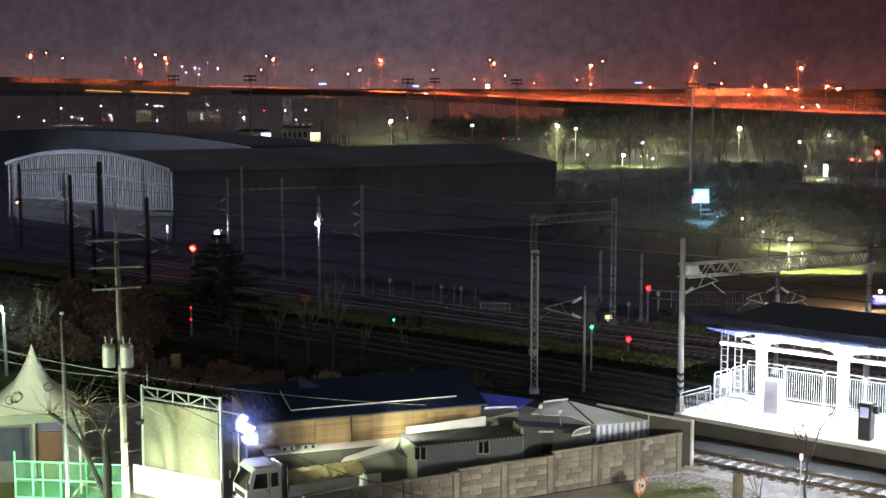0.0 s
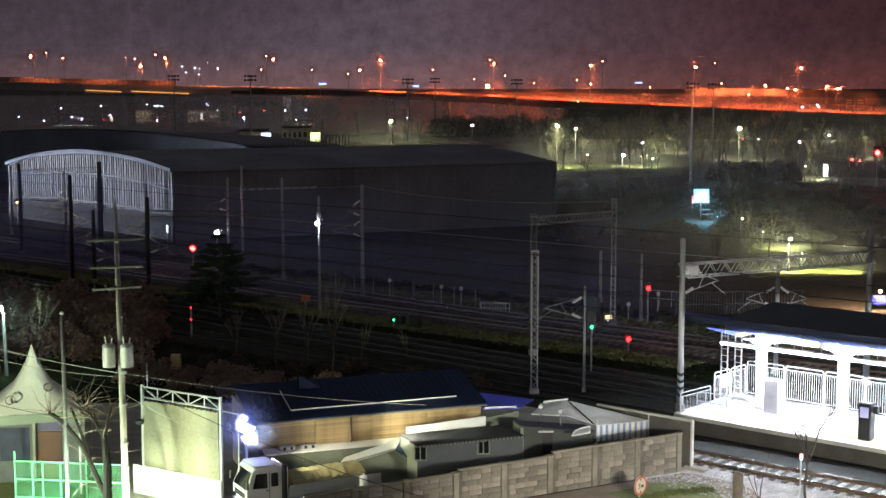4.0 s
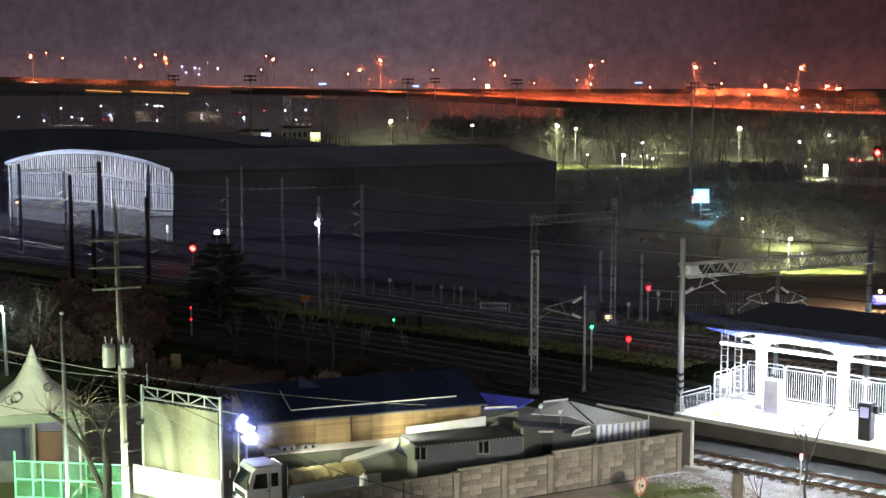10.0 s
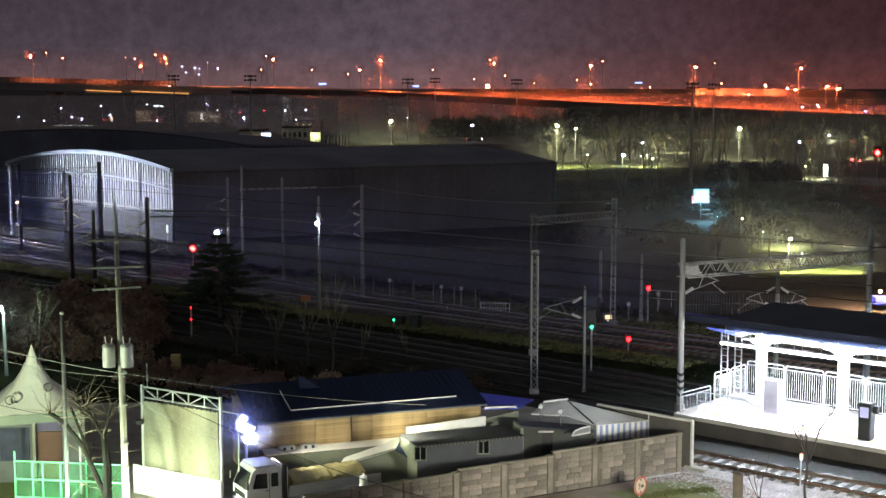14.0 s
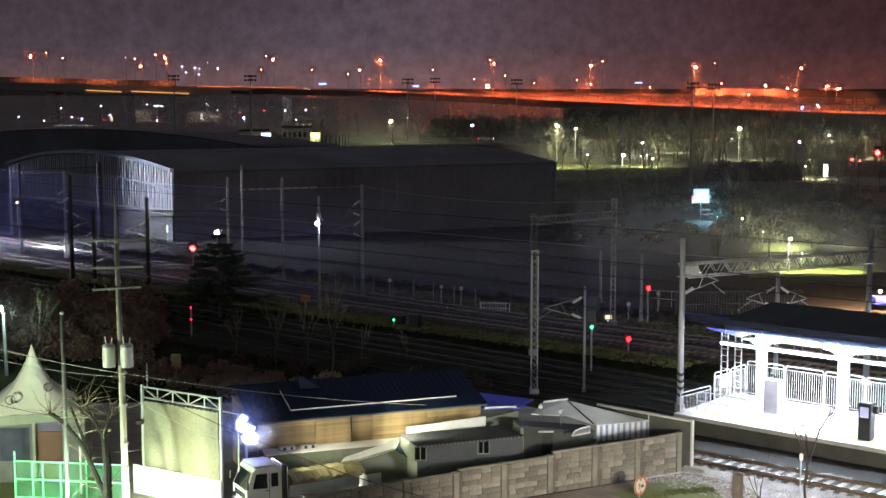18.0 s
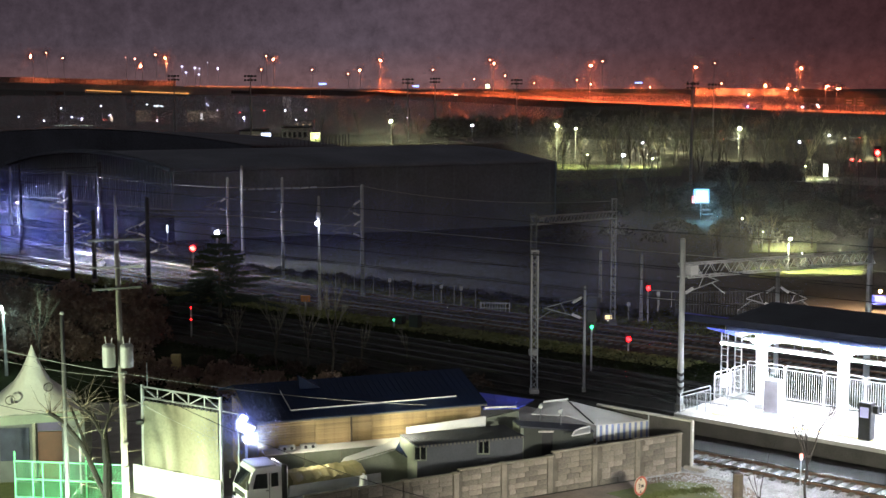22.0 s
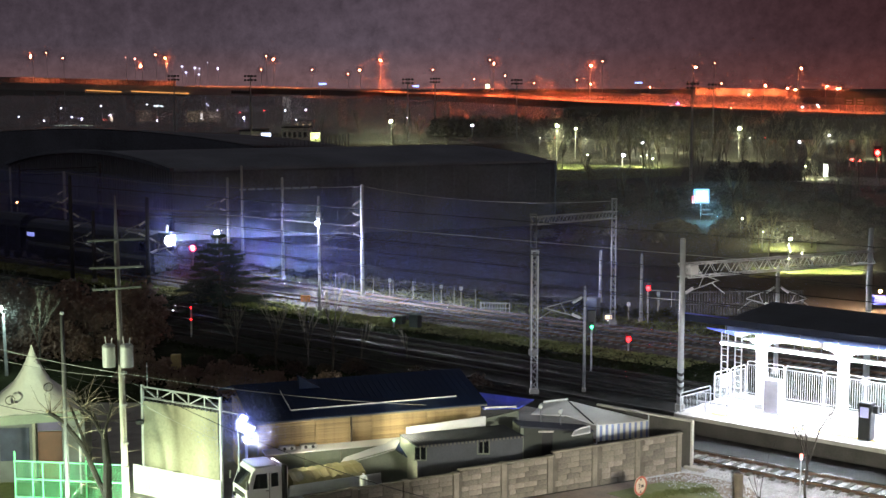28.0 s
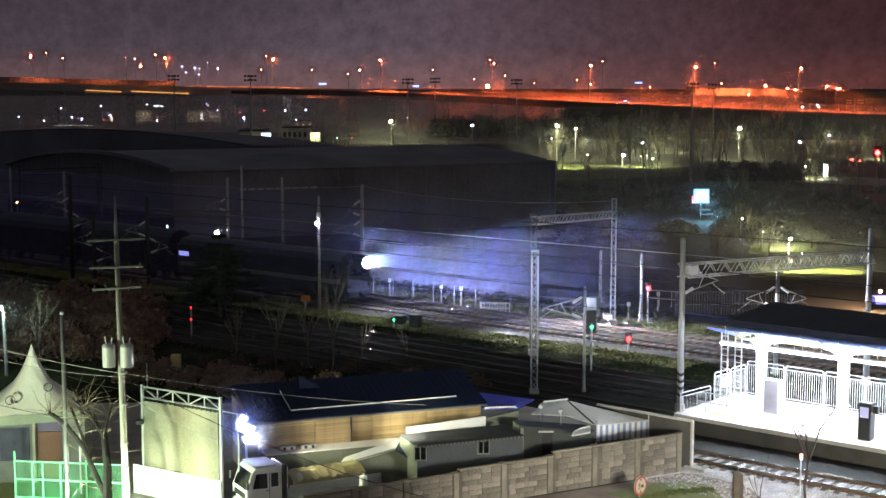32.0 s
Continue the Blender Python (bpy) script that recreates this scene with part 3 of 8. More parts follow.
# ---- elevated road ----
road = thing("elevated_road", (0, 0, 0), "long elevated road on concrete piers, lit orange", "bridge")
LINE = [(-377.18, 640, 19.26), (-215.47, 600, 17.76), (-180.66, 580, 17.08), (-108.69, 565, 15.32), (-40.6, 555, 13.4), (8.02, 560, 13.14), (55.37, 590, 12.64), (112.45, 620, 11.39), (161.92, 640, 10.16), (269.04, 700, 8.32)]
deck, rail_n, rail_f = Shape(), Shape(), Shape()
for p, q in zip(LINE, LINE[1:]):
    p, q = Vector(p), Vector(q)
    w, dz = Vector((0, 13, 0)), Vector((0, 0, 2.1))
    deck.add([p, q, q + w, p + w, p - dz, q - dz, q + w - dz, p + w - dz], [(0, 1, 2, 3), (7, 6, 5, 4), (4, 5, 1, 0), (6, 7, 3, 2), (5, 6, 2, 1), (7, 4, 0, 3)])
    up = Vector((0, 0, 0.9))
    rail_n.sheet([p, q], [p + up, q + up], -0.3)
    tall = 3.2 if q.x < -100 else 4.6 if p.x > 100 else 1.1
    rail_f.sheet([p + w, q + w], [p + w + up * tall, q + w + up * tall], 0.3)
part("deck", deck, DECK, road, "concrete road deck")
part("parapet", rail_n, DECK, road, "concrete parapet lit orange")
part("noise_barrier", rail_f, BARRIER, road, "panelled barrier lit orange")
for p in ((-191.85, 586, 16.84), (-159.38, 578, 16.86), (-127.04, 572, 16.87), (-105.17, 568, 16.88), (-85.08, 565, 16.89), (-62.3, 562, 16.89), (-39.76, 559, 16.9), (-20.99, 562, 16.89), (1.34, 564, 16.89)):
    part("pier", Shape().box((p[0], p[1] + 5, 6.6), (3.2, 4.0, 13.2), None, 0.4), DECK, road)
    part("pier_cap", Shape().box((p[0], p[1] + 5, 13.2), (4.5, 11.0, 1.4), None, 0.3), DECK, road)

low0, low1 = Vector((-143.17, 568, 13.96)), Vector((-99.22, 562, 13.12))
# glowing rods added in place of orange light along the lower deck
for q0, q1 in (((-142.44, 567, 14.64), (-128.04, 566, 13.98)), ((-124.2, 566, 14.2), (-100.33, 562, 13.34))):
    q0, q1 = Vector(q0), Vector(q1)
    for k in range(6):
        part("strip_light", Shape().rod(q0.lerp(q1, (k + 0.03) / 6), q0.lerp(q1, (k + 0.97) / 6), 0.22, n=6), LITEDGE, road, "glowing rod standing in for a lamp-lit edge")
for k in range(33):
    q = Vector(LINE[2]).lerp(Vector(LINE[3]), k / 32)
    part("barrier_post", Shape().box(q + Vector((0, 12.8, 1.5)), (0.22, 0.25, 3.1)), PARAPET, road)
part("lower_walkway", Shape().slab([low0, low1, low1 + Vector((0, 4, 0)), low0 + Vector((0, 4, 0))], 0.5).sheet([low0 + Vector((0, 4, 0)), low1 + Vector((0, 4, 0))], [low0 + Vector((0, 4, 1.3)), low1 + Vector((0, 4, 1.3))], 0.2), DECK, road, "orange-lit lower deck strip")

# ramp that leaves the bridge and comes down
ramp = thing("slip_road", (0, 0, 0), "orange-lit slip road coming down to the ground", "road")
RL = [(-106.0, 565.8, 15.1), (-70.0, 559.0, 14.6), (-48.8, 548, 14.11), (7.16, 500, 12.27), (40.4, 470, 10.76), (81.7, 450, 9.1), (111.46, 440, 7.91), (167.26, 430, 5.92), (460.0, 425.0, 0.4)]
rd, r1, r2 = Shape(), Shape(), Shape()
for p, q in zip(RL, RL[1:]):
    p, q = Vector(p), Vector(q)
    w, dz = Vector((3, 11, 0)), Vector((0, 0, 1.4))
    rd.add([p, q, q + w, p + w, p - dz, q - dz, q + w - dz, p + w - dz], [(0, 1, 2, 3), (7, 6, 5, 4), (4, 5, 1, 0), (6, 7, 3, 2), (5, 6, 2, 1), (7, 4, 0, 3)])
    up = Vector((0, 0, 0.9))
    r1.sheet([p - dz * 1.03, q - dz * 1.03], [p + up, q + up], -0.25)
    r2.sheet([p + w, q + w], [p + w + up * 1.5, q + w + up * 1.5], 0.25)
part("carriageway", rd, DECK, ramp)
part("guard_wall", r1, PARAPET, ramp, "dark outer parapet")
part("guard_wall", r2, DECK, ramp)
rw = Shape()
for p, q in zip(RL[4:], RL[5:]):
    p, q = Vector(p) + Vector((0, 2, -1.4)), Vector(q) + Vector((0, 2, -1.4))
    rw.sheet([Vector((p.x, p.y, 0)), Vector((q.x, q.y, 0))], [p, q], -0.5)
part("retaining_slope", rw, EARTH, ramp, "dark overgrown slope")

# ---- platform ----
PF = Vector((12.04, 70.86, 0.0))
TURN = math.degrees(math.atan2(U.y, U.x))


def plat(s, o, z=0.0):
    return PF + U * s + N * o + Vector((0, 0, z))


pform = thing("station_platform", (0, 0, 0), "raised concrete station platform, brightly lit", "platform")
MU = Matrix.Rotation(math.atan2(U.y, U.x), 3, "Z")
part("platform_body", Shape().slab([plat(-0.1, 0.25, 0.9), plat(40, 0.25, 0.9), plat(40, 6.3, 0.9), plat(-0.1, 6.3, 0.9)], 0.95), DARKCONCRETE, pform, "concrete platform side with shade in its colour")
part("platform_edge", Shape().slab([plat(-0.25, 0.0, 1.1), plat(40, 0.0, 1.1), plat(40, 0.9, 1.1), plat(-0.25, 0.9, 1.1)], 0.2), PALE, pform, "pale projecting edge slab")
part("platform_surface", Shape().slab([plat(-0.25, 0.9, 1.096), plat(40, 0.9, 1.096), plat(40, 6.5, 1.096), plat(-0.25, 6.5, 1.096)], 0.19), PALE, pform, "pale paving")
part("tactile_strip", Shape().slab([plat(1.2, 1.05, 1.104), plat(40, 1.05, 1.104), plat(40, 1.4, 1.104), plat(1.2, 1.4, 1.104)], 0.01), YELLOW, pform, "yellow tactile strip")

canopy = thing("platform_canopy", (0, 0, 0), "dark roofed platform canopy with a white lit underside", "canopy")
E0, E1 = 1.0, 7.6
ZE = 5.5
part("front_fascia", Shape().slab([plat(-0.75, E0, ZE + 0.62), plat(40, E0, ZE + 0.62), plat(40, E0 + 0.15, ZE + 0.62), plat(-0.75, E0 + 0.15, ZE + 0.62)], 0.34), NAVY, canopy, "dark blue roof edge")
# added translucent sheets that show the tubes' bloom below the fascia
BLOOMSHEET = bpy.data.materials.new("translucent_bloom_sheet")
BLOOMSHEET.use_nodes = True
vb = BLOOMSHEET.node_tree.nodes["Principled BSDF"]
vt = BLOOMSHEET.node_tree.nodes.new("ShaderNodeBsdfTranslucent")
vt.inputs["Color"].default_value = (0.30, 0.38, 0.72, 1)
BLOOMSHEET.node_tree.links.new(vt.outputs[0], BLOOMSHEET.node_tree.nodes["Material Output"].inputs["Surface"])
BLOOMSHEET.node_tree.nodes.remove(vb)
for k in range(19):
    part("bloom_panel", Shape().add([plat(2.1 + 2 * k, E0 + 0.03, ZE + 0.28), plat(4.06 + 2 * k, E0 + 0.03, ZE + 0.28), plat(4.06 + 2 * k, E0 + 0.03, ZE + 0.02), plat(2.1 + 2 * k, E0 + 0.03, ZE + 0.02)], [(0, 1, 2, 3)]), BLOOMSHEET, canopy, "translucent sheet added in place of the lights' bloom")
part("rear_fascia", Shape().slab([plat(2.1, E1, ZE + 0.45), plat(40, E1, ZE + 0.45), plat(40, E1 + 0.15, ZE + 0.45), plat(2.1, E1 + 0.15, ZE + 0.45)], 0.45), NAVY, canopy)
part("end_fascia", Shape().slab([plat(2.1, E0 + 0.15, ZE + 0.45), plat(2.25, E0 + 0.15, ZE + 0.45), plat(2.25, E1, ZE + 0.45), plat(2.1, E1, ZE + 0.45)], 0.45), NAVY, canopy)
part("soffit", Shape().slab([plat(2.25, E0 + 0.15, ZE + 0.12), plat(40, E0 + 0.15, ZE + 0.12), plat(40, E1, ZE + 0.12), plat(2.25, E1, ZE + 0.12)], 0.08), WHITEPAINT, canopy, "white underside")
ra, rb, rc, rd_ = plat(2.1, E0, ZE + 0.63), plat(40, E0, ZE + 0.63), plat(40, 4.3, ZE + 1.2), plat(2.9, 4.3, ZE + 1.2)
re_, rf = plat(40, E1 + 0.15, ZE + 0.47), plat(2.1, E1 + 0.15, ZE + 0.47)
part("roof", Shape().add([ra, rb, rc, rd_, re_, rf], [(0, 1, 2, 3), (3, 2, 4, 5), (0, 3, 5), (1, 4, 2)]), mat("weathered_canopy_roof", (0.085, 0.10, 0.13), 0.8, 0, 0.4, 0.5, 6, 0.15), canopy, "dark hipped sheet roof")
part("purlin", Shape().slab([plat(2.3, 5.1, 4.8), plat(40, 5.1, 4.8), plat(40, 5.3, 4.8), plat(2.3, 5.3, 4.8)], 0.26), WHITEPAINT, canopy, "white steel purlin")
part("long_beam", Shape().slab([plat(2.3, 3.76, 5.02), plat(40, 3.76, 5.02), plat(40, 4.04, 5.02), plat(2.3, 4.04, 5.02)], 0.3), WHITEPAINT, canopy, "white steel beam along the columns")
part("edge_beam", Shape().slab([plat(-0.75, E0 + 0.16, ZE + 0.6), plat(2.09, E0 + 0.16, ZE + 0.6), plat(2.09, E0 + 0.6, ZE + 0.6), plat(-0.75, E0 + 0.6, ZE + 0.6)], 0.35), BLUEPAINT, canopy, "blue painted roof beam")
part("blue_valance", Shape().sheet([Vector((14.27, 75.2, 4.77)), Vector((15.89, 75.0, 4.37))], [Vector((14.21, 75.2, 4.86)), Vector((15.82, 75.0, 4.65))], 0.04), BLUEPAINT, canopy, "bright blue valance")
# added slab, coloured near black in place of the shade below the platform
part("footing", Shape().slab([T4 + N * 1.35 - U * 3 + Vector((0, 0, 0.17)), T4 + N * 1.35 + U * 30 + Vector((0, 0, 0.17)), T4 + N * 3.2 + U * 30 + Vector((0, 0, 0.17)), T4 + N * 3.2 - U * 3 + Vector((0, 0, 0.17))], 0.2), mat("shade_black_slab", (0.016, 0.015, 0.013), 0.95, 0, 0.6, 0.9, 12, 0.5, spec=0.1), pform, "black slab in place of the shade beside the track")
for s in (2.6, 7.1, 11.6, 16.1, 20.6, 25.1):
    col = part("column", Shape().box(plat(s, 3.9, 1.1 + (ZE - 1.06) / 2), (0.48, 0.44, ZE - 1.06), MU, 0.06), WHITEPAINT, canopy)
    part("column_base", Shape().box(plat(s, 3.9, 1.25), (0.5, 0.5, 0.3), MU, 0.04), WHITEPAINT, canopy)
    part("crossbeam", Shape().box(plat(s, (E0 + E1) / 2, ZE - 0.12), (0.3, 6.2, 0.3), MU, 0.03), WHITEPAINT, canopy)
    for sg_ in (-1, 1):
        hn = Shape()
        ring = [(0.22, 4.05), (0.26, 4.3), (0.40, 4.5), (0.68, 4.62), (1.05, 4.66), (1.05, 4.72), (0.22, 4.72)]
        hn.v = [tuple(plat(s + sg_ * a, 3.9 + o, z)) for o in (-0.14, 0.14) for a, z in ring]
        hn.f = [tuple(range(7)), tuple(range(13, 6, -1))] + [(i, 7 + i, 7 + (i + 1) % 7, (i + 1) % 7) for i in range(7)]
        part("haunch", hn, WHITEPAINT, col, "curved white bracket")
for i in range(20):
    s = 1.45 + i * 1.45
    if s > 30:
        break
    lf = thing("fluorescent_light", plat(s, 3.0, 4.45), "hanging twin fluorescent light, switched on", "lamp", "platform lights", turn=TURN)
    part("housing", Shape().box((0, 0, 0.11), (1.4, 0.26, 0.08), None, 0.02), WHITEPAINT, lf)
    for y in (-0.08, 0.08):
        part("tube", Shape().rod((-0.68, y, 0.02), (0.68, y, 0.02), 0.055, n=8), TUBE, lf, "glowing white tube")
    part("rod", Shape().rod((-0.5, 0, 0.14), (-0.5, 0, 1.1), 0.015), GREYSTEEL, lf)
    part("rod", Shape().rod((0.5, 0, 0.14), (0.5, 0, 1.1), 0.015), GREYSTEEL, lf)


def paling_fence(p, q, h, label, mat_=WHITEPAINT, gap=0.125, name="metal_fence"):
    """Framed panels between pairs of posts; each frame is a bent tube with rounded top corners."""
    p, q = Vector(p), Vector(q)
    L = (q - p).length
    f = thing(name, p, label, "fence", "platform fences")
    R = Matrix.Rotation(math.atan2((q - p).y, (q - p).x), 4, "Z")
    f.matrix_world = Matrix.Translation(p) @ R
    n = max(1, round(L / 2.1))
    w = L / n
    k = 0.12
    tube = [(0.05, 0, 0), (0.05, 0, h - k), (0.05 + k * 0.3, 0, h - k * 0.3), (0.05 + k, 0, h), (w - 0.05 - k, 0, h), (w - 0.05 - k * 0.3, 0, h - k * 0.3), (w - 0.05, 0, h - k), (w - 0.05, 0, 0)]
    frame_ = Shape()
    for a_, b_ in zip(tube, tube[1:]):
        frame_.rod(a_, b_, 0.029, n=8)
    frame_ = frame_.mesh("panel_frame", mat_)
    bar = Shape().rod((0, 0, 0.14), (0, 0, h - 0.2), 0.012, n=5).mesh("baluster", mat_)
    rail = Shape().rod((0.05, 0, 0), (w - 0.05, 0, 0), 0.022, n=6).mesh("fence_rail", mat_)
    for i in range(n):
        part("panel_frame", frame_, mat_, f, "bent white tube frame").location = (w * i, 0, 0)
        for z in (0.14, h - 0.2):
            part("fence_rail", rail, mat_, f).location = (w * i, 0, z)
        m_ = int((w - 0.16) / gap)
        for j in range(m_):
            part("baluster", bar, mat_, f).location = (w * i + 0.05 + (w - 0.1) * (j + 1) / (m_ + 1), 0, 0)
    return f


paling_fence(plat(0.35, 3.0, 1.1), plat(0.5, 6.2, 1.1), 1.7, "white steel fence across the platform end")
paling_fence(plat(0.5, 6.25, 1.1), plat(14.0, 6.25, 1.1), 1.9, "tall white steel fence along the platform's back")
paling_fence(plat(0.0, 0.15, 1.1), plat(0.25, 2.9, 1.1), 1.05, "low grey railing at the platform end", GREYSTEEL)

# ---- overhead line masts ----


def solid_mast(p, h, label, r=0.16, arms=(), stripes=False, material=GALV):
    """A tapered steel tube mast; arms are (height, reach, heading in degrees)."""
    m = thing("catenary_mast", p, label, "mast", "catenary masts")
    part("base", Shape().rod((0, 0, 0), (0, 0, 0.35), r * 1.5, n=10), CONCRETE, m)
    part("pole", Shape().rod((0, 0, 0.3), (0, 0, h), r, r * 0.8, 12), material, m, smooth=True)
    part("cap", Shape().rod((0, 0, h), (0, 0, h + 0.08), r * 0.9, r * 0.5, 12), material, m)
    for z, reach, a in arms:
        d = Vector((math.cos(radians(a)), math.sin(radians(a)), 0))
        ar = part("cantilever", Shape().rod((0, 0, z), d * reach + Vector((0, 0, z + 0.5)), 0.035).rod((0, 0, z + 1.3), d * reach * 0.95 + Vector((0, 0, z + 0.55)), 0.03)
                  .rod(d * reach * 0.45 + Vector((0, 0, z + 0.2)), d * reach * 0.6 + Vector((0, 0, z + 0.85)), 0.025).rod(d * reach * 0.8 + Vector((0, 0, z + 0.42)), d * (reach + 0.5) + Vector((0, 0, z - 0.25)), 0.025), GALV, m)
        part("insulator", Shape().rod(d * 0.25 + Vector((0, 0, z + 0.03)), d * 0.75 + Vector((0, 0, z + 0.23)), 0.09, n=8), WHITEPAINT, ar)
        part("insulator", Shape().rod(d * 0.2 + Vector((0, 0, z + 1.25)), d * 0.7 + Vector((0, 0, z + 0.9)), 0.08, n=8), WHITEPAINT, ar)
    if stripes:
        for k in range(4):
            z = 0.9 + k * 0.36
            s = Shape()
            n = 12
            for i in range(n):
                a0, a1 = 6.28319 * i / n, 6.28319 * (i + 1) / n
                rr = r * 1.03
                lift = 0.16
                s.quad((rr * math.cos(a0), rr * math.sin(a0), z + lift * math.sin(a0)), (rr * math.cos(a1), rr * math.sin(a1), z + lift * math.sin(a1)),
                       (rr * math.cos(a1), rr * math.sin(a1), z + 0.17 + lift * math.sin(a1)), (rr * math.cos(a0), rr * math.sin(a0), z + 0.17 + lift * math.sin(a0)))
            part("stripe", s, BLACK, m, "black warning stripe")
    return m


def lattice(bm, p, q, w, n, r=0.03, brace=0.022, up=Vector((0, 0, 1))):
    """Four chords from p to q with zigzag braces on all sides."""
    p, q = Vector(p), Vector(q)
    d = (q - p).normalized()
    a = d.cross(up)
    a = a.normalized() if a.length > 0.1 else Vector((1, 0, 0))
    b = d.cross(a).normalized()
    cs = [(a + b) * w / 2, (a - b) * w / 2, (-a - b) * w / 2, (b - a) * w / 2]
    for c in cs:
        bm.rod(p + c, q + c, r, n=4)
    for k in range(n):
        u, v = p.lerp(q, k / n), p.lerp(q, (k + 1) / n)
        for i in range(4):
            c0, c1 = cs[i], cs[(i + 1) % 4]
            if k % 2:
                c0, c1 = c1, c0
            bm.rod(u + c0, v + c1, brace, n=4, cap=False)
    return bm


def lattice_mast(p, h, label, w=0.36, turn=30, material=GALV):
    m = thing("lattice_mast", p, label, "mast", "catenary masts", turn=turn)
    part("base", Shape().box((0, 0, 0.15), (0.55, 0.55, 0.5), None, 0.05), CONCRETE, m)
    s = Shape()
    lattice(s, (0, 0, 0.4), (0, 0, h), w, round(h / 0.42), 0.036, 0.02, Vector((0, 1, 0)))
    part("lattice", s, material, m)
    part("cap", Shape().box((0, 0, h), (w + 0.1, w + 0.1, 0.08), None, 0.02), material, m)
    return m


def portal_beam(p, q, h, label, steel=PALEGALV):
    t = thing("portal_beam", p, label, "gantry beam", "gantry beams")
    p, q = Vector(p), Vector(q)
    s = Shape()
    lattice(s, (0, 0, 0), q - p, h, max(6, round((q - p).length / 0.62)), 0.045, 0.027)
    part("truss", s, steel, t)
    return t


solid_mast((12.25, 71.61, 1.1), 8.9, "tall round steel mast with black warning stripes at the platform end", 0.17, ((6.1, 2.6, 35),), True)
solid_mast((25.3, 83.0, 0), 9.35, "tall round steel mast behind the platform", 0.19)
portal_beam((12.3, 71.75, 8.38), (25.3, 83.0, 7.7), 0.68, "grey lattice gantry beam across the tracks")
jb = thing("junction_box", (12.75, 71.95, 8.1), "white box at the end of the gantry beam", "junction box", turn=40)
part("body", Shape().box((0, 0, 0.3), (0.62, 0.5, 0.5), None, 0.03), WHITEPAINT, jb)
part("lid", Shape().box((0, 0, 0.58), (0.68, 0.56, 0.06), None, 0.02), GREYSTEEL, jb)
solid_mast((20.59, 86, 0.0), 6.7, "round steel mast with twin pantograph-shaped arms", 0.15, ((4.2, 1.9, 8), (4.2, 1.9, 172)))
lattice_mast((5.26, 80.09, 0.0), 8.4, "slender white lattice mast", 0.36, 0)
pA, pB = Vector((5.95, 92.2, 0)), Vector((12.65, 103.99, 0.0))
lattice_mast(pA, 9.35, "grey lattice mast carrying a gantry beam", 0.36, 0, FENCEGREY)
lattice_mast(pB, 9.4, "tall lattice mast beside the main line", 0.32, 0)
portal_beam(pA + Vector((0, 0, 8.93)), pB + Vector((0, 0, 8.25)), 0.5, "grey lattice gantry beam over the tracks", GALV)
solid_mast((8.18, 80.53, 0.0), 6.25, "thin steel post with a cantilever arm", 0.09, ((4.4, 2.4, 160),))
solid_mast((12.92, 114.87, 0.0), 4.2, "short steel post beside the main line", 0.14)
solid_mast((14.93, 105.24, 0.0), 5.1, "steel post with a diagonal stay", 0.13)
solid_mast((-6.69, 116.39, 0.0), 9.5, "tall pale steel mast beside the main line", 0.17, ((5.3, 2.6, 200), (7.0, 1.2, 200)))
lm = solid_mast((-9.76, 110.54, 0.0), 9.0, "slim steel mast carrying a bright lamp", 0.12)
part("lamp_arm", Shape().rod((0, 0, 6.9), (-0.35, -0.4, 7.0), 0.04), GALV, lm)
part("lamp_head", Shape().ball((-0.1, -0.35, 6.98), 0.16), LED, lm, "glowing white lamp")
part("junction_box", Shape().box((0.0, -0.2, 7.6), (0.34, 0.25, 0.5), None, 0.03), GALV, lm)
solid_mast((-38.82, 144.59, 0.0), 8.8, "tall steel mast on the curve", 0.17, ((5.6, 2.4, 190),))
solid_mast((-50.97, 166.25, 0.0), 7.9, "steel mast on the curve", 0.15)
for p, h in (((-33.44, 126.41, 0.0), 9.6), ((-31.45, 126.41, 0.0), 6.5), ((-24.8, 117.95, 0.0), 8.3)):
    solid_mast(p, h, "dark steel mast beside the yard tracks", 0.19, ((h - 3.2, 1.9, 175), (h - 4.6, 1.7, 5)), False, DARKMAST)
portal_beam((-44.61, 149, 8.47), (-36.01, 149, 8.82), 0.55, "dark lattice beam in front of the shed", DARKMAST)
solid_mast((-36.06, 148, 0.0), 9.6, "dark steel mast in front of the shed", 0.3, (), False, DARKMAST)
solid_mast((-44.44, 148, 0.0), 9.36, "dark steel mast in front of the shed", 0.18, (), False, DARKMAST)
portal_beam(Vector((-24.8, 117.95, 0.0)) + Vector((0, 0, 7.0)), Vector((-11.52, 128, 6.0)), 0.5, "dark lattice gantry beam over the yard", FENCEGREY)
solid_mast((-21.14, 138.27, 0.0), 8.6, "lattice mast behind the pine", 0.15, ((5.4, 2.2, 200),))
solid_mast((-20.7, 145.07, 0.0), 9.4, "steel mast near the shed", 0.14)
solid_mast((-14.6, 128, 0), 9.3, "steel mast carrying the gantry beam", 0.15)


def wire(name, p, q, sag, r, material, label, n=14):
    p, q = Vector(p), Vector(q)
    pts = [p.lerp(q, i / n) - Vector((0, 0, sag * 4 * (i / n) * (1 - i / n))) for i in range(n + 1)]
    return whole(name, Shape().line(pts, r), material, label, "cable", "overhead wires")


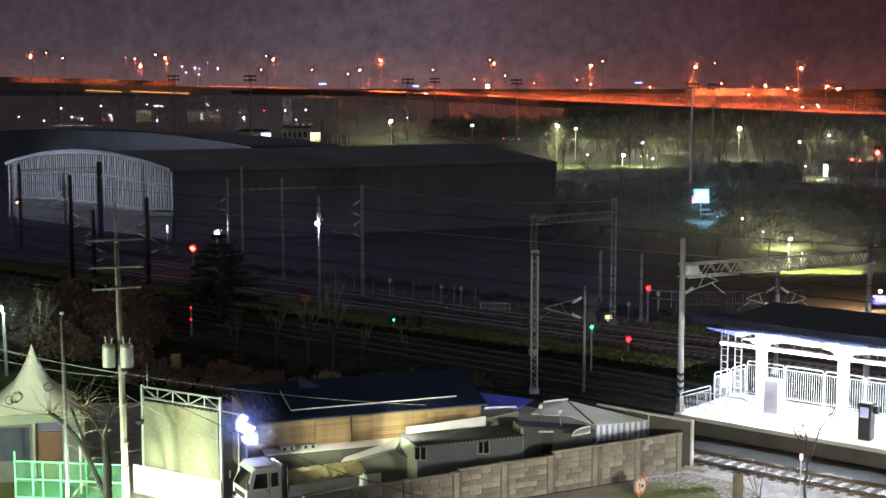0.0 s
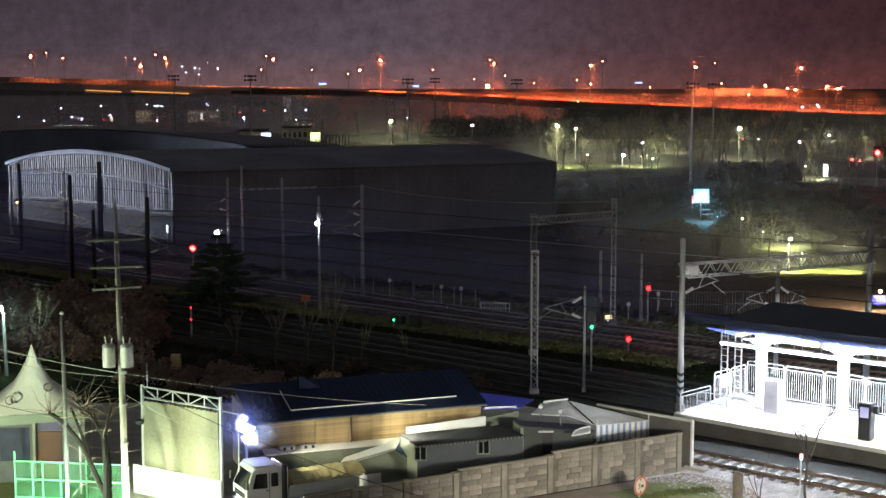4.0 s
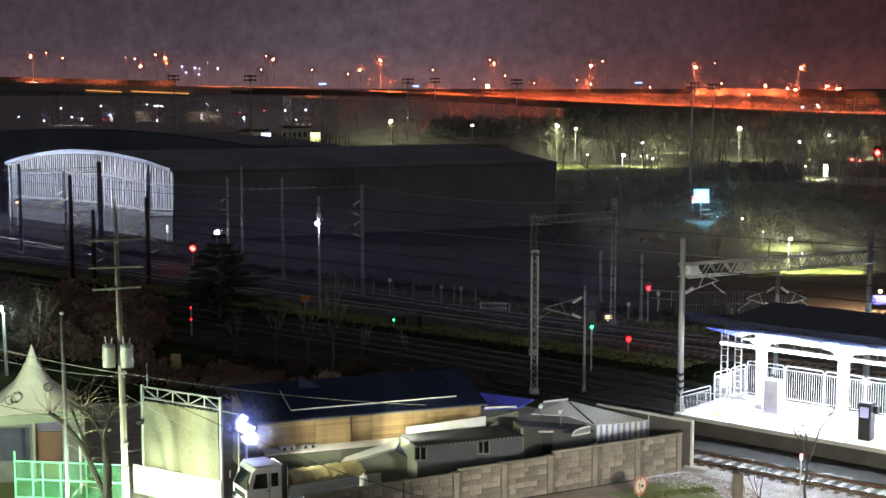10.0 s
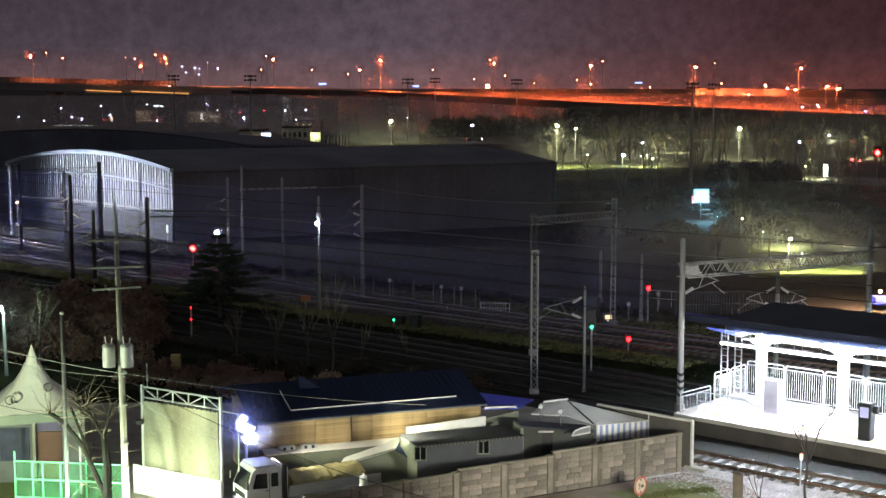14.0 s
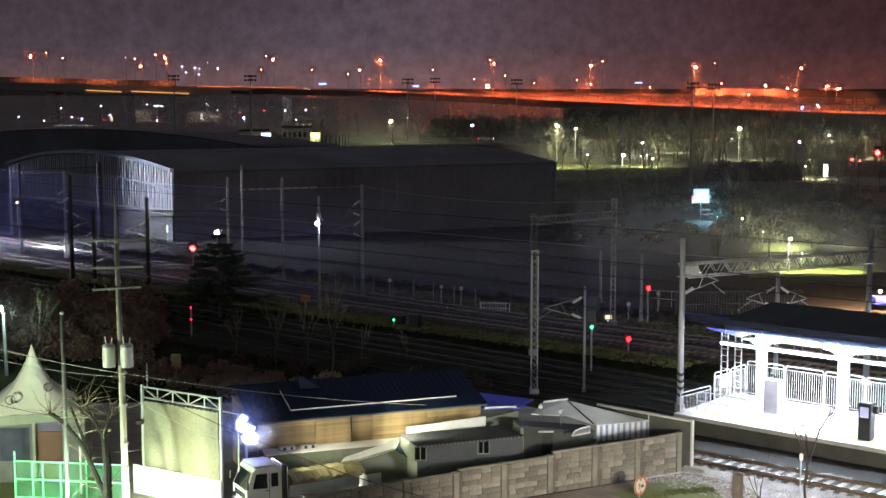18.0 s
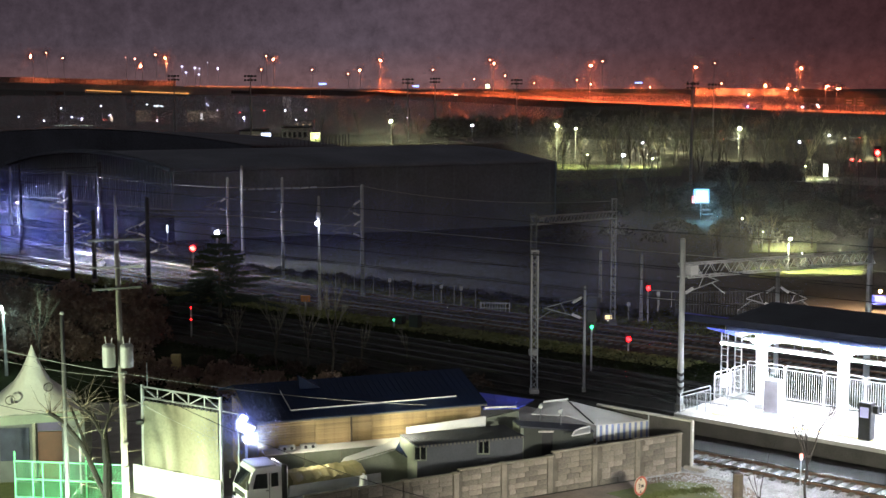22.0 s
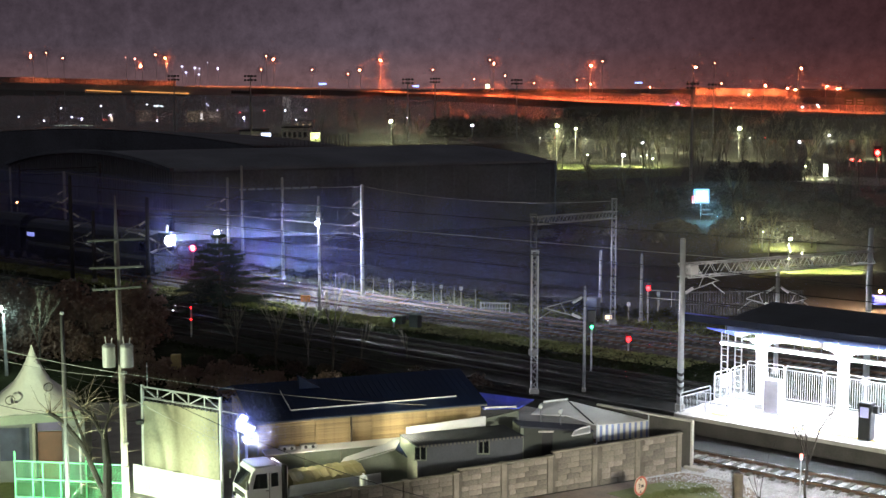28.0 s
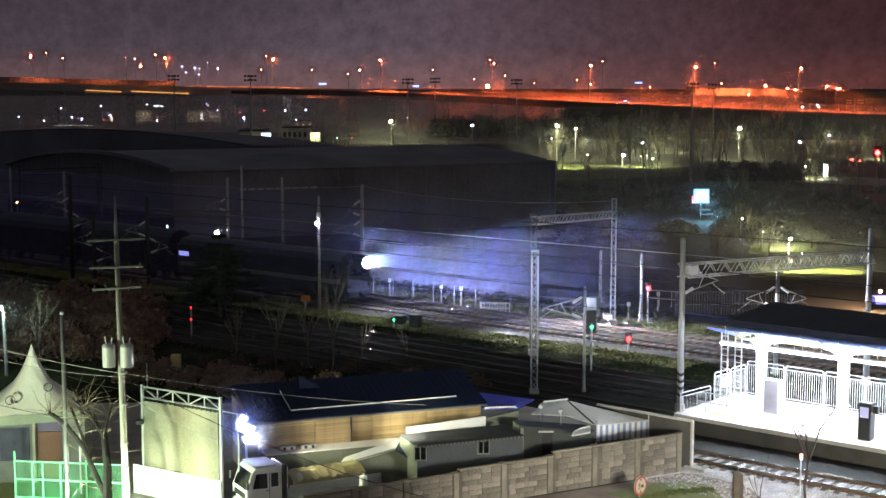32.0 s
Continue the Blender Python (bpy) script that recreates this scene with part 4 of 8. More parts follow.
for dz, r, m in ((5.5, 0.022, CABLE), (6.6, 0.022, PALECABLE)):
    pts = [p + Vector((0, 0, dz)) for p in smooth_path(MAIN, 6.0)]
    whole("contact_wire", Shape().line(pts, r), m, "thin overhead wire above the main line", "cable", "overhead wires")
for dz, off in ((5.3, 0.0), (6.4, 0.0), (5.3, -5.0), (6.3, -5.0), (8.4, -7.5), (9.0, 3.0)):
    p = Vector((-5.35, 98.46, dz)) + N * off
    wire("contact_wire", p - U * 95, p + U * 50, 0.25, 0.024, CABLE, "dark overhead wire above the yard tracks", 20)
wire("feeder_wire", (-38.65, 145, 8.72), (-6.62, 116.4, 9.43), 0.7, 0.02, PALECABLE, "pale feeder wire between masts")
wire("feeder_wire", (-6.62, 116.4, 9.43), (12.52, 104, 9.26), 0.6, 0.02, PALECABLE, "pale feeder wire between masts")
wire("feeder_wire", (-56.29, 175, 7.5), (-38.65, 145, 8.72), 0.3, 0.02, PALECABLE, "pale feeder wire between masts")


# ---- signals ----
def signal(p, h, light, label, lenses=1, size=0.2, z=None):
    s = thing("railway_signal", p, label, "signal", "railway signals")
    part("post", Shape().rod((0, 0, 0), (0, 0, h), 0.06, n=8), GALV, s)
    part("backplate", Shape().box((0, 0.06, h), (size * 3, 0.06, size * 4.2), None, size), BLACK, s)
    part("lens", Shape().ball((0, -0.08, h - size * 0.6), size, 10, 1.0), light, s, "glowing signal light")
    for k in (-1, 1):
        part("hood", Shape().rod((0, -0.25, h + k * size * 1.2), (0, 0.02, h + k * size * 1.2), size * 0.6, n=8, cap=False), BLACK, s)
    return s


signal((-24.06, 134.9, 0), 2.25, REDBIG, "track signal showing a bright red light", size=0.25)
signal((12.46, 93.53, 0), 0.93, REDLIGHT, "dwarf signal showing red", size=0.16)
dw_ = signal((-17.69, 98, 0), 2.29, REDLIGHT, "low signal showing two red lights one above the other", size=0.06)
part("lens", Shape().ball((0, -0.08, 1.44), 0.055, 10), REDLIGHT, dw_, "glowing signal light")
signal((15.37, 104.73, 0), 2.74, REDLIGHT, "signal showing red on a post", size=0.17)
sg = signal((9.22, 86.47, 0), 2.96, GREENLIGHT, "tall signal showing green", size=0.11)
part("shroud", Shape().box((0, 0.1, 3.21), (0.62, 0.08, 1.45), None, 0.28), BLACK, sg)
signal((-3.63, 102.77, 0), 0.63, GREENLIGHT, "ground signal showing a small green light", size=0.09)
signal((69.42, 226.02, 0), 6.97, REDBIG, "far signal showing a bright red light", size=0.4)
signal((-53.45, 176.81, 0), 3.07, glow("orange_marker", (1.0, 0.35, 0.15), 12), "small orange marker light", size=0.16)
CABGREEN = mat("dark_green_cabinet_paint", (0.05, 0.06, 0.05), 0.6, 0, 0.4, 0.8, 12, 0.1)
cab_ = thing("relay_cabinet", (-2.03, 102.6, 0.0), "dark green trackside relay cabinet", "cabinet", turn=-35)
part("body", Shape().box((0, 0, 0.5), (0.8, 0.55, 0.9), None, 0.03), CABGREEN, cab_)
part("lid", Shape().box((0, 0, 0.98), (0.88, 0.63, 0.07), None, 0.02), CABGREEN, cab_)
part("plinth", Shape().box((0, 0, 0.04), (0.86, 0.6, 0.1), None, 0.01), DARKCONCRETE, cab_)
cab_ = thing("relay_cabinet", (-3.2, 104.0, 0.0), "low dark green trackside relay cabinet", "cabinet", turn=-35)
part("body", Shape().box((0, 0, 0.36), (0.7, 0.5, 0.6), None, 0.03), CABGREEN, cab_)
part("lid", Shape().box((0, 0, 0.69), (0.78, 0.58, 0.06), None, 0.02), CABGREEN, cab_)
cab_ = thing("relay_cabinet", (11.62, 107.82, 0.0), "grey trackside relay cabinet", "cabinet", turn=-35)
part("body", Shape().box((0, 0, 0.75), (0.9, 0.6, 1.5), None, 0.03), FENCEGREY, cab_)
part("door", Shape().box((0, -0.31, 0.78), (0.75, 0.03, 1.3), None, 0.01), FENCEGREY, cab_)
wb_ = thing("lit_window_box", (12.5, 105.5, 0.0), "small grey box with a warm lit window beside the track", "cabinet")
part("box", Shape().box((0, 0, 0.3), (0.75, 0.5, 0.6), None, 0.03), FENCEGREY, wb_)
part("window", Shape().box((0, -0.26, 0.36), (0.5, 0.02, 0.3), None, 0.01), glow("warm_box_window", (1.0, 0.72, 0.35), 1.6), wb_, "warm lit window")
part("sill", Shape().box((0.1, -0.28, 0.1), (0.45, 0.04, 0.08), None, 0.01), glow("white_box_strip", (0.9, 0.9, 0.8), 1.2), wb_, "thin white light strip")
bx_ = thing("marker_board", (-11.01, 111.95, 0.0), "small orange board on a post", "sign")
part("post", Shape().rod((0, 0, 0), (0, 0, 0.7), 0.04), GALV, bx_)
part("board", Shape().box((0, -0.05, 0.75), (0.75, 0.04, 0.5), None, 0.01), mat("orange_paint", (0.7, 0.24, 0.05), 0.6), bx_)
wl_ = thing("yard_lamp", (-22.25, 138.27, 0.0), "bright white yard lamp on a post", "lamp")
part("post", Shape().rod((0, 0, 0), (0, 0, 3.25), 0.07, n=8), GALV, wl_)
part("lamp_head", Shape().ball((0, -0.1, 3.25), 0.2, 10), LED, wl_, "glowing white lamp")
ll_ = thing("light_strip", (-29.43, 150, 2.43), "small upright white light on a post", "lamp")
part("tube", Shape().box((0, 0, 0), (0.16, 0.1, 0.8), None, 0.03), glow("white_strip", (0.8, 0.9, 1), 3), ll_)
part("post", Shape().rod((0, 0.1, -2.43), (0, 0.1, 0.4), 0.05), GALV, ll_)

# ---- train ----
train = thing("locomotive", (0, 0, 0), "dark blue locomotive with burning headlights", "locomotive")
body = Shape()
prof = [(-1.45, 1.0), (1.45, 1.0), (1.5, 1.2), (1.5, 3.5), (1.2, 3.95), (0.5, 4.15), (-0.5, 4.15), (-1.2, 3.95), (-1.5, 3.5), (-1.5, 1.2)]
sect = [(-0.15, 0.86, 0.0), (-0.7, 1.0, 0.0), (-20.3, 1.0, 0.0), (-20.8, 0.86, 0.0)]
vs = [Vector((x, y * k, 1.0 + (z - 1.0) * (k if z > 2.8 else 1))) for x, k, _ in sect for y, z in prof]
fs = [(i * 10 + j, i * 10 + (j + 1) % 10, i * 10 + 10 + (j + 1) % 10, i * 10 + 10 + j) for i in range(3) for j in range(10)]
body.add(vs, fs + [tuple(range(9, -1, -1)), tuple(range(30, 40))])
part("body", body, LOCOPAINT, train, "dark blue steel body")
part("frame", Shape().box((-10.4, 0, 0.9), (20.6, 2.6, 0.4), None, 0.05), BLACK, train)
part("fuel_tank", Shape().box((-10.4, 0, 0.55), (5.5, 2.3, 0.55), None, 0.1), BLACK, train)
part("windscreen", Shape().box((-0.2, 0, 2.75), (0.12, 2.2, 0.8), None, 0.05), DARKGLASS, train)
part("side_stripe", Shape().box((-10.4, -1.505, 1.9), (19.4, 0.02, 0.35)), FENCEGREY, train, "pale stripe along the side")
part("cab_window", Shape().box((-1.6, -1.5, 2.9), (0.9, 0.06, 0.7), None, 0.02), DARKGLASS, train)
part("rear_window", Shape().box((-19.6, -1.5, 2.75), (1.3, 0.06, 0.4), None, 0.02), WINDOWLIT, train, "dimly lit rear cab window")
for x in (-2.6, -4.4, -16.4, -18.2):
    for y in (-0.75, 0.75):
        part("wheel", Shape().rod((x, y - 0.07, 0.46), (x, y + 0.07, 0.46), 0.46, n=16), BLACK, train)
for x in (-3.5, -17.3):
    part("bogie", Shape().box((x, 0, 0.62), (3.4, 2.3, 0.4), None, 0.06), BLACK, train)
# added plate that keeps the beam off the yard side
part("lamp_blinder", Shape().box((0.78, -0.58, 3.67), (2.26, 0.04, 0.9)), LOCOPAINT, train, "added side plate that narrows the beam")
# added glowing ball that stands in for glare around the headlamp
part("lamp_globe", Shape().ball((1.75, -1.02, 3.62), 0.42, 18), GLAREBALL, train, "glowing ball standing in for the headlamp's glare", True)
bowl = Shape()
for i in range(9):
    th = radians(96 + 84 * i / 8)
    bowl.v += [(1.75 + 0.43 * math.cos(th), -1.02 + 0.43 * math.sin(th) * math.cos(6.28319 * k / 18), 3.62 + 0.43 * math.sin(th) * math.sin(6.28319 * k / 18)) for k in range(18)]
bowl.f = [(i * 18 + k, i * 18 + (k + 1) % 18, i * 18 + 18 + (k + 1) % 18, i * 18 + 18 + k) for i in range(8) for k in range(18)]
# added cap that keeps the ball's light from going backwards
part("lamp_cap", bowl, BLACK, train, "black cap added to block the glare ball's rear light")
part("coupler", Shape().box((0.25, 0, 0.85), (0.7, 0.3, 0.3), None, 0.05), BLACK, train)
part("buffer_beam", Shape().box((-0.1, 0, 0.9), (0.25, 2.7, 0.5), None, 0.04), BLACK, train)
HR, HD = 0.2, 0.85
for y in (0.0,):
    hl = Shape().rod((-0.06, y, 3.65), (HD, y, 3.65), HR + 0.02, 0.42, 20, False)
    hl.rod((-0.10, y, 3.65), (-0.055, y, 3.65), HR + 0.03, n=16)
    house = part("headlamp", hl, REFLECT, train, "deep white lamp bowl")
    part("headlamp_lens", Shape().rod((-0.04, y, 3.65), (-0.03, y, 3.65), HR, n=16), HEADLAMP, house, "burning white lens")
# added plates that limit the beam above and below
part("headlamp_housing", Shape().box((0.78, 0.1, 4.15), (2.26, 1.5, 0.06), None, 0.02), LOCOPAINT, train, "added plate that cuts the beam above")
part("headlamp_housing", Shape().box((0.78, 0.1, 3.19), (2.26, 1.5, 0.06), None, 0.02), LOCOPAINT, train, "added plate that cuts the beam below")
for y in (-1.05, 1.05):
    part("marker_lamp", Shape().ball((-0.05, y, 1.55), 0.1), DARKGLASS, train, "small unlit marker lamp")


def wagon():
    w = thing("goods_wagon", (0, 0, 0), "dark covered goods wagon", "wagon", "goods wagons")
    part("body", Shape().box((0, 0, 2.35), (13.4, 2.7, 2.5), None, 0.08), LOCOPAINT, w)
    part("roof", Shape().rod((-6.7, 0, 3.2), (6.7, 0, 3.2), 1.38, n=14), LOCOPAINT, w)
    part("frame", Shape().box((0, 0, 1.0), (13.8, 2.5, 0.25), None, 0.04), BLACK, w)
    part("door", Shape().box((0, -1.37, 2.3), (2.4, 0.06, 2.2), None, 0.02), LOCOPAINT, w)
    for i in range(9):
        part("rib", Shape().box((-6 + i * 1.5, -1.37, 2.3), (0.1, 0.06, 2.4)), LOCOPAINT, w)
    for x in (-5.3, -3.7, 3.7, 5.3):
        for y in (-0.75, 0.75):
            part("wheel", Shape().rod((x, y - 0.07, 0.43), (x, y + 0.07, 0.43), 0.43, n=14), BLACK, w)
    return w


w0 = wagon()
WAGONS = [w0] + [copy_thing(w0, pose(0, 0, 0)) for _ in range(3)]

# ---- block wall in front of the yard ----
WR = Vector((11.02, 64.0, 0))
WD = Vector((-0.880, -0.475, 0))
WN = Vector((0.475, -0.880, 0))
WM = Matrix.Rotation(math.atan2(WD.y, WD.x), 3, "Z")
bw = thing("block_wall", (0, 0, 0), "weathered concrete block wall with pillars", "wall")
rng = random.Random(4)
BAY = 2.36
BLOCKS = [Shape().box((0, 0, 0), (w, 0.15, 0.245), None, 0.02).mesh("block", BLOCK) for w in (0.34, 0.48, 0.66, 0.92)]
PALEBLOCKS = [Shape().box((0, 0, 0), (w, 0.15, 0.245), None, 0.02).mesh("block", PALEBLOCK) for w in (0.34, 0.48, 0.66, 0.92)]
for b in range(8):
    h = (1.8, 1.8, 1.8, 1.62, 1.62, 1.48, 1.48, 1.48)[b]
    p0 = WR + WD * (b * BAY)
    part("pillar", Shape().box(p0 + WD * 0.14 + Vector((0, 0, h / 2)), (0.27, 0.24, h), WM, 0.025), BLOCK, bw)
    part("coping", Shape().box(p0 + WD * (BAY / 2 + 0.14) + Vector((0, 0, h + 0.03)), (BAY - 0.27, 0.22, 0.07), WM, 0.015), COPING, bw)
    part("pillar_cap", Shape().box(p0 + WD * 0.14 + Vector((0, 0, h + 0.045)), (0.33, 0.3, 0.09), WM, 0.025), COPING, bw)
    core = WR + WD * (b * BAY + BAY / 2 + 0.13)
    part("mortar", Shape().box(core + Vector((0, 0, h / 2 - 0.03)), (BAY - 0.26, 0.12, h - 0.06), WM), MORTAR, bw)
    rows = 7
    rh = (h - 0.02) / rows
    for r in range(rows):
        s = 0.30
        while s < BAY - 0.2:
            k = rng.choice((1, 2, 2, 3)) if s < BAY - 0.9 else 1
            w = (0.34, 0.48, 0.66, 0.92)[k]
            if s + w > BAY - 0.005:
                k, w = 0, 0.34
            if s + w > BAY + 0.02:
                break
            o = part("block", (PALEBLOCKS if rng.random() < 0.3 else BLOCKS)[k], BLOCK, bw)
            q = p0 + WD * (s + w / 2) + Vector((0, 0, rh * (r + 0.5))) + WN * (0.005 + rng.uniform(0, 0.018))
            o.matrix_world = Matrix.LocRotScale(q, WM.to_quaternion(), Vector((0.965, 1, rh / 0.258)))
            s += w
tw = thing("track_wall", (0, 0, 0), "concrete wall with a pale coping running along the track", "wall")
tq = Vector((11.54, 64.19, 0.0))
part("wall_slab", Shape().box(tq - U * 2.6 + Vector((0, 0, 1.16)), (5.2, 0.16, 2.32), MU), DARKCONCRETE, tw)
part("coping", Shape().box(tq - U * 2.6 + Vector((0, 0, 2.36)), (5.3, 0.22, 0.09), MU, 0.02), PALE, tw)
part("end_post", Shape().box(tq + U * 0.05 + Vector((0, 0, 1.2)), (0.1, 0.2, 2.4), MU, 0.02), PALE, tw)
part("foot", Shape().box(tq + U * 0.3 + Vector((0, 0, 0.12)), (1.1, 0.5, 0.24), MU, 0.03), CONCRETE, tw)

# ---- warehouse with the tan wall ----
wh = thing("warehouse", (0, 0, 0), "low warehouse with tan boarded wall and blue steel roof", "warehouse")
A, B = Vector((-8.17, 60.78, 0)), Vector((1.75, 64.42, 0))
WU = (B - A).normalized()
NB = Vector((-WU.y, WU.x, 0))
MW = Matrix.Rotation(math.atan2(WU.y, WU.x), 3, "Z")
LW = (B - A).length
ctr = (A + B) / 2
board = Shape().box((0, 0, 0), (LW / 4 - 0.012, 0.05, 0.117), MW, 0.006).mesh("board", TANWALL)
part("wall_core", Shape().box(ctr + NB * 2.9 + Vector((0, 0, 1.55)), (LW - 0.1, 5.6, 3.1), MW), TANWALL, wh, "tan wall core")
for r in range(25):
    for k in range(4):
        off = 0.011 * math.sin(r * 5.1 + k * 2.3)
        part("board", board, TANWALL, wh).location = A + WU * (LW * (0.125 + 0.25 * k)) + NB * off + Vector((0, 0, 0.12 + r * 0.12))
part("downpipe", Shape().rod(A + WU * (LW * 0.405) - NB * 0.07 + Vector((0, 0, 0.2)), A + WU * (LW * 0.405) - NB * 0.07 + Vector((0, 0, 3.1)), 0.04), WOOD, wh)


def roof_sheet(name, a, b, c, d, material, parent, label="", gap=0.28, t=0.06):
    """A ribbed sheet roof: a-b the lower edge, d-c the upper."""
    a, b, c, d = (Vector(v) for v in (a, b, c, d))
    s = Shape().slab([a, b, c, d], t)
    o = part(name, s, material, parent, label)
    n = max(2, int((b - a).length / gap))
    ribs = Shape()
    for i in range(n + 1):
        ribs.rod(a.lerp(b, i / n), d.lerp(c, i / n), 0.022, n=4)
    tagged(part("roof_ribs", ribs, material, o), kind="stuff")
    return o


ez = Vector((0, 0, 3.2))
rz = Vector((0, 0, 4.15))
a0, b0 = A - WU * 0.35 - NB * 0.3, B + WU * 0.2 - NB * 0.3
roof_sheet("roof", a0 + ez, b0 + ez, b0 + NB * 3.6 + rz, a0 + NB * 3.6 + rz, BLUEROOF, wh, "dark blue ribbed steel roof")
roof_sheet("roof", a0 + NB * 7.2 + ez, b0 + NB * 7.2 + ez, b0 + NB * 3.6 + rz, a0 + NB * 3.6 + rz, BLUEROOF, wh)
part("eave_trim", Shape().box((a0 + b0) / 2 + Vector((0, 0, 3.12)), ((b0 - a0).length, 0.05, 0.07), MW, 0.01), SLEEPER, wh, "scalloped grey eave edge")
u0, u1 = A + WU * 1.6 + NB * 0.32 + Vector((0, 0, 3.44)), A + WU * 9.5 + NB * 0.40 + Vector((0, 0, 3.46))
roof_sheet("upper_roof", u0, u1, u1 + NB * 2.5 + Vector((0, 0, 0.62)), u0 + NB * 2.5 + Vector((0, 0, 0.62)), BLUEROOF, wh, "raised blue roof panel")
part("gutter", Shape().rod(u0 + Vector((0, 0, 0.03)), u1 + Vector((0, 0, 0.03)), 0.03), WHITEPAINT, wh, "white gutter")
part("gutter", Shape().rod(u0 + Vector((0, 0, 0.03)), u0 + NB * 2.0 + Vector((0, 0, 0.5)), 0.025), GREYSTEEL, wh)
vent = u0 + WU * 0.9 + NB * 2.0 + Vector((0, 0, 0.5))
part("roof_vent", Shape().add([vent, vent + WU * 1.0, vent + WU * 0.9 + NB * 0.5 + Vector((0, 0, 0.15)), vent + Vector((0, 0, 0.6)), vent + NB * 0.5 + Vector((0, 0, 0.6))], [(0, 1, 3), (1, 2, 4, 3), (0, 3, 4), (0, 4, 2, 1)]), BLUEROOF, wh, "small dark roof vent")
for s in (0.55, 1.35):
    ac = thing("air_conditioner", A + WU * s * 1.2 + WU * 0.6 - NB * 0.30 + Vector((0, 0, 1.80)), "white outdoor air-conditioning unit", "air conditioner", "air conditioners", turn=math.degrees(math.atan2(WU.y, WU.x)))
    part("casing", Shape().box((0, 0, 0.14), (0.72, 0.3, 0.2), None, 0.03), DULLWHITE, ac)
    part("fan_grille", Shape().rod((-0.15, -0.165, 0.14), (-0.15, -0.14, 0.14), 0.075, n=12), BLACK, ac)
    part("fan_grille", Shape().rod((0.18, -0.165, 0.14), (0.18, -0.14, 0.14), 0.075, n=12), BLACK, ac)
lw = thing("white_lean_to", (0, 0, 0), "white panelled lean-to wall along the warehouse", "lean-to")
for i in range(4):
    q = A + WU * (0.9 + i * 1.7) - NB * 0.55
    part("panel", Shape().box(q + WU * 0.2 + Vector((0, 0, 0.9)), (1.68, 0.08, 1.8), MW, 0.015), SHEDGREY, lw)
part("lean_to_roof", Shape().slab([A + WU * 0.2 - NB * 0.66 + Vector((0, 0, 1.80)), A + WU * 7.1 - NB * 0.66 + Vector((0, 0, 1.80)), A + WU * 7.1 - NB * 0.06 + Vector((0, 0, 1.9)), A + WU * 0.2 - NB * 0.06 + Vector((0, 0, 1.9))], 0.05), WHITEPAINT, lw)

# green-grey gabled hut
hut = thing("gabled_hut", (0, 0, 0), "small hut with green-grey gable wall", "hut")
h0, h1 = Vector((-4.55, 60.2, 1.2)), Vector((-1.14, 60.6, 1.08))
h0.z = h1.z = 0
hm = (h0 + h1) / 2 + (h1 - h0) * 0.22
hd = Vector((0.25, 2.2, 0))
top0 = Vector((0, 0, 1.35))
topm = Vector((0, 0, 2.0))
part("gable_wall", Shape().sheet([h0, hm, h1], [h0 + top0, hm + topm, h1 + top0], 0.15), SHEDGREY, hut)
part("roof_slope", Shape().slab([h0 + top0, hm + topm, hm + topm + hd, h0 + top0 + hd], 0.05), WHITECLAD, hut, "pale sheet roof")
part("roof_slope", Shape().slab([hm + topm, h1 + top0, h1 + top0 + hd, hm + topm + hd], 0.05), BLUEROOF, hut)
part("rear_wall", Shape().sheet([h0 + hd * 0.95, h1 + hd * 0.95], [h0 + hd * 0.95 + top0 * 0.98, h1 + hd * 0.95 + top0 * 0.98], 0.1), SHEDGREY, hut)

# low shed with a corrugated roof and a window
ls = thing("low_shed", (0, 0, 0), "low grey shed with corrugated roof and small window", "shed")
s0, s1 = Vector((-1.12, 59.6, 2.11)), Vector((3.55, 61.4, 1.63))
s0.z = s1.z = 0
sd = Vector((-0.8, 1.7, 0))
sz = Vector((0, 0, 2.42))
# wall colour lowered to carry the shade behind the block wall
part("front_wall", Shape().sheet([s0, s1], [s0 + sz, s1 + sz], 0.12), mat("grey_render", (0.075, 0.08, 0.09), 0.85, 0, 0.4, 0.9, 14, 0.2), ls, "grey rendered front wall, darkened for shade")
part("end_wall", Shape().sheet([s0 + sd, s0], [s0 + sd + sz, s0 + sz], 0.12), SHEDGREY, ls)
f = Vector((0.05, -0.25, 0))
roof_sheet("corrugated_roof", s0 + sz + f, s1 + sz + f, s1 + sd + sz + Vector((0, 0, 0.03)), s0 + sd + sz + Vector((0, 0, 0.03)), DARKROOF, ls, "dark corrugated roof", 0.16)
sc = Shape()
for i in range(28):
    sc.box((s0 + f).lerp(s1 + f, (i + 0.5) / 28) + Vector((0, -0.02, 2.40)), (0.09, 0.05, 0.1), None)
tagged(part("corrugation_ends", sc, SLEEPER, ls), kind="stuff")
for k in (0.03, 0.62):
    wq = s0.lerp(s1, k) + Vector((0.0, -0.08, 2.05))
    wf = part("window_frame", Shape().box(wq + Vector((0, 0, 0.3)), (0.56, 0.06, 0.05)).box(wq - Vector((0, 0, 0.3)), (0.56, 0.06, 0.05)).box(wq + Vector((0.26, 0, 0)), (0.05, 0.06, 0.6)).box(wq - Vector((0.26, 0, 0)), (0.05, 0.06, 0.6)).box(wq, (0.05, 0.06, 0.6)), SHEDGREY, ls)
    for k2 in (-0.13, 0.13):
        part("pane", Shape().box(wq + Vector((k2, 0.02, 0)), (0.2, 0.02, 0.54)), DARKGLASS, wf)
wp = thing("white_sheet_screen", (0, 0, 0), "white sheet-metal screen above the low shed", "screen")
q0, q1 = Vector((-1.62, 61.9, 2.15)), Vector((3.47, 63.4, 2.38))
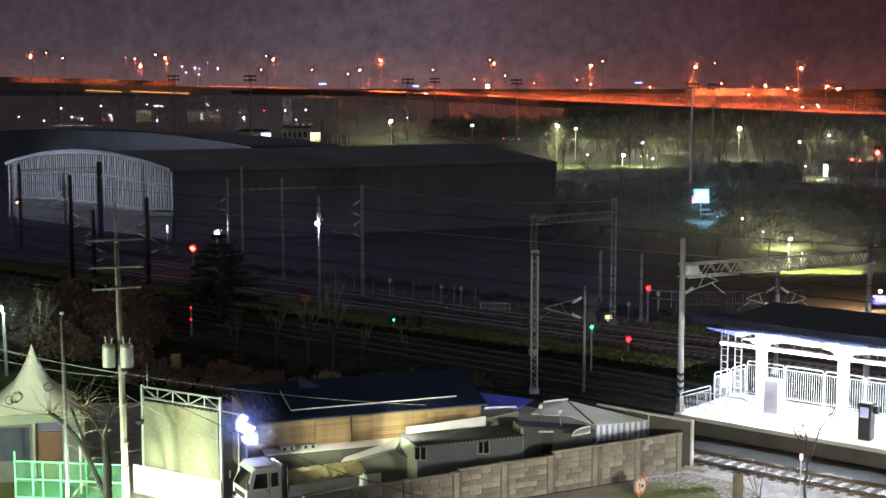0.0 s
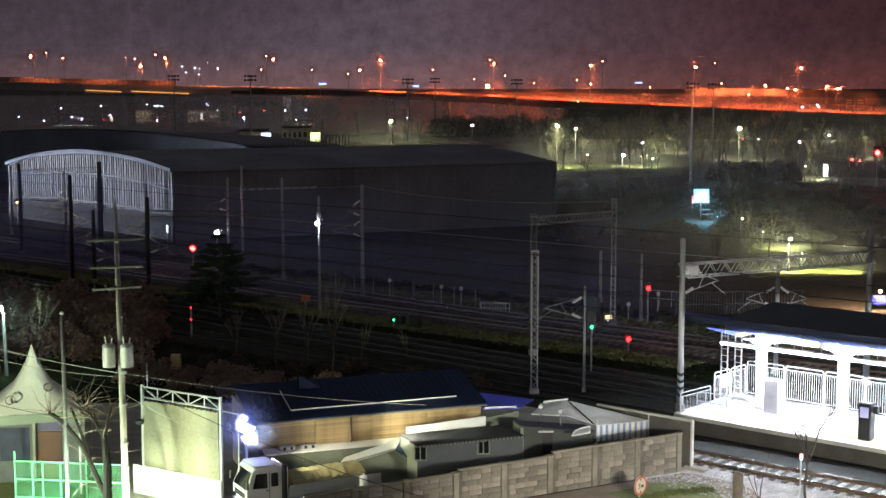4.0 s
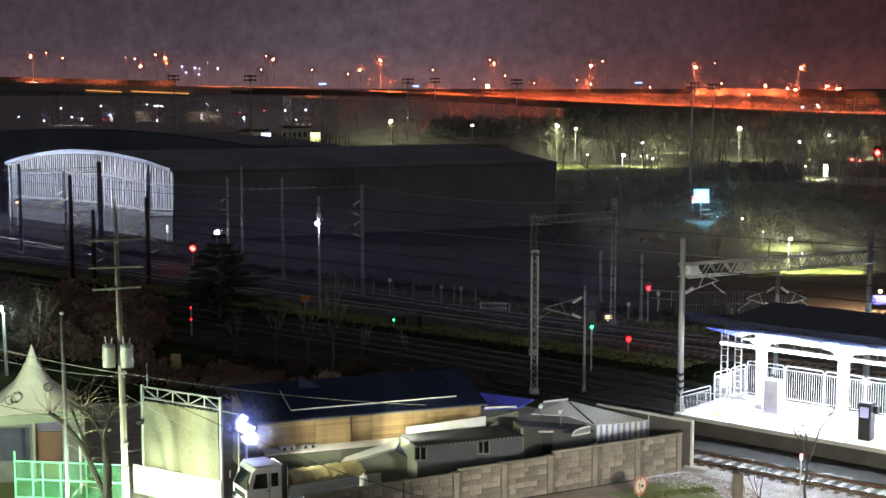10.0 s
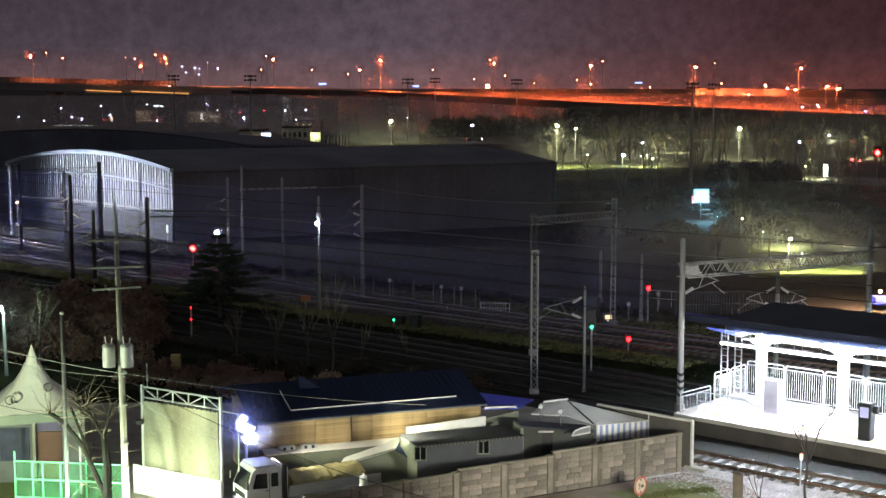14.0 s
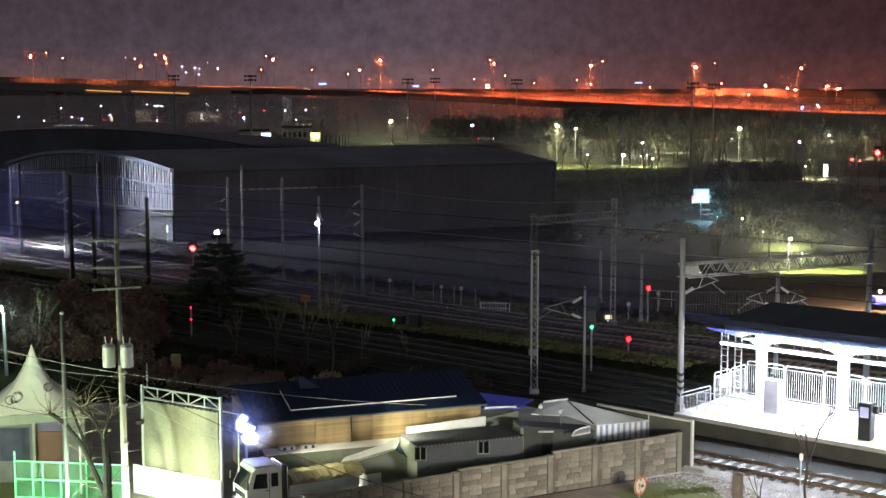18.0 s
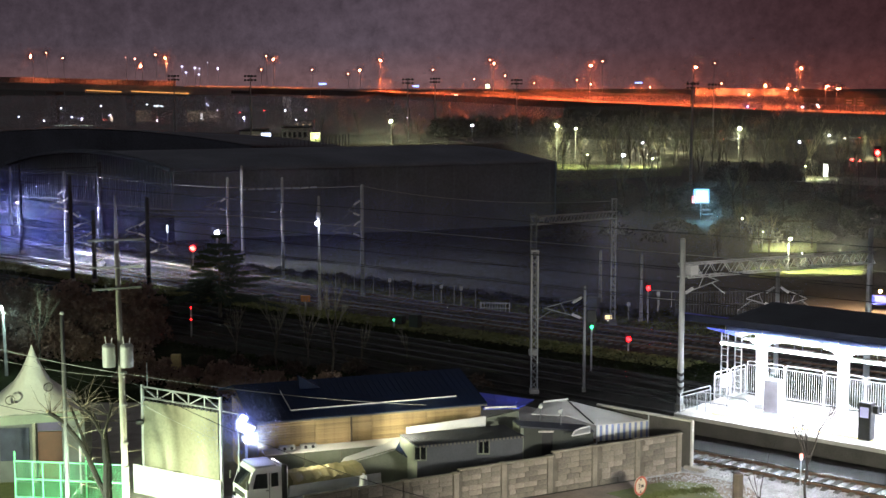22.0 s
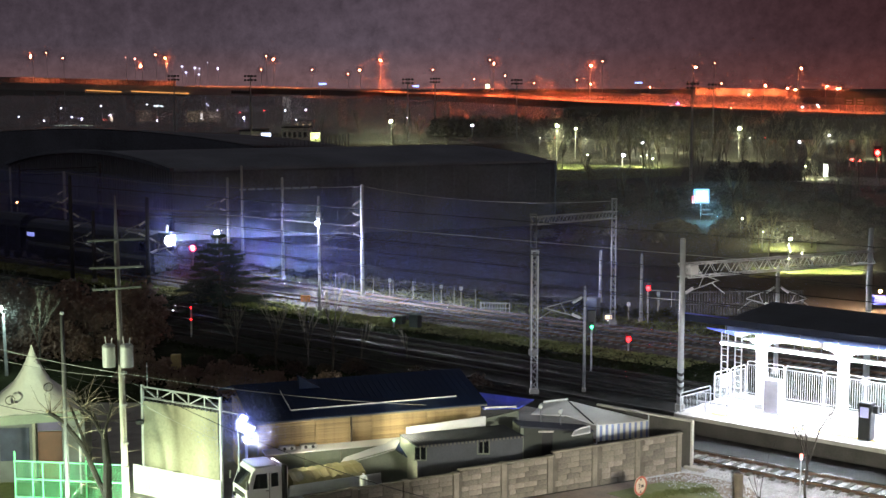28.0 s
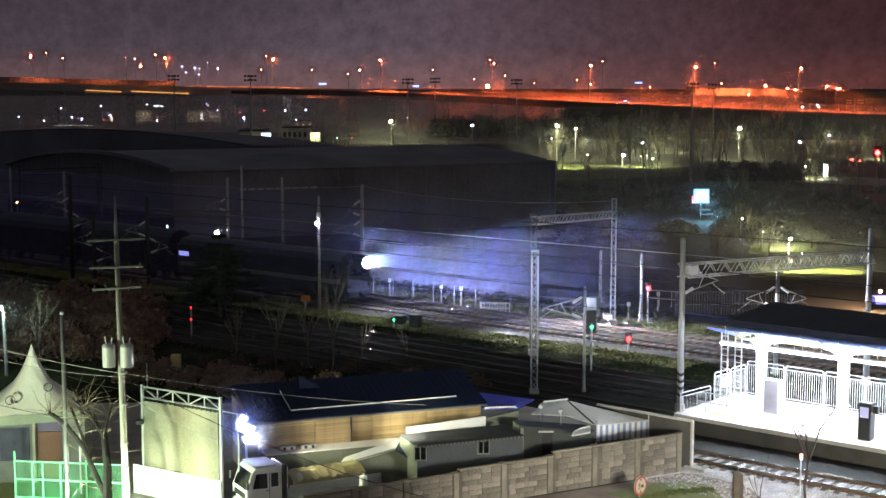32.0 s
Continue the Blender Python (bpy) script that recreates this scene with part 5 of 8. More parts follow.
t0, t1 = Vector((-1.62, 61.9, 2.62)), Vector((3.47, 63.4, 3.01))
part("sheet", Shape().sheet([q0, q0.lerp(q1, 0.7)], [t0, t0.lerp(t1, 0.7)], 0.05), WHITECLAD, wp)
part("post", Shape().rod((q0.x, q0.y + 0.1, 0), (q0.x, q0.y + 0.1, t0.z), 0.04), GREYSTEEL, wp)
gw = thing("render_wall", (0, 0, 0), "plain green-grey rendered wall end", "wall")
g0, g1 = Vector((0.93, 63.5, 2.14)), Vector((3.56, 64.0, 2.01))
part("wall_face", Shape().sheet([Vector((g0.x, g0.y, 0)), Vector((g1.x, g1.y, 0))], [Vector((0.93, 63.5, 2.4)), Vector((3.5, 64.0, 2.9))], 0.15), SHEDGREY, gw)

# blue awning roof; the brightness of a lit sheet is put into its paint
aw = thing("blue_awning", (0, 0, 0), "bright blue sheet awning beside the warehouse", "awning")
roof_sheet("sheet", (1.9, 64.6, 2.86), (3.54, 64.8, 2.84), (4.43, 67.5, 2.63), (1.16, 67.5, 3.05), BLUEPAINT, aw, "bright blue sheeting", 0.3)
part("edge", Shape().rod((1.95, 64.55, 2.9), (3.44, 64.75, 2.91), 0.05), WHITEPAINT, aw, "white front edge")

# dark shed with a door frame
ds = thing("dark_shed", (0, 0, 0), "dark rendered shed with a pale door frame", "shed")
d0, d1 = Vector((3.49, 62.2, 1.55)), Vector((6.93, 63.6, 1.18))
d0.z = d1.z = 0
dz_, dr_ = Vector((0, 0, 2.62)), Vector((0, 0, 2.05))
dd = Vector((-0.3, 0.9, 0))
part("front_wall", Shape().sheet([d0, d1], [d0 + dz_, d1 + dr_], 0.15), mat("dark_render", (0.055, 0.06, 0.05), 0.85), ds)
part("end_wall", Shape().sheet([d0 + dd, d0], [d0 + dd + dz_, d0 + dz_], 0.15), SHEDGREY, ds)
part("end_wall", Shape().sheet([d1, d1 + dd], [d1 + dr_, d1 + dd + dr_], 0.15), SHEDGREY, ds)
part("roof", Shape().slab([d0 + dz_ + Vector((0, -0.2, 0.03)), d1 + dr_ + Vector((0, -0.2, 0.03)), d1 + dd + dr_ + Vector((0, 0, 0.06)), d0 + dd + dz_ + Vector((0, 0, 0.06))], 0.07), DARKROOF, ds)
dq = d0.lerp(d1, 0.31) + Vector((0, -0.05, 0))
fr = part("door_frame", Shape().box(dq + Vector((-0.45, 0, 1.12)), (0.07, 0.1, 2.24)).box(dq + Vector((0, 0, 2.26)), (0.9, 0.1, 0.07)), PALE, ds, "pale door frame")
part("door", Shape().box(dq + Vector((0, 0.04, 1.1)), (0.84, 0.04, 2.2), None, 0.01), BLACK, fr)
hood = [Vector(p) for p in ((5.81, 62.3, 2.13), (5.97, 62.6, 2.29), (6.29, 62.8, 2.37), (6.7, 63.0, 2.4), (6.64, 62.4, 2.26))]
bl = part("door_canopy", Shape().slab(hood, 0.03), GREYSTEEL, ds, "small grey door canopy")
part("canopy_edge", Shape().line(hood + [hood[0]], 0.03), WHITEPAINT, bl, "white canopy edge")
for p in ((4.49, 63.6, 3.1), (5.4, 63.6, 2.86)):
    fan = thing("roof_cowl", p, "round pale vent cowl on the shed roof", "vent", "vent cowls")
    part("stack", Shape().rod((0, 0, -0.9), (0, 0, 0), 0.025, n=8), FENCEGREY, fan)
    part("cowl", Shape().rod((-0.02, -0.1, 0.1), (0.04, 0.1, 0.12), 0.10, 0.10, 12), GREYSTEEL, fan)

# white awning tent with striped valance
tn = thing("striped_awning", (0, 0, 0), "white canvas awning with blue and white striped valance", "awning")
r0, r1 = Vector((4.81, 66.2, 2.74)), Vector((6.0, 66.8, 2.74))
e0, e1 = Vector((7.11, 63.9, 2.23)), Vector((9.76, 65.6, 2.05))
part("canvas", Shape().slab([e0, e1, r1, Vector((5.68, 64.4, 2.59))], 0.03), TENT, tn, "white canvas top")
part("canvas", Shape().slab([Vector((4.08, 64.0, 2.74)), Vector((5.67, 64.3, 2.58)), r1, r0], 0.03), TENT, tn)
part("ridge_cord", Shape().rod(r1, Vector((6.94, 63.8, 2.33)), 0.035), BLACK, tn)
part("front_tube", Shape().rod(r0 + Vector((0, 0, 0.06)), r1 + Vector((0, 0, 0.06)), 0.05), WHITEPAINT, tn)
for i in range(18):
    a_, b_ = e0.lerp(e1, i / 18), e0.lerp(e1, (i + 1) / 18)
    dn = Vector((0, 0, -0.78))
    k_ = Vector((0, 0.04 if i % 2 else 0.0, 0))
    part("valance_strip", Shape().sheet([a_ + dn + k_, b_ + dn + k_], [a_ + k_, b_ + k_], 0.03), mat("faded_blue_canvas", (0.27, 0.33, 0.56), 0.8) if i % 2 else TENT, tn, "blue strip" if i % 2 else "white strip")
for p in (e0, e1):
    part("pole", Shape().rod((p.x, p.y, 0), (p.x, p.y, p.z + 0.25), 0.035), GREYSTEEL, tn)

# ---- lorry behind the wall ----
tr = thing("lorry", (-7.7, 57.7, 0), "white flatbed lorry with a tarpaulin-covered load", "lorry", turn=math.degrees(math.atan2(WD.y, WD.x)))
cabp = [(1.05, 0.75), (1.1, 1.55), (0.72, 2.55), (0.55, 2.68), (-0.75, 2.72), (-0.85, 2.55), (-0.85, 0.75)]
cs = Shape()
nv = len(cabp)
for y in (-1.05, 1.05):
    cs.v += [(x, y * (0.93 if z > 2.4 else 1.0), z) for x, z in cabp]
cs.f += [tuple(range(nv - 1, -1, -1)), tuple(range(nv, 2 * nv))] + [(i, (i + 1) % nv, nv + (i + 1) % nv, nv + i) for i in range(nv)]
part("cab", cs, WHITEPAINT, tr, "white cab")
part("windscreen", Shape().add([(1.105, -0.9, 1.62), (1.105, 0.9, 1.62), (0.76, 0.84, 2.48), (0.76, -0.84, 2.48)], [(0, 1, 2, 3)]), DARKGLASS, tr)
for y in (-1.06, 1.06):
    wd = part("side_window", Shape().add([(0.78, y, 1.65), (-0.05, y, 1.6), (-0.05, y * 0.96, 2.4), (0.55, y * 0.96, 2.42)], [(0, 1, 2, 3)]), DARKGLASS, tr)
    part("quarter_window", Shape().add([(-0.25, y, 1.65), (-0.65, y, 1.65), (-0.65, y * 0.96, 2.38), (-0.25, y * 0.96, 2.38)], [(0, 1, 2, 3)]), DARKGLASS, tr)
    part("mirror", Shape().box((1.15, y * 1.22, 1.95), (0.1, 0.2, 0.45), None, 0.03), BLACK, tr)
    part("headlight", Shape().box((1.1, y * 0.75, 1.0), (0.06, 0.4, 0.22), None, 0.03), DARKGLASS, tr)
part("roof_cap", Shape().box((0.0, 0, 2.74), (1.25, 1.85, 0.1), None, 0.04), DULLWHITE, tr)
part("bumper", Shape().box((1.08, 0, 0.6), (0.2, 2.1, 0.35), None, 0.05), GREYSTEEL, tr)
part("cab_guard", Shape().box((-1.15, 0, 1.75), (0.12, 2.0, 1.7), None, 0.03), WHITEPAINT, tr, "white headboard")
part("exhaust_stack", Shape().rod((-1.0, 1.0, 0.7), (-1.0, 1.0, 2.75), 0.16, 0.14, 12), BLACK, tr, "black upright air intake")
part("grille", Shape().box((1.1, 0, 1.25), (0.05, 1.5, 0.3), None, 0.02), BLACK, tr)
part("door_seam", Shape().box((-0.15, 1.062, 1.6), (0.025, 0.012, 1.6)), BLACK, tr)
part("door_handle", Shape().box((-0.02, 1.075, 1.48), (0.16, 0.03, 0.05), None, 0.01), BLACK, tr)
part("flatbed", Shape().box((-3.9, 0, 1.05), (5.4, 2.2, 0.18), None, 0.03), GREYSTEEL, tr)
for y in (-1.08, 1.08):
    part("drop_side", Shape().box((-3.9, y, 1.35), (5.3, 0.05, 0.45), None, 0.015), DULLWHITE, tr)
load = Shape()
nx = 26
for i in range(nx + 1):
    x = -1.5 - 4.2 * i / nx
    f_ = 0.06 * math.sin(i * 2.1) + 0.03 * math.sin(i * 5.3)
    load.v += [(x, -1.0, 1.2), (x, -0.98 + f_ * 0.3, 1.75 + f_), (x, -0.35, 2.05 + f_ * 0.5), (x, 0.35, 2.05 + f_ * 0.4), (x, 0.98 - f_ * 0.3, 1.75 + f_), (x, 1.0, 1.2)]
load.f = [(i * 6 + j, i * 6 + j + 1, i * 6 + 7 + j, i * 6 + 6 + j) for i in range(nx) for j in range(5)] + [(5, 4, 3, 2, 1, 0), tuple(range(nx * 6, nx * 6 + 6))]
part("tarpaulin", load, mat("yellowish_tarpaulin", (0.29, 0.26, 0.12), 0.7, 0, 0.3, 1.2, 9, 0.3), tr, "wrinkled yellowish tarpaulin")
for x in (0.35, -4.6, -5.5):
    for y in (-0.9, 0.9):
        part("wheel", Shape().rod((x, y - 0.14, 0.48), (x, y + 0.14, 0.48), 0.48, n=16), BLACK, tr)
tr.scale = (0.80, 0.80, 0.79)
can = thing("water_tank", (-3.35, 57.9, 0.0), "white plastic tank on a stand", "tank")
part("stand", Shape().box((0, 0, 0.55), (0.4, 0.4, 1.1), None, 0.02), GREYSTEEL, can)
part("tank", Shape().rod((0, 0, 1.1), (0, 0, 1.5), 0.17, n=14).rod((0, 0, 1.5), (0, 0, 1.56), 0.17, 0.08, 14), WHITEPAINT, can)
part("cap", Shape().rod((0, 0, 1.56), (0, 0, 1.63), 0.05, n=10), WHITEPAINT, can)

# ---- floodlight at the warehouse corner ----
fl = thing("floodlight", (-8.4, 58.9, 0.0), "blue-white floodlight on a thin post, switched on", "floodlight")
fz = 3.41
part("post", Shape().rod((0, 0, 0), (0, 0, fz - 0.3), 0.06, n=8), WHITEPAINT, fl)
part("housing", Shape().box((-0.18, 0.12, fz + 0.02), (0.6, 0.08, 0.6), None, 0.04), GREYSTEEL, fl)
tilt = Matrix.Rotation(radians(28), 3, "Y")
part("lamp_panel", Shape().box((-0.02, 0.0, fz - 0.1), (0.62, 0.05, 0.34), tilt, 0.02), FLOOD, fl, "glowing blue-white lamp panel")
# violet plates behind the panels are added to draw the floodlight's halo
part("lamp_rim", Shape().box((-0.04, 0.045, fz - 0.08), (0.78, 0.03, 0.5), tilt, 0.012), FLOODHALO, fl, "violet plate standing in for the floodlight's halo")
part("lamp_panel", Shape().box((-0.16, 0.0, fz + 0.22), (0.28, 0.05, 0.46), tilt, 0.02), FLOOD, fl, "glowing blue-white lamp panel")
part("lamp_rim", Shape().box((-0.17, 0.05, fz + 0.25), (0.42, 0.03, 0.56), tilt, 0.012), FLOODHALO, fl, "violet plate standing in for the floodlight's halo")

# ---- banner frame ----
bf = thing("banner_frame", (0, 0, 0), "steel frame with a cream tarpaulin screen above a white fence", "screen")
s0, s1 = Vector((-13.1, 60.4, 0)), Vector((-9.32, 58.0, 0))
BD = (s1 - s0).normalized()
BO = Vector((BD.y, -BD.x, 0))
for p in (s0, s1):
    part("post", Shape().box(p + Vector((0, 0, 2.45)), (0.12, 0.12, 4.9), Matrix.Rotation(math.atan2(BD.y, BD.x), 3, "Z"), 0.01), GREYSTEEL, bf)
tz0, tz1 = Vector((0, 0, 4.35)), Vector((0, 0, 4.82))
part("chord", Shape().rod(s0 + tz0, s1 + tz0, 0.045), GREYSTEEL, bf)
part("chord", Shape().rod(s0 + tz1, s1 + tz1, 0.045), GREYSTEEL, bf)
for i in range(5):
    p, q = s0.lerp(s1, i / 5), s0.lerp(s1, (i + 1) / 5)
    part("web", Shape().rod(p + tz0, p + tz1, 0.035), GREYSTEEL, bf)
    part("brace", Shape().rod(p + (tz0 if i % 2 else tz1), q + (tz1 if i % 2 else tz0), 0.03), GREYSTEEL, bf)
tarp = Shape()
nx, nz = 24, 16
for j in range(nz + 1):
    for i in range(nx + 1):
        u, v = i / nx, j / nz
        p = s0.lerp(s1, 0.025 + 0.95 * u) + BO * (0.07 + 0.035 * math.sin(u * 23 + v * 3) * (1 - v) + 0.03 * noise.noise(Vector((u * 6, v * 6, 0))))
        tarp.v.append((p.x, p.y, 1.28 + 2.95 * v))
tarp.f = [(j * 25 + i, j * 25 + i + 1, j * 25 + 26 + i, j * 25 + 25 + i) for j in range(nz) for i in range(nx)]
part("tarpaulin", tarp, TARP, bf, "cream tarpaulin with stains", True)
for i in range(17):
    p = s0.lerp(s1, 0.05 + 0.9 * i / 16) + BO * 0.1
    part("lacing", Shape().box(p + Vector((0, 0, 4.27)), (0.1, 0.02, 0.1), Matrix.Rotation(math.atan2(BD.y, BD.x), 3, "Z")), BLACK, bf)
for i in range(26):
    p = (s0 - BD * 0.55).lerp(s1 + BD * 0.05, (i + 0.5) / 26) + BO * 0.12
    part("fence_panel", Shape().box(p + Vector((0, 0, 0.66)), (0.19, 0.05, 1.32 + 0.02 * (i % 2)), Matrix.Rotation(math.atan2(BD.y, BD.x), 3, "Z"), 0.012), WHITEPAINT, bf)
part("stay", Shape().rod(s1 + Vector((0, 0, 4.3)) + BD * 0.1, s1 + BD * 0.7 - BO * 0.3 + Vector((0, 0, 4.2)), 0.03).rod(s1 + BD * 0.7 - BO * 0.3 + Vector((0, 0, 0)), s1 + BD * 0.7 - BO * 0.3 + Vector((0, 0, 4.2)), 0.04), GREYSTEEL, bf)
part("lamp_bracket", Shape().box(s0 - BD * -0.05 + BO * 0.25 + Vector((0, 0, 3.3)), (0.32, 0.2, 0.2), None, 0.03), BLACK, bf)
part("whip", Shape().rod(s0 + BD * 0.3 + Vector((0, 0, 4.8)), s0 + BD * 0.3 + Vector((0, 0, 5.9)), 0.02), GREYSTEEL, bf)

# ---- pavilion tent and the hut under it ----
pv = thing("pavilion_tent", (-18.19, 61.5, 0.0), "white peaked canvas pavilion tent", "tent", turn=18)
tc = Shape()
rings = [(0.02, 6.45), (0.18, 6.0), (0.45, 5.4), (0.85, 4.75), (1.35, 4.2), (1.9, 3.75)]
for r_, z_ in rings:
    for k in range(16):
        a_ = 6.28319 * k / 16 + 0.785
        sq = 1 / max(abs(math.cos(a_)), abs(math.sin(a_)))
        f_ = r_ * (1 + (sq - 1) * min(1, r_ / 1.2))
        tc.v.append((f_ * math.cos(a_), f_ * math.sin(a_), z_ + (0.05 * math.sin(k * 3) if r_ > 1 else 0)))
tc.f = [(i * 16 + k, i * 16 + (k + 1) % 16, i * 16 + 16 + (k + 1) % 16, i * 16 + 16 + k) for i in range(5) for k in range(16)]
part("canopy", tc, TENT, pv, "peaked white canvas", True)
for k in range(4):
    a_, b_ = [(math.cos(radians(q)) * 2.69, math.sin(radians(q)) * 2.69) for q in (45 + 90 * k, 135 + 90 * k)]
    part("valance", Shape().sheet([(a_[0], a_[1], 3.35), (b_[0], b_[1], 3.35)], [(a_[0], a_[1], 3.76), (b_[0], b_[1], 3.76)], 0.03), SHEDGREY, pv)
    part("leg", Shape().rod((a_[0] * 0.97, a_[1] * 0.97, 0), (a_[0] * 0.97, a_[1] * 0.97, 3.5), 0.05), GREYSTEEL, pv)
em = Shape()
for k in range(14):
    a0_, a1_ = 6.28319 * k / 14, 6.28319 * (k + 1) / 14
    em.rod((0.2 * math.cos(a0_), 0, 0.2 * math.sin(a0_)), (0.2 * math.cos(a1_), 0, 0.2 * math.sin(a1_)), 0.03, n=4)
for x_, y_, z_ in ((-1.0, -1.62, 4.38), (0.62, -1.0, 4.72)):
    o = part("emblem", em, SLEEPER, pv, "round dark emblem")
    o.matrix_basis = pose(x_, y_, z_, -38, 0, -15)
hb = thing("site_hut", (0, 0, 0), "white site hut with a brown door under the tent", "hut")
c0 = Vector((-18.57, 62.6, -0.27))
part("wall", Shape().box((c0.x, c0.y + 0.6, 1.5), (4.6, 2.0, 3.0), turned(6), 0.03), mat("grey_hut_panel", (0.15, 0.155, 0.16), 0.7), hb)
part("pilaster", Shape().box((c0.x - 1.55, c0.y - 0.7, 1.5), (0.3, 0.25, 3.0), None, 0.02), CONCRETE, hb)
part("pilaster", Shape().box((c0.x + 0.2, c0.y - 0.52, 1.5), (0.14, 0.2, 3.0), None, 0.02), CONCRETE, hb)
part("window", Shape().box((c0.x - 0.7, c0.y - 0.52, 1.8), (1.3, 0.08, 1.5), turned(6), 0.01), mat("blue_window", (0.07, 0.075, 0.12), 0.2), hb)
part("door", Shape().box((c0.x + 0.85, c0.y - 0.36, 1.2), (1.05, 0.08, 2.3), turned(6), 0.01), mat("brown_door", (0.13, 0.05, 0.03), 0.6), hb, "reddish brown door")
part("door_head", Shape().box((c0.x + 0.85, c0.y - 0.37, 2.65), (1.05, 0.08, 0.5), turned(6), 0.01), mat("violet_panel", (0.09, 0.06, 0.16), 0.4), hb)

# ---- green mesh fence ----
gf = thing("mesh_fence", (0, 0, 0), "bright green welded mesh fence", "fence")
f0, f1 = Vector((-18.34, 59.0, 0)), Vector((-13.35, 58.3, 0))
FD = (f1 - f0).normalized()
FL = (f1 - f0).length
MF = Matrix.Rotation(math.atan2(FD.y, FD.x), 3, "Z")
for i, s in enumerate((0.0, 0.8, 1.25, 2.05, 3.2, FL)):
    part("post", Shape().box(f0 + FD * s + Vector((0, 0, 0.95 if i not in (0, 4) else 1.15)), (0.06, 0.06, 1.9 if i not in (0, 4) else 2.3), MF), GREENPAINT, gf)
for z in (0.3, 1.1, 1.88):
    part("bar", Shape().box(f0 + FD * FL / 2 + Vector((0, 0, z)), (FL, 0.055, 0.06), MF), GREENPAINT, gf)
mw = Shape()
for i in range(80):
    p = f0 + FD * (FL * (i + 0.5) / 80)
    mw.rod(p + Vector((0, 0, 0.2)), p + Vector((0, 0, 1.88)), 0.006, n=3, cap=False)
for j in range(16):
    z = Vector((0, 0, 0.25 + j * 0.1))
    mw.rod(f0 + z, f1 + z, 0.004, n=3, cap=False)
tagged(part("wire_mesh", mw, GREENPAINT, gf), kind="stuff")

# ---- poles and cables ----
up = thing("utility_pole", (-12.90, 56, 0.0), "tall concrete utility pole with crossarms and two transformers", "utility pole")
part("pole", Shape().rod((0, 0, 0), (-0.13, 0, 11.6), 0.15, 0.10, 14), WOODPOLE, up, smooth=True)
part("top_spike", Shape().rod((-0.13, 0, 11.6), (-0.15, 0, 13.5), 0.09, 0.035, 10), GALV, up)
for z, l_, tilt in ((11.75, 2.3, 2), (10.65, 2.15, 2), (9.8, 2.0, 4)):
    arm = part("crossarm", Shape().box((-0.12, -0.14, z), (l_, 0.09, 0.09), Matrix.Rotation(radians(-tilt), 3, "Y"), 0.01), FENCEGREY, up)
    for k in (-0.9, -0.45, 0.5, 0.95):
        part("insulator", Shape().rod((-0.12 + k, -0.14, z + 0.03 + k * 0.03), (-0.12 + k, -0.14, z + 0.17 + k * 0.03), 0.035, 0.025, 8), DARKMAST, arm)
for x in (-0.52, 0.2):
    tf = part("transformer", Shape().rod((x, -0.15, 6.62), (x, -0.15, 7.45), 0.26, n=18).rod((x, -0.15, 7.45), (x, -0.15, 7.55), 0.28, 0.2, 18), GREYSTEEL, up, "pale grey transformer drum")
    part("bushing", Shape().rod((x - 0.1, -0.15, 7.5), (x - 0.14, -0.15, 7.85), 0.03), WHITEPAINT, tf)
    part("bushing", Shape().rod((x + 0.1, -0.15, 7.5), (x + 0.14, -0.15, 7.8), 0.03), WHITEPAINT, tf)
for z in (1.6, 2.4, 3.4, 5.0, 6.3):
    part("band", Shape().rod((0, 0, z), (0, 0, z + 0.09), 0.15, n=14), GALV, up)
part("sign_ring", Shape().rod((0.55, -0.2, 1.0), (0.55, -0.25, 1.0), 0.22, n=18), WHITEPAINT, up, "small round plate")
part("sign_arm", Shape().rod((0.1, -0.1, 1.0), (0.5, -0.2, 1.0), 0.03), GALV, up)
gp = thing("steel_pole", (-15.57, 57, 0.0), "plain grey steel pole", "pole")
part("pole", Shape().rod((0, 0, 0), (0, 0, 8.6), 0.10, 0.08, 12), FENCEGREY, gp, smooth=True)
part("cap", Shape().ball((0, 0, 8.6), 0.1), GREYSTEEL, gp)
for a, b, sag, r, m in (((-19.18, 56, 7.68), (-12.74, 55.8, 6.34), 0.12, 0.016, PALECABLE), ((-12.74, 55.8, 6.34), (3.13, 66, 2.62), 0.35, 0.012, PALECABLE), ((-19.55, 57, 7.03), (-12.74, 55.8, 6.2), 0.2, 0.009, PALECABLE),
                        ((-12.74, 55.8, 6.11), (0.95, 50, 2.56), 0.5, 0.013, CABLE), ((-19.62, 57, 5.19), (-12.97, 60, 3.39), 0.35, 0.012, CABLE), ((-12.75, 55.8, 5.46), (-9.31, 58, 2.98), 0.1, 0.01, PALECABLE), ((-12.75, 55.8, 5.69), (-17.96, 61, 5.81), 0.2, 0.01, CABLE)):
    wire("service_cable", a, b, sag, r, m, "sagging service cable at the utility pole")

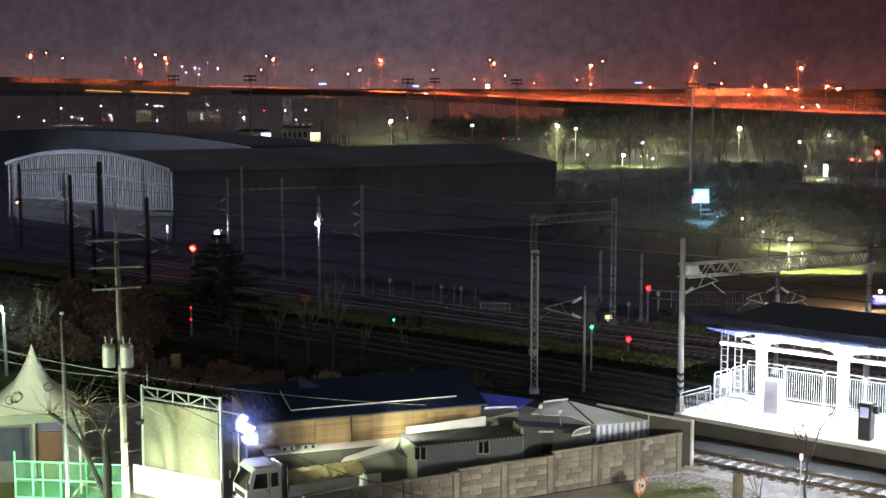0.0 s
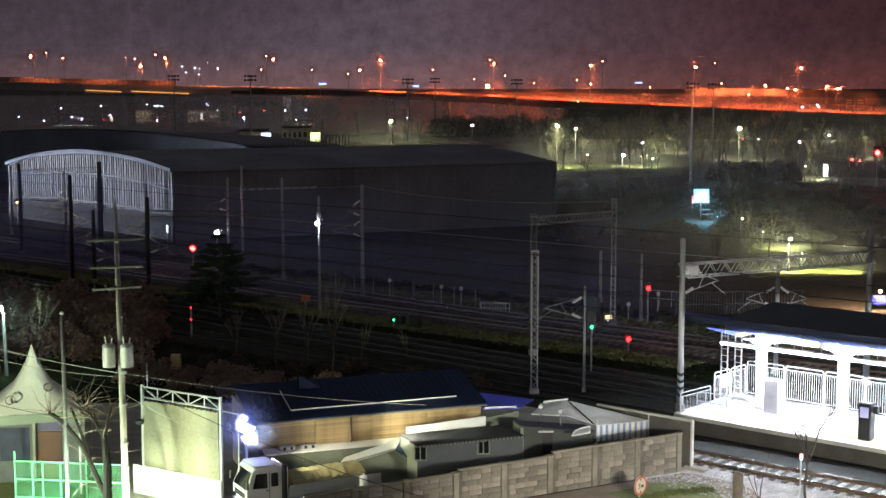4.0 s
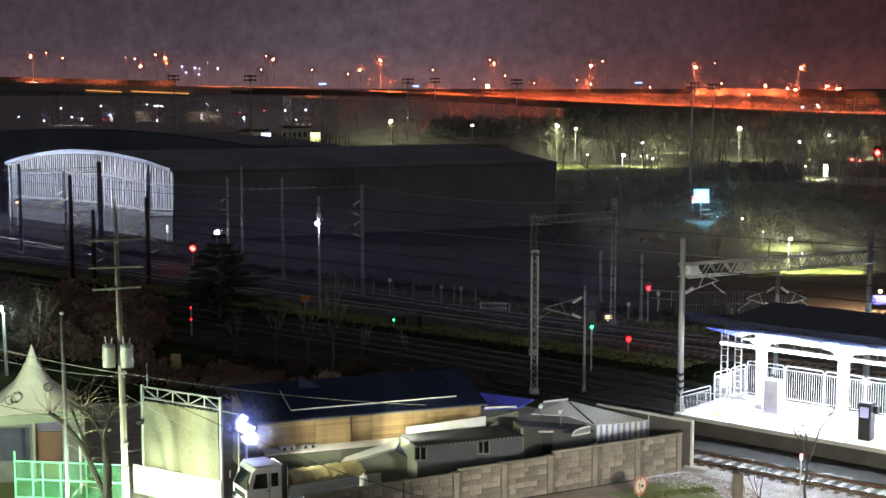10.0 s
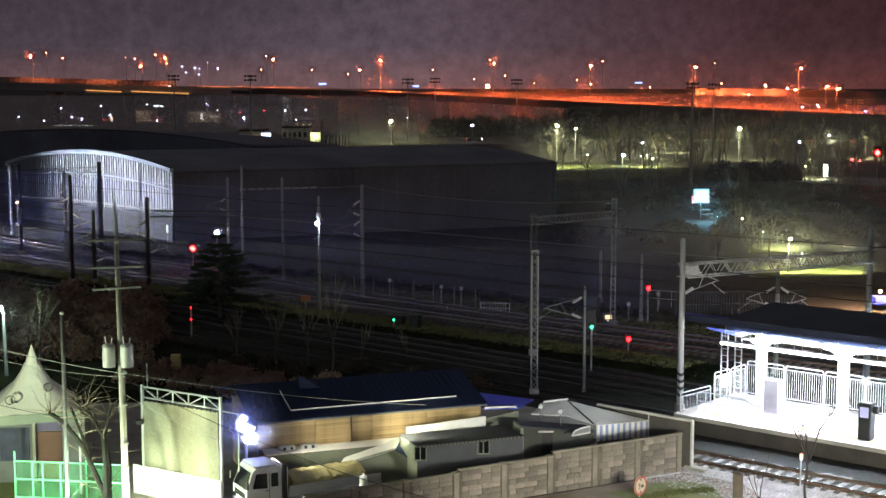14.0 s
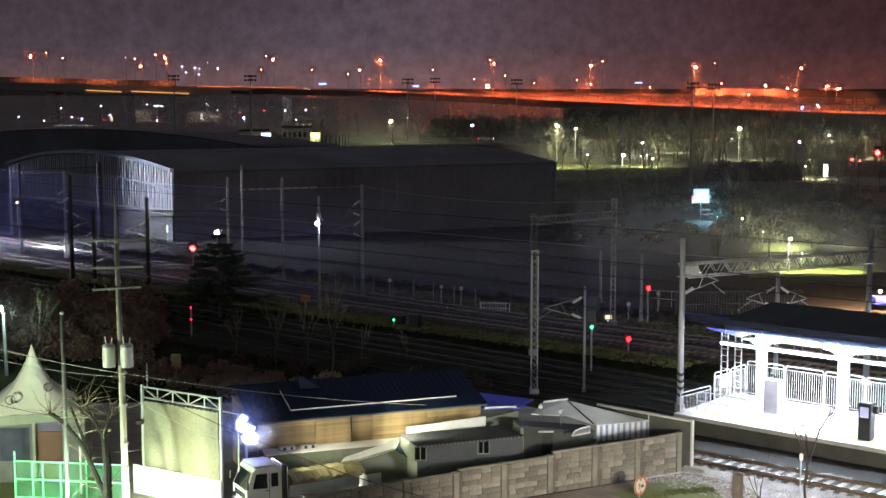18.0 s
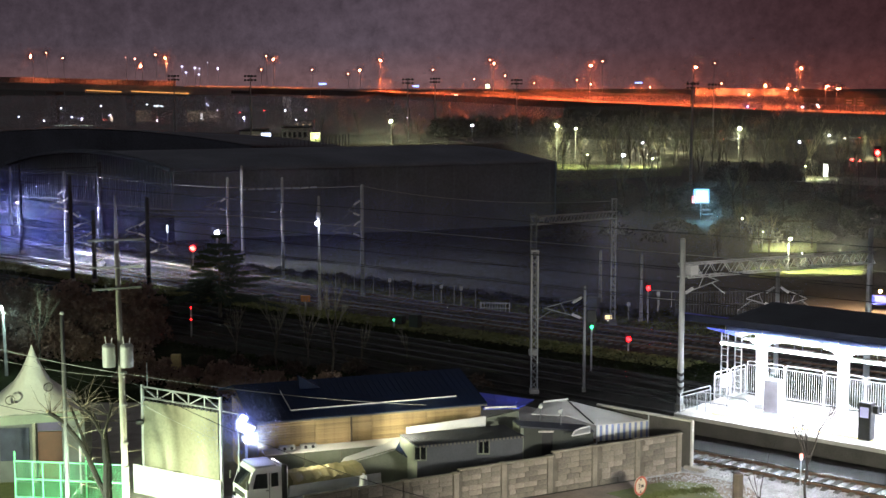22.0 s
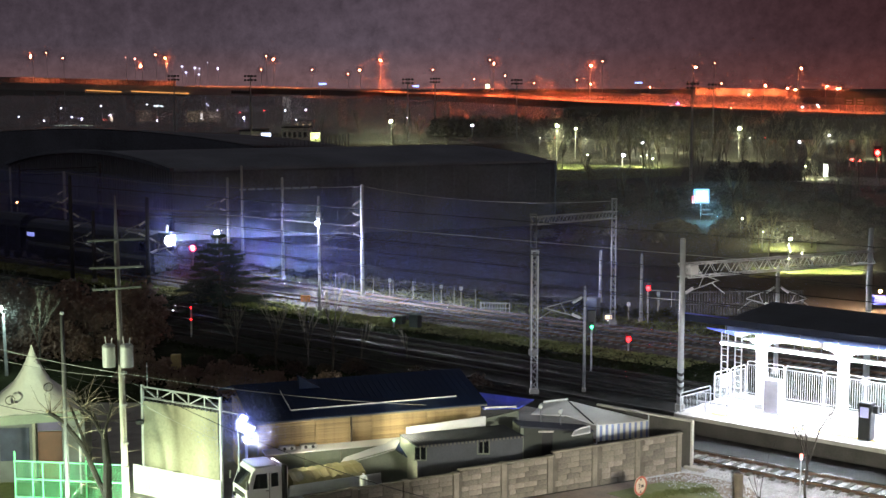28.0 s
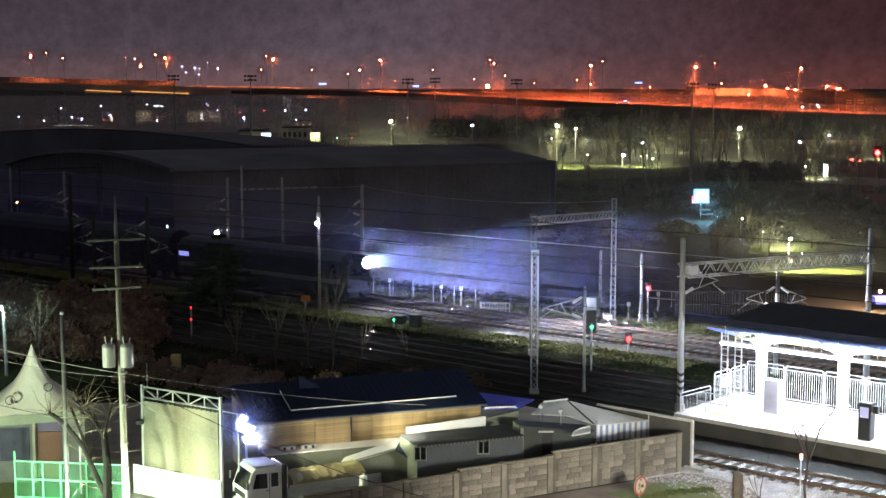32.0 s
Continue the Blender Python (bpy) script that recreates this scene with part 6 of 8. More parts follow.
# ---- trees ----
def bare_tree(seed, h, spread=0.55, levels=4, r0=0.09, fan=3):
    """Trunk and limbs of a leafless tree, tapering, in its own space."""
    rg = random.Random(seed)
    trunk, twigs = Shape(), Shape()

    def grow(p, d, l, r, k):
        mid = p + d * l * 0.5 + Vector((rg.uniform(-1, 1), rg.uniform(-1, 1), 0)) * l * 0.06
        q = p + d * l
        s = trunk if k < 2 else twigs
        n = 6 if k < 2 else 3
        s.rod(p, mid, r, r * 0.85, n, False)
        s.rod(mid, q, r * 0.85, r * 0.6, n, False)
        if k >= levels:
            return
        for i in range(fan if k else fan + 1):
            a = rg.uniform(0, 6.28)
            o = Vector((math.cos(a), math.sin(a), 0)) * spread * rg.uniform(0.6, 1.3)
            start = p.lerp(q, rg.uniform(0.55, 1.0))
            grow(start, (d + o + Vector((0, 0, 0.15))).normalized(), l * rg.uniform(0.55, 0.8), r * 0.55, k + 1)

    grow(Vector((0, 0, 0)), Vector((0, 0, 1)), h * 0.36, r0, 0)
    return trunk, twigs


def tree(p, seed, h, label, spread=0.55, levels=4, r0=0.09, fan=3, group="bare trees", twig=TWIG, bark=BARK):
    t = thing("bare_tree", p, label, "tree", group)
    a, b = bare_tree(seed, h, spread, levels, r0, fan)
    part("trunk", a, bark, t)
    part("crown", b, twig, t, "fine leafless twigs")
    return t


pt = thing("pruned_tree", (-13.94, 57, 0.0), "pruned leafless street tree with cut stubs", "tree")
tk = Shape()
rg = random.Random(8)
BOUGHS = (((0, 0, 0), (0.05, 0, 2.3), 0.22), ((0.05, 0, 2.3), (-0.05, 0, 3.6), 0.17), ((0, 0, 0.9), (-0.35, 0, 1.6), 0.15), ((-0.35, 0, 1.6), (-0.94, 0.1, 3.0), 0.13), ((-0.94, 0.1, 3.0), (-1.69, 0, 4.07), 0.11),
          ((-1.69, 0, 4.07), (-2.28, -0.1, 4.5), 0.10), ((-0.7, 0.1, 2.7), (-1.46, 0.3, 4.6), 0.07), ((-0.05, 0, 3.4), (-1.0, 0.2, 5.0), 0.07), ((-0.05, 0, 3.6), (0.3, 0.1, 4.8), 0.06), ((-0.5, 0.1, 4.2), (-1.3, -0.1, 5.1), 0.045), ((-0.1, 0, 3.5), (-0.6, 0.4, 4.4), 0.06))
for p, q, r in BOUGHS:
    tk.rod(p, q, r, r * 0.8, 8)
    for k in range(19 if q[2] > 4.3 else 5):
        s_ = Vector(p).lerp(Vector(q), 0.35 + 0.65 * rg.random())
        d_ = Vector((rg.uniform(-1, 1), rg.uniform(-0.7, 0.7), rg.uniform(-0.25, 1.0))).normalized()
        l_ = rg.uniform(0.4, 1.35)
        m_ = s_ + d_ * l_ * 0.6
        e_ = m_ + (d_ + Vector((rg.uniform(-0.7, 0.7), 0, rg.uniform(-0.5, 0.4)))).normalized() * l_ * 0.6
        part("twig", Shape().rod(s_, m_, 0.014, 0.011, 3, False).rod(m_, e_, 0.011, 0.006, 3, False), BARK if k % 3 else PALETWIG, pt)
part("trunk", tk, DARKBARK, pt, "dark trunk and boughs")
for (x_, y_, z_), r_ in (((-2.3, -0.12, 4.52), 0.085), ((-1.48, 0.3, 4.64), 0.055), ((0.22, -0.1, 3.75), 0.08), ((-1.02, 0.2, 5.04), 0.055)):
    part("cut_stub", Shape().rod((x_, y_, z_), (x_ - 0.03, y_ - 0.02, z_ + 0.06), r_, r_ * 0.92, 10), PALETWIG, pt, "pale sawn branch end")
SAPLING = mat("dark_sapling_bark", (0.035, 0.028, 0.026), 0.95, 0, 0.4, 3, 22, 0.3)
tree((15.1, 57, 0.0), 21, 7.0, "thin dark leafless sapling beside the gravel", 0.36, 3, 0.06, 3, twig=SAPLING, bark=SAPLING)
rm = thing("marker_light", (15.33, 59, 0.0), "small red and white marker light on a stake", "marker light")
part("stake", Shape().rod((0, 0, 0), (0, 0, 1.98), 0.03), GALV, rm)
part("red_lens", Shape().ball((0, -0.03, 2.13), 0.09), glow("marker_red", (1.0, 0.16, 0.10), 2.2), rm, "glowing red lens")
part("white_lens", Shape().ball((0, -0.03, 1.98), 0.07), glow("marker_white", (1.0, 0.8, 0.75), 2.0), rm, "glowing white lens")
tree((12.95, 56, 0.0), 25, 4.6, "thin dark leafless sapling beside the gravel", 0.6, 3, 0.035, 2, twig=SAPLING, bark=SAPLING)

pine = thing("pine_tree", (-17.0, 106.51, 0.0), "dark conifer with drooping layered branches", "tree")
rg = random.Random(5)
PH = 6.4
part("trunk", Shape().rod((0, 0, 0), (0, 0, PH), 0.16, 0.03, 8), BARK, pine)
nd = Shape()
for k in range(10):
    z = 1.5 + (PH - 1.6) * k / 9 + rg.uniform(-0.1, 0.1)
    reach = 4.2 * (1 - max(0.0, z - 2.0) / (PH - 1.8)) ** 1.05 + 0.25
    if k < 1:
        reach *= 0.85
    for j in range(8):
        a = 6.28 * j / 8 + k * 1.9 + rg.uniform(-0.3, 0.3)
        rr = reach * rg.uniform(0.65, 1.15)
        d_ = Vector((math.cos(a), math.sin(a), 0))
        p, q = Vector((0, 0, z)), d_ * rr + Vector((0, 0, z + rg.uniform(-0.02, 0.30) * rr - 0.055 * rr * rr))
        part("limb", Shape().rod(p, q, 0.035, 0.012, 4, False), BARK, pine)
        for c in range(int(20 + rr * 58)):
            u = rg.uniform(0.15, 1.0) ** 0.8
            side = d_.cross(Vector((0, 0, 1))) * rg.uniform(-0.28, 0.28) * (1.2 - u) * rr * 0.6
            b_ = p.lerp(q, u) + side + Vector((0, 0, rg.uniform(-0.09, 0.05)))
            t_ = (d_ * rg.uniform(0.2, 1) + Vector((rg.uniform(-0.8, 0.8), rg.uniform(-0.8, 0.8), rg.uniform(-0.45, 0.12)))).normalized() * rg.uniform(0.16, 0.36)
            s_ = t_.cross(Vector((0, 0, 1))).normalized() * 0.06
            nd.add([b_ - s_, b_ + s_, b_ + t_ + s_ * 0.3, b_ + t_ - s_ * 0.3, b_ + t_ * 0.5 + Vector((0, 0, 0.05))], [(0, 1, 4), (1, 2, 4), (2, 3, 4), (3, 0, 4), (0, 3, 2, 1)])
part("needles", nd, NEEDLE, pine, "dark green needle clumps")

# ---- small things near the gravel and on the platform ----
bo = thing("wooden_bollard", (12.7, 59.2, 0.0), "dark weathered wooden post", "bollard")
part("post", Shape().rod((0, 0, 0), (0, 0, 1.25), 0.23, 0.22, 12), WOOD, bo)
part("top", Shape().rod((0, 0, 1.25), (0, 0, 1.29), 0.2, 0.14, 12), WOOD, bo)
rs = thing("height_limit_sign", (8.56, 59.6, 0.0), "round height-limit sign with a red rim", "road sign", turn=44)
sz_ = 0.61
part("post", Shape().rod((0, 0.05, 0), (0, 0.05, sz_), 0.035), GALV, rs)
part("plate", Shape().rod((0, 0.0, sz_), (0, 0.03, sz_), 0.42, n=28), mat("aged_sign_face", (0.42, 0.36, 0.27), 0.6, 0, 0.4, 2, 12, 0.1), rs, "yellowed sign face")
rim = Shape()
for k in range(28):
    a0_, a1_ = 6.28319 * k / 28, 6.28319 * (k + 1) / 28
    rim.add([(r_ * math.cos(a_), -0.012 - 0.0 * r_, sz_ + r_ * math.sin(a_)) for a_ in (a0_, a1_) for r_ in (0.34, 0.43)], [(0, 1, 3, 2)])
part("rim", rim, RED, rs, "red rim")
for k in (1, -1):
    part("arrow", Shape().add([(-0.08, -0.014, sz_ + k * 0.31), (0.08, -0.014, sz_ + k * 0.31), (0, -0.014, sz_ + k * 0.2)], [(0, 1, 2)]), BLACK, rs)
fc = bpy.data.curves.new("numeral", "FONT")
fc.body, fc.size, fc.extrude, fc.align_x = "3", 0.34, 0.004, "CENTER"
fc.materials.append(BLACK)
nu = new("numeral", fc)
nu.parent = rs
nu.matrix_basis = pose(-0.1, -0.016, sz_ - 0.12, 90, 0, 0)
part("mark", Shape().box((0.12, -0.014, sz_ - 0.03), (0.16, 0.006, 0.13)), BLACK, rs)

vm = thing("ticket_machine", plat(9.5, 1.3, 1.1), "dark free-standing ticket machine with a small screen", "ticket machine", turn=TURN)
part("body", Shape().box((0, 0, 0.9), (0.62, 0.6, 1.8), None, 0.04), BLACK, vm)
part("screen", Shape().box((0.0, -0.305, 1.35), (0.42, 0.02, 0.5), None, 0.005), glow("violet_screen", (0.3, 0.28, 0.8), 0.6), vm, "violet screen")
part("side_box", Shape().box((0.45, 0.05, 1.5), (0.25, 0.3, 0.35), None, 0.02), BLACK, vm)
cb = thing("platform_cabinet", plat(3.6, 3.3, 1.1), "white metal equipment cabinet on the platform", "cabinet", turn=TURN)
part("body", Shape().box((0, 0, 0.9), (0.8, 0.5, 1.75), None, 0.03), mat("lilac_grey_cabinet", (0.44, 0.42, 0.50), 0.5), cb)
part("plinth", Shape().box((0, 0, 0.04), (0.95, 0.55, 0.08), None, 0.01), GREYSTEEL, cb)
nb_ = thing("notice_board", plat(0.38, 4.4, 2.05), "white notice plate on the platform fence", "notice board", turn=TURN + 90)
part("plate", Shape().box((0, 0.06, 0.1), (1.1, 0.03, 0.5), None, 0.01), WHITEPAINT, nb_)
part("frame", Shape().box((0, 0.045, 0.1), (1.16, 0.02, 0.56), None, 0.01), GREYSTEEL, nb_)
rail2 = thing("handrail", plat(0.9, 1.2, 1.1), "bent tubular handrail at the platform end", "handrail", turn=TURN)
part("rail", Shape().line([(-0.6, 0.2, 0), (-0.6, 0.2, 0.9), (0, 0.0, 1.05), (2.2, 0.1, 1.0), (2.5, 0.1, 0.8), (2.6, 0.1, 0)], 0.03, 6), GREYSTEEL, rail2)
part("rail", Shape().line([(-0.6, 0.2, 0.5), (0, 0.0, 0.55), (2.5, 0.1, 0.5)], 0.025, 6), GREYSTEEL, rail2)
part("baluster", Shape().rod((0, 0, 0), (0, 0, 1.03), 0.025), GREYSTEEL, rail2)
part("baluster", Shape().rod((1.2, 0.05, 0), (1.2, 0.05, 1.0), 0.025), GREYSTEEL, rail2)
for s, o in ((-2.1, 6.9), (-1.4, 7.2)):
    sp = thing("stair_ladder", plat(s, o + 1.6, 0), "white steel ladder frame behind the platform", "ladder", "ladders", turn=TURN)
    part("stile", Shape().rod((-0.2, 0, 0), (-0.2, 0, 4.1), 0.04), WHITEPAINT, sp)
    part("stile", Shape().rod((0.2, 0, 0), (0.2, 0, 4.1), 0.04), WHITEPAINT, sp)
    for k in range(10):
        part("rung", Shape().rod((-0.2, 0, 0.4 + 0.37 * k), (0.2, 0, 0.4 + 0.37 * k), 0.022), WHITEPAINT, sp)

# ---- lamps of the elevated road and the town ----


def street_lamp(p, top, material, label, group, r=0.5, reach=1.0, pole_r=0.09, rise=0.5):
    """p: foot; top: the lamp's place."""
    p, top = Vector(p), Vector(top)
    t = thing("street_lamp", p, label, "street lamp", group)
    k = top - p
    side = Vector((-reach if k.x >= 0 else reach, 0, 0))
    part("pole", Shape().rod((0, 0, 0), (k.x, 0, k.z - rise), pole_r * 1.3, pole_r, 6), GALV, t)
    part("arm", Shape().rod((k.x, 0, k.z - rise), (k.x - side.x * 0.15, k.y, k.z + 0.1), pole_r * 0.7, pole_r * 0.6, 5), GALV, t)
    part("lamp_head", Shape().ball((k.x, k.y, k.z), r, 8, 0.8), material, t, "glowing lamp head")
    return t


for q in ((-167.25, 578, 28.24), (-135.84, 640, 24.81), (-110.98, 569, 27.41), (-66.83, 560, 26.6), (-38.5, 660, 23.46), (-23.59, 536, 26.02), (17.92, 502, 24.33), (49.47, 476, 23.25), (81.4, 459, 22.7), (112.95, 449, 22.25)):
    street_lamp((q[0], q[1] + 3, 8.0), q, SODIUM, "orange sodium street lamp on the elevated road", "elevated road lamps", 0.29)
for q in ((58.07, 560, 17.12), (115.15, 628, 11.3), (137.25, 638, 12.21), (140.3, 520, 16.36), (144.26, 520, 15.33), (126.84, 560, 16.45), (135.77, 560, 15.35), (138.9, 560, 14.91)):
    street_lamp((q[0], q[1] + 1, 6.0), q, SODIUM, "orange sodium street lamp by the slip road", "slip road lamps", 0.27)


def far_lamps(points, material, label, r):
    for q in points:
        street_lamp((q[0], q[1] + 2, 0), q, material, label, "distant street lamps", r, 0.8, 0.1)


far_lamps(((-250.72, 900, 36.42), (-240.13, 900, 32.88), (-191.65, 950, 35.95), (-111.66, 900, 33.94), (-127.78, 1000, 26.28), (-91.67, 1000, 26.28), (-60.02, 900, 22.97), (-7.14, 1000, 26.28), (19.66, 900, 19.77), (31.26, 950, 32.59), (43.67, 1000, 22.34)), SODIUM_FAR, "distant orange street lamp", 0.36)
far_lamps(((57.56, 900, 17.29), (84.72, 900, 19.06), (106.61, 950, 31.47), (130.91, 900, 14.45), (181.23, 950, 30.35), (176.27, 900, 16.93), (208.19, 900, 13.38), (223.52, 800, 14.21), (-245.07, 1100, 36.62), (-238.12, 1100, 35.76), (227.88, 800, 7.57), (211.77, 800, 3.77)), SODIUM_FAR, "distant orange street lamp", 0.36)
far_lamps(((-274.93, 1500, 33.96), (-270.3, 1500, 28.05), (-261.27, 1500, 32.78), (-255.94, 1500, 31.59), (-248.06, 1500, 38.68), (-257.25, 1500, 25.69), (-236.89, 1500, 31.59), (184.71, 700, 6.38), (177.22, 700, 5.55)), WHITE_FAR, "distant white street lamp", 0.34)
far_lamps(((-191.48, 640, 2.3), (-171.62, 610, 1.34), (-183.0, 680, 5.37), (-162.04, 620, 2.55), (-157.85, 620, 2.05), (-150.14, 640, 3.32), (-168.56, 700, 6.38), (-145.97, 700, 6.93), (-120.98, 600, 1.85), (-103.38, 620, 8.44), (-95.32, 600, 5.9), (-109.94, 600, 4.0)), WHITE_FAR, "white street lamp beyond the sheds", 0.29)
far_lamps(((-72.93, 520, 4.63), (-62.21, 560, 6.71), (-54.18, 560, 6.93), (-53.88, 520, 4.01), (8.91, 430, 4.89), (15.33, 520, 5.25), (-13.26, 520, 5.04), (38.25, 300, 2.52), (53.55, 380, 1.73), (114.46, 420, 2.19), (105.8, 420, 0.18)), WHITE_FAR, "small white street lamp on a pole", 0.32)
far_lamps(((-70.69, 560, 6.7), (-86.0, 600, 5.2), (88.4, 300, 1.32), (86.84, 300, 1.56)), glow("small_red_lamp", (1, 0.06, 0.05), 12), "small red lamp on a pole", 0.36)
# park lamps with greenish light over the grass and bare trees
for q, r in (((-14.52, 396, 7.03), 0.5), ((24.16, 300, 8.74), 0.36), ((30.92, 330, 7.15), 0.26), ((69.09, 330, 7.15), 0.42), ((32.67, 132, 3.33), 0.16), ((35.71, 168, 1.78), 0.12), ((-33.97, 380, 3.24), 0.3)):
    street_lamp((q[0], q[1] + 0.6, 0), q, GREENISH, "park lamp with greenish light", "park lamps", r, 0.6, 0.05)
for q, r in (((29.28, 286, 1.53), 0.16), ((41.56, 280, 1.09), 0.16), ((34.8, 136, -0.31), 0.05), ((34.2, 150, 0.3), 0.07), ((67.24, 262, 0.6), 0.15)):
    street_lamp((q[0], q[1] + 0.4, 0), (q[0], q[1], q[2] + 1.8), GREENISH, "low path lamp in the grass", "path lamps", r, 0.3, 0.04, 0.2)
street_lamp((-26.9, 85.6, 0), (-26.98, 85, 4.33), glow("pale_green_lamp", (0.75, 1.0, 0.8), 260), "pale green street lamp at the yard's edge", "yard lamps", 0.16)

# ---- lit signs ----


def lit_sign(p, w, h, material, label, posts=2):
    s = thing("lit_sign", (p[0], p[1], 0), label, "sign", "lit signs")
    part("face", Shape().box((0, -0.12, p[2]), (w, 0.06, h), None, 0.02), material, s, "glowing sign face")
    part("case", Shape().box((0, 0, p[2]), (w + 0.15, 0.18, h + 0.15), None, 0.02), GREYSTEEL, s)
    for k in range(posts):
        part("post", Shape().rod(((k - (posts - 1) / 2) * w * 0.6, 0.1, 0), ((k - (posts - 1) / 2) * w * 0.6, 0.1, p[2]), 0.06), GALV, s)
    return s


# the face's cyan border stands in for a halo round the white panel
bs = lit_sign((33.9, 185, 3.12), 1.95, 1.75, glow("cyan_halo_edge", (0.08, 0.50, 1.0), 3), "bright cyan-white lit billboard on a steel frame", 1)
part("panel", Shape().box((0.05, -0.17, 3.12), (1.45, 0.05, 1.3)), SIGNWHITE, bs, "white glowing panel")
part("red_strip", Shape().box((-1.05, -0.14, 2.67), (0.35, 0.05, 0.9)), SIGNRED, bs, "red glowing strip")
part("stair", Shape().box((0.5, 0.0, 1.3), (1.4, 0.8, 0.12), turned(15)).box((1.0, 0.0, 0.7), (1.6, 0.8, 0.12), turned(15)), GALV, bs)
lit_sign((-48.71, 390, 3.16), 2.7, 1.7, glow("white_blue_sign", (0.6, 0.7, 1), 2.5), "blue-white lit sign on two posts", 2)
lit_sign((-34.72, 385, 3.05), 2.6, 2.4, glow("green_yellow_sign", (0.75, 0.9, 0.2), 0.7), "yellow-green lit box sign", 2)
lit_sign((-46.12, 545, 17.14), 2.8, 0.7, SIGNBLUE, "blue lit sign by the elevated road", 2)
lit_sign((-10.3, 540, 16.3), 2.4, 0.7, SIGNBLUE, "blue lit sign by the elevated road", 2)
lit_sign((87.97, 640, 17.5), 3.2, 0.7, SIGNBLUE, "blue lit sign by the elevated road", 2)
lit_sign((17.11, 545, 16.28), 1.5, 1.5, glow("pale_sign", (0.8, 1, 0.6), 5), "pale round lit sign", 1)
lit_sign((70.98, 262, 1.65), 0.7, 2.1, glow("white_column_sign", (0.9, 1, 0.95), 8), "tall narrow white lit sign", 1)
lit_sign((-128.13, 640, 7.12), 4.2, 0.9, glow("roof_letters", (0.8, 0.9, 1), 3), "white lit roof sign in bars", 2)
gs = thing("gantry_sign", (136.2, 470, 0), "road sign gantry with two green boards", "sign")
part("post", Shape().rod((0, 0, 0), (0, 0, 12), 0.2), GALV, gs)
for k in (-1.9, 1.9):
    part("board", Shape().box((k, -0.2, 11.5), (3.0, 0.1, 2.4), None, 0.05), mat("green_board", (0.22, 0.26, 0.14), 0.5), gs)
    for j in (-0.5, 0.4):
        part("bar", Shape().box((k, -0.27, 11.5 + j), (2.0, 0.03, 0.35)), WHITEPAINT, gs)

# ---- floodlight towers, unlit ----


def flood_tower(p, top, label, w=1.0):
    t = thing("floodlight_tower", p, label, "light tower", "floodlight towers")
    part("mast", Shape().rod((0, 0, 0), (0, 0, top), 0.28, 0.14, 8), GALV, t)
    for j in (0, 1):
        part("crossbar", Shape().box((0, 0, top - 0.4 - 1.1 * j * w), (3.6 * w, 0.12, 0.12)), GALV, t)
        for k in range(4):
            part("lamp_head", Shape().box((w * (-1.4 + k * 0.93), -0.2, top - 0.3 - 1.1 * j * w), (0.6 * w, 0.4, 0.5 * w), Matrix.Rotation(radians(20), 3, "X"), 0.05), BLACK, t)
    return t


for p, top in (((-81.82, 432.45, 0.0), 20.05), ((-53.9, 398.14, 0.0), 19.88), ((-10.7, 432.45, 0.0), 19.02), ((-2.67, 478.19, 0.0), 19.32), ((22.44, 432.45, 0.0), 18.85), ((41.14, 234.3, 0.0), 18.0), ((75.18, 394.66, 0.0), 17.53)):
    flood_tower(p, top, "tall unlit floodlight tower", 0.6 if p[1] < 300 else 1.0)

# ---- buildings below the elevated road ----


def low_building(p, w, d, h, n, label, lit=0.0, wall=WHITECLAD):
    b = thing("low_building", p, label, "building", "distant buildings")
    part("wall", Shape().box((0, d / 2, h / 2), (w, d, h), None, 0.05), wall, b)
    part("roof", Shape().box((0, d / 2, h + 0.2), (w + 0.8, d + 0.8, 0.4), None, 0.05), DARKROOF, b)
    for i in range(n):
        x = -w / 2 + w * (i + 0.5) / n
        win = part("window", Shape().box((x, -0.05, h * 0.55), (w / n * 0.6, 0.1, h * 0.35)), WINDOWWARM if rng.random() < lit else DARKGLASS, b)
        part("sill", Shape().box((x, -0.12, h * 0.35), (w / n * 0.66, 0.2, 0.12)), PALE, win)
    return b


for x0, x1, yb, yt, D, lit in ((500, 545, 240, 226, 420, 0.2), (425, 466, 247, 232, 400, 0.5), (523, 552, 223, 214, 520, 0.6), (1340, 1385, 200, 184, 760, 0.6)):
    xw = (x1 - x0) / 2500 * D
    low_building(((x0 + x1 - 1568) / 5000 * D, D, 0), xw, 12, max(3.0, 18 - (yt - 145) / 2500 * D), 5, "pale low building with lit windows", lit)

TANWALL = mat("tan_rendered_wall", (0.34, 0.27, 0.22), 0.9, 0, 0.3, 0.2, 2.0, 0.1)
low_building((-136.6, 640, 0), 10.2, 12, 5.2, 0, "plain tan-walled building under the elevated road", 0.0, TANWALL)
lb_ = low_building((-108.0, 640, 0), 15.4, 12, 4.9, 0, "plain tan-walled building with a lit doorway", 0.0, TANWALL)
part("doorway", Shape().box((-0.9, -0.06, 2.5), (1.3, 0.1, 3.0)), glow("lit_doorway", (0.95, 0.92, 1.0), 1.6), lb_, "bright lit doorway")
part("shop_window", Shape().box((4.6, -0.05, 2.6), (3.6, 0.08, 1.5)), glow("dim_shop_window", (1.0, 0.75, 0.6), 0.28), lb_, "dimly lit window band")
st_ = thing("outdoor_stair", (-122.5, 600, 0), "pale steel stair rising to a landing", "stair")
part("flight", Shape().slab([(0, 0, 0.9), (6.6, 0, 4.6), (6.6, 1.4, 4.6), (0, 1.4, 0.9)], 0.35), PALE, st_)
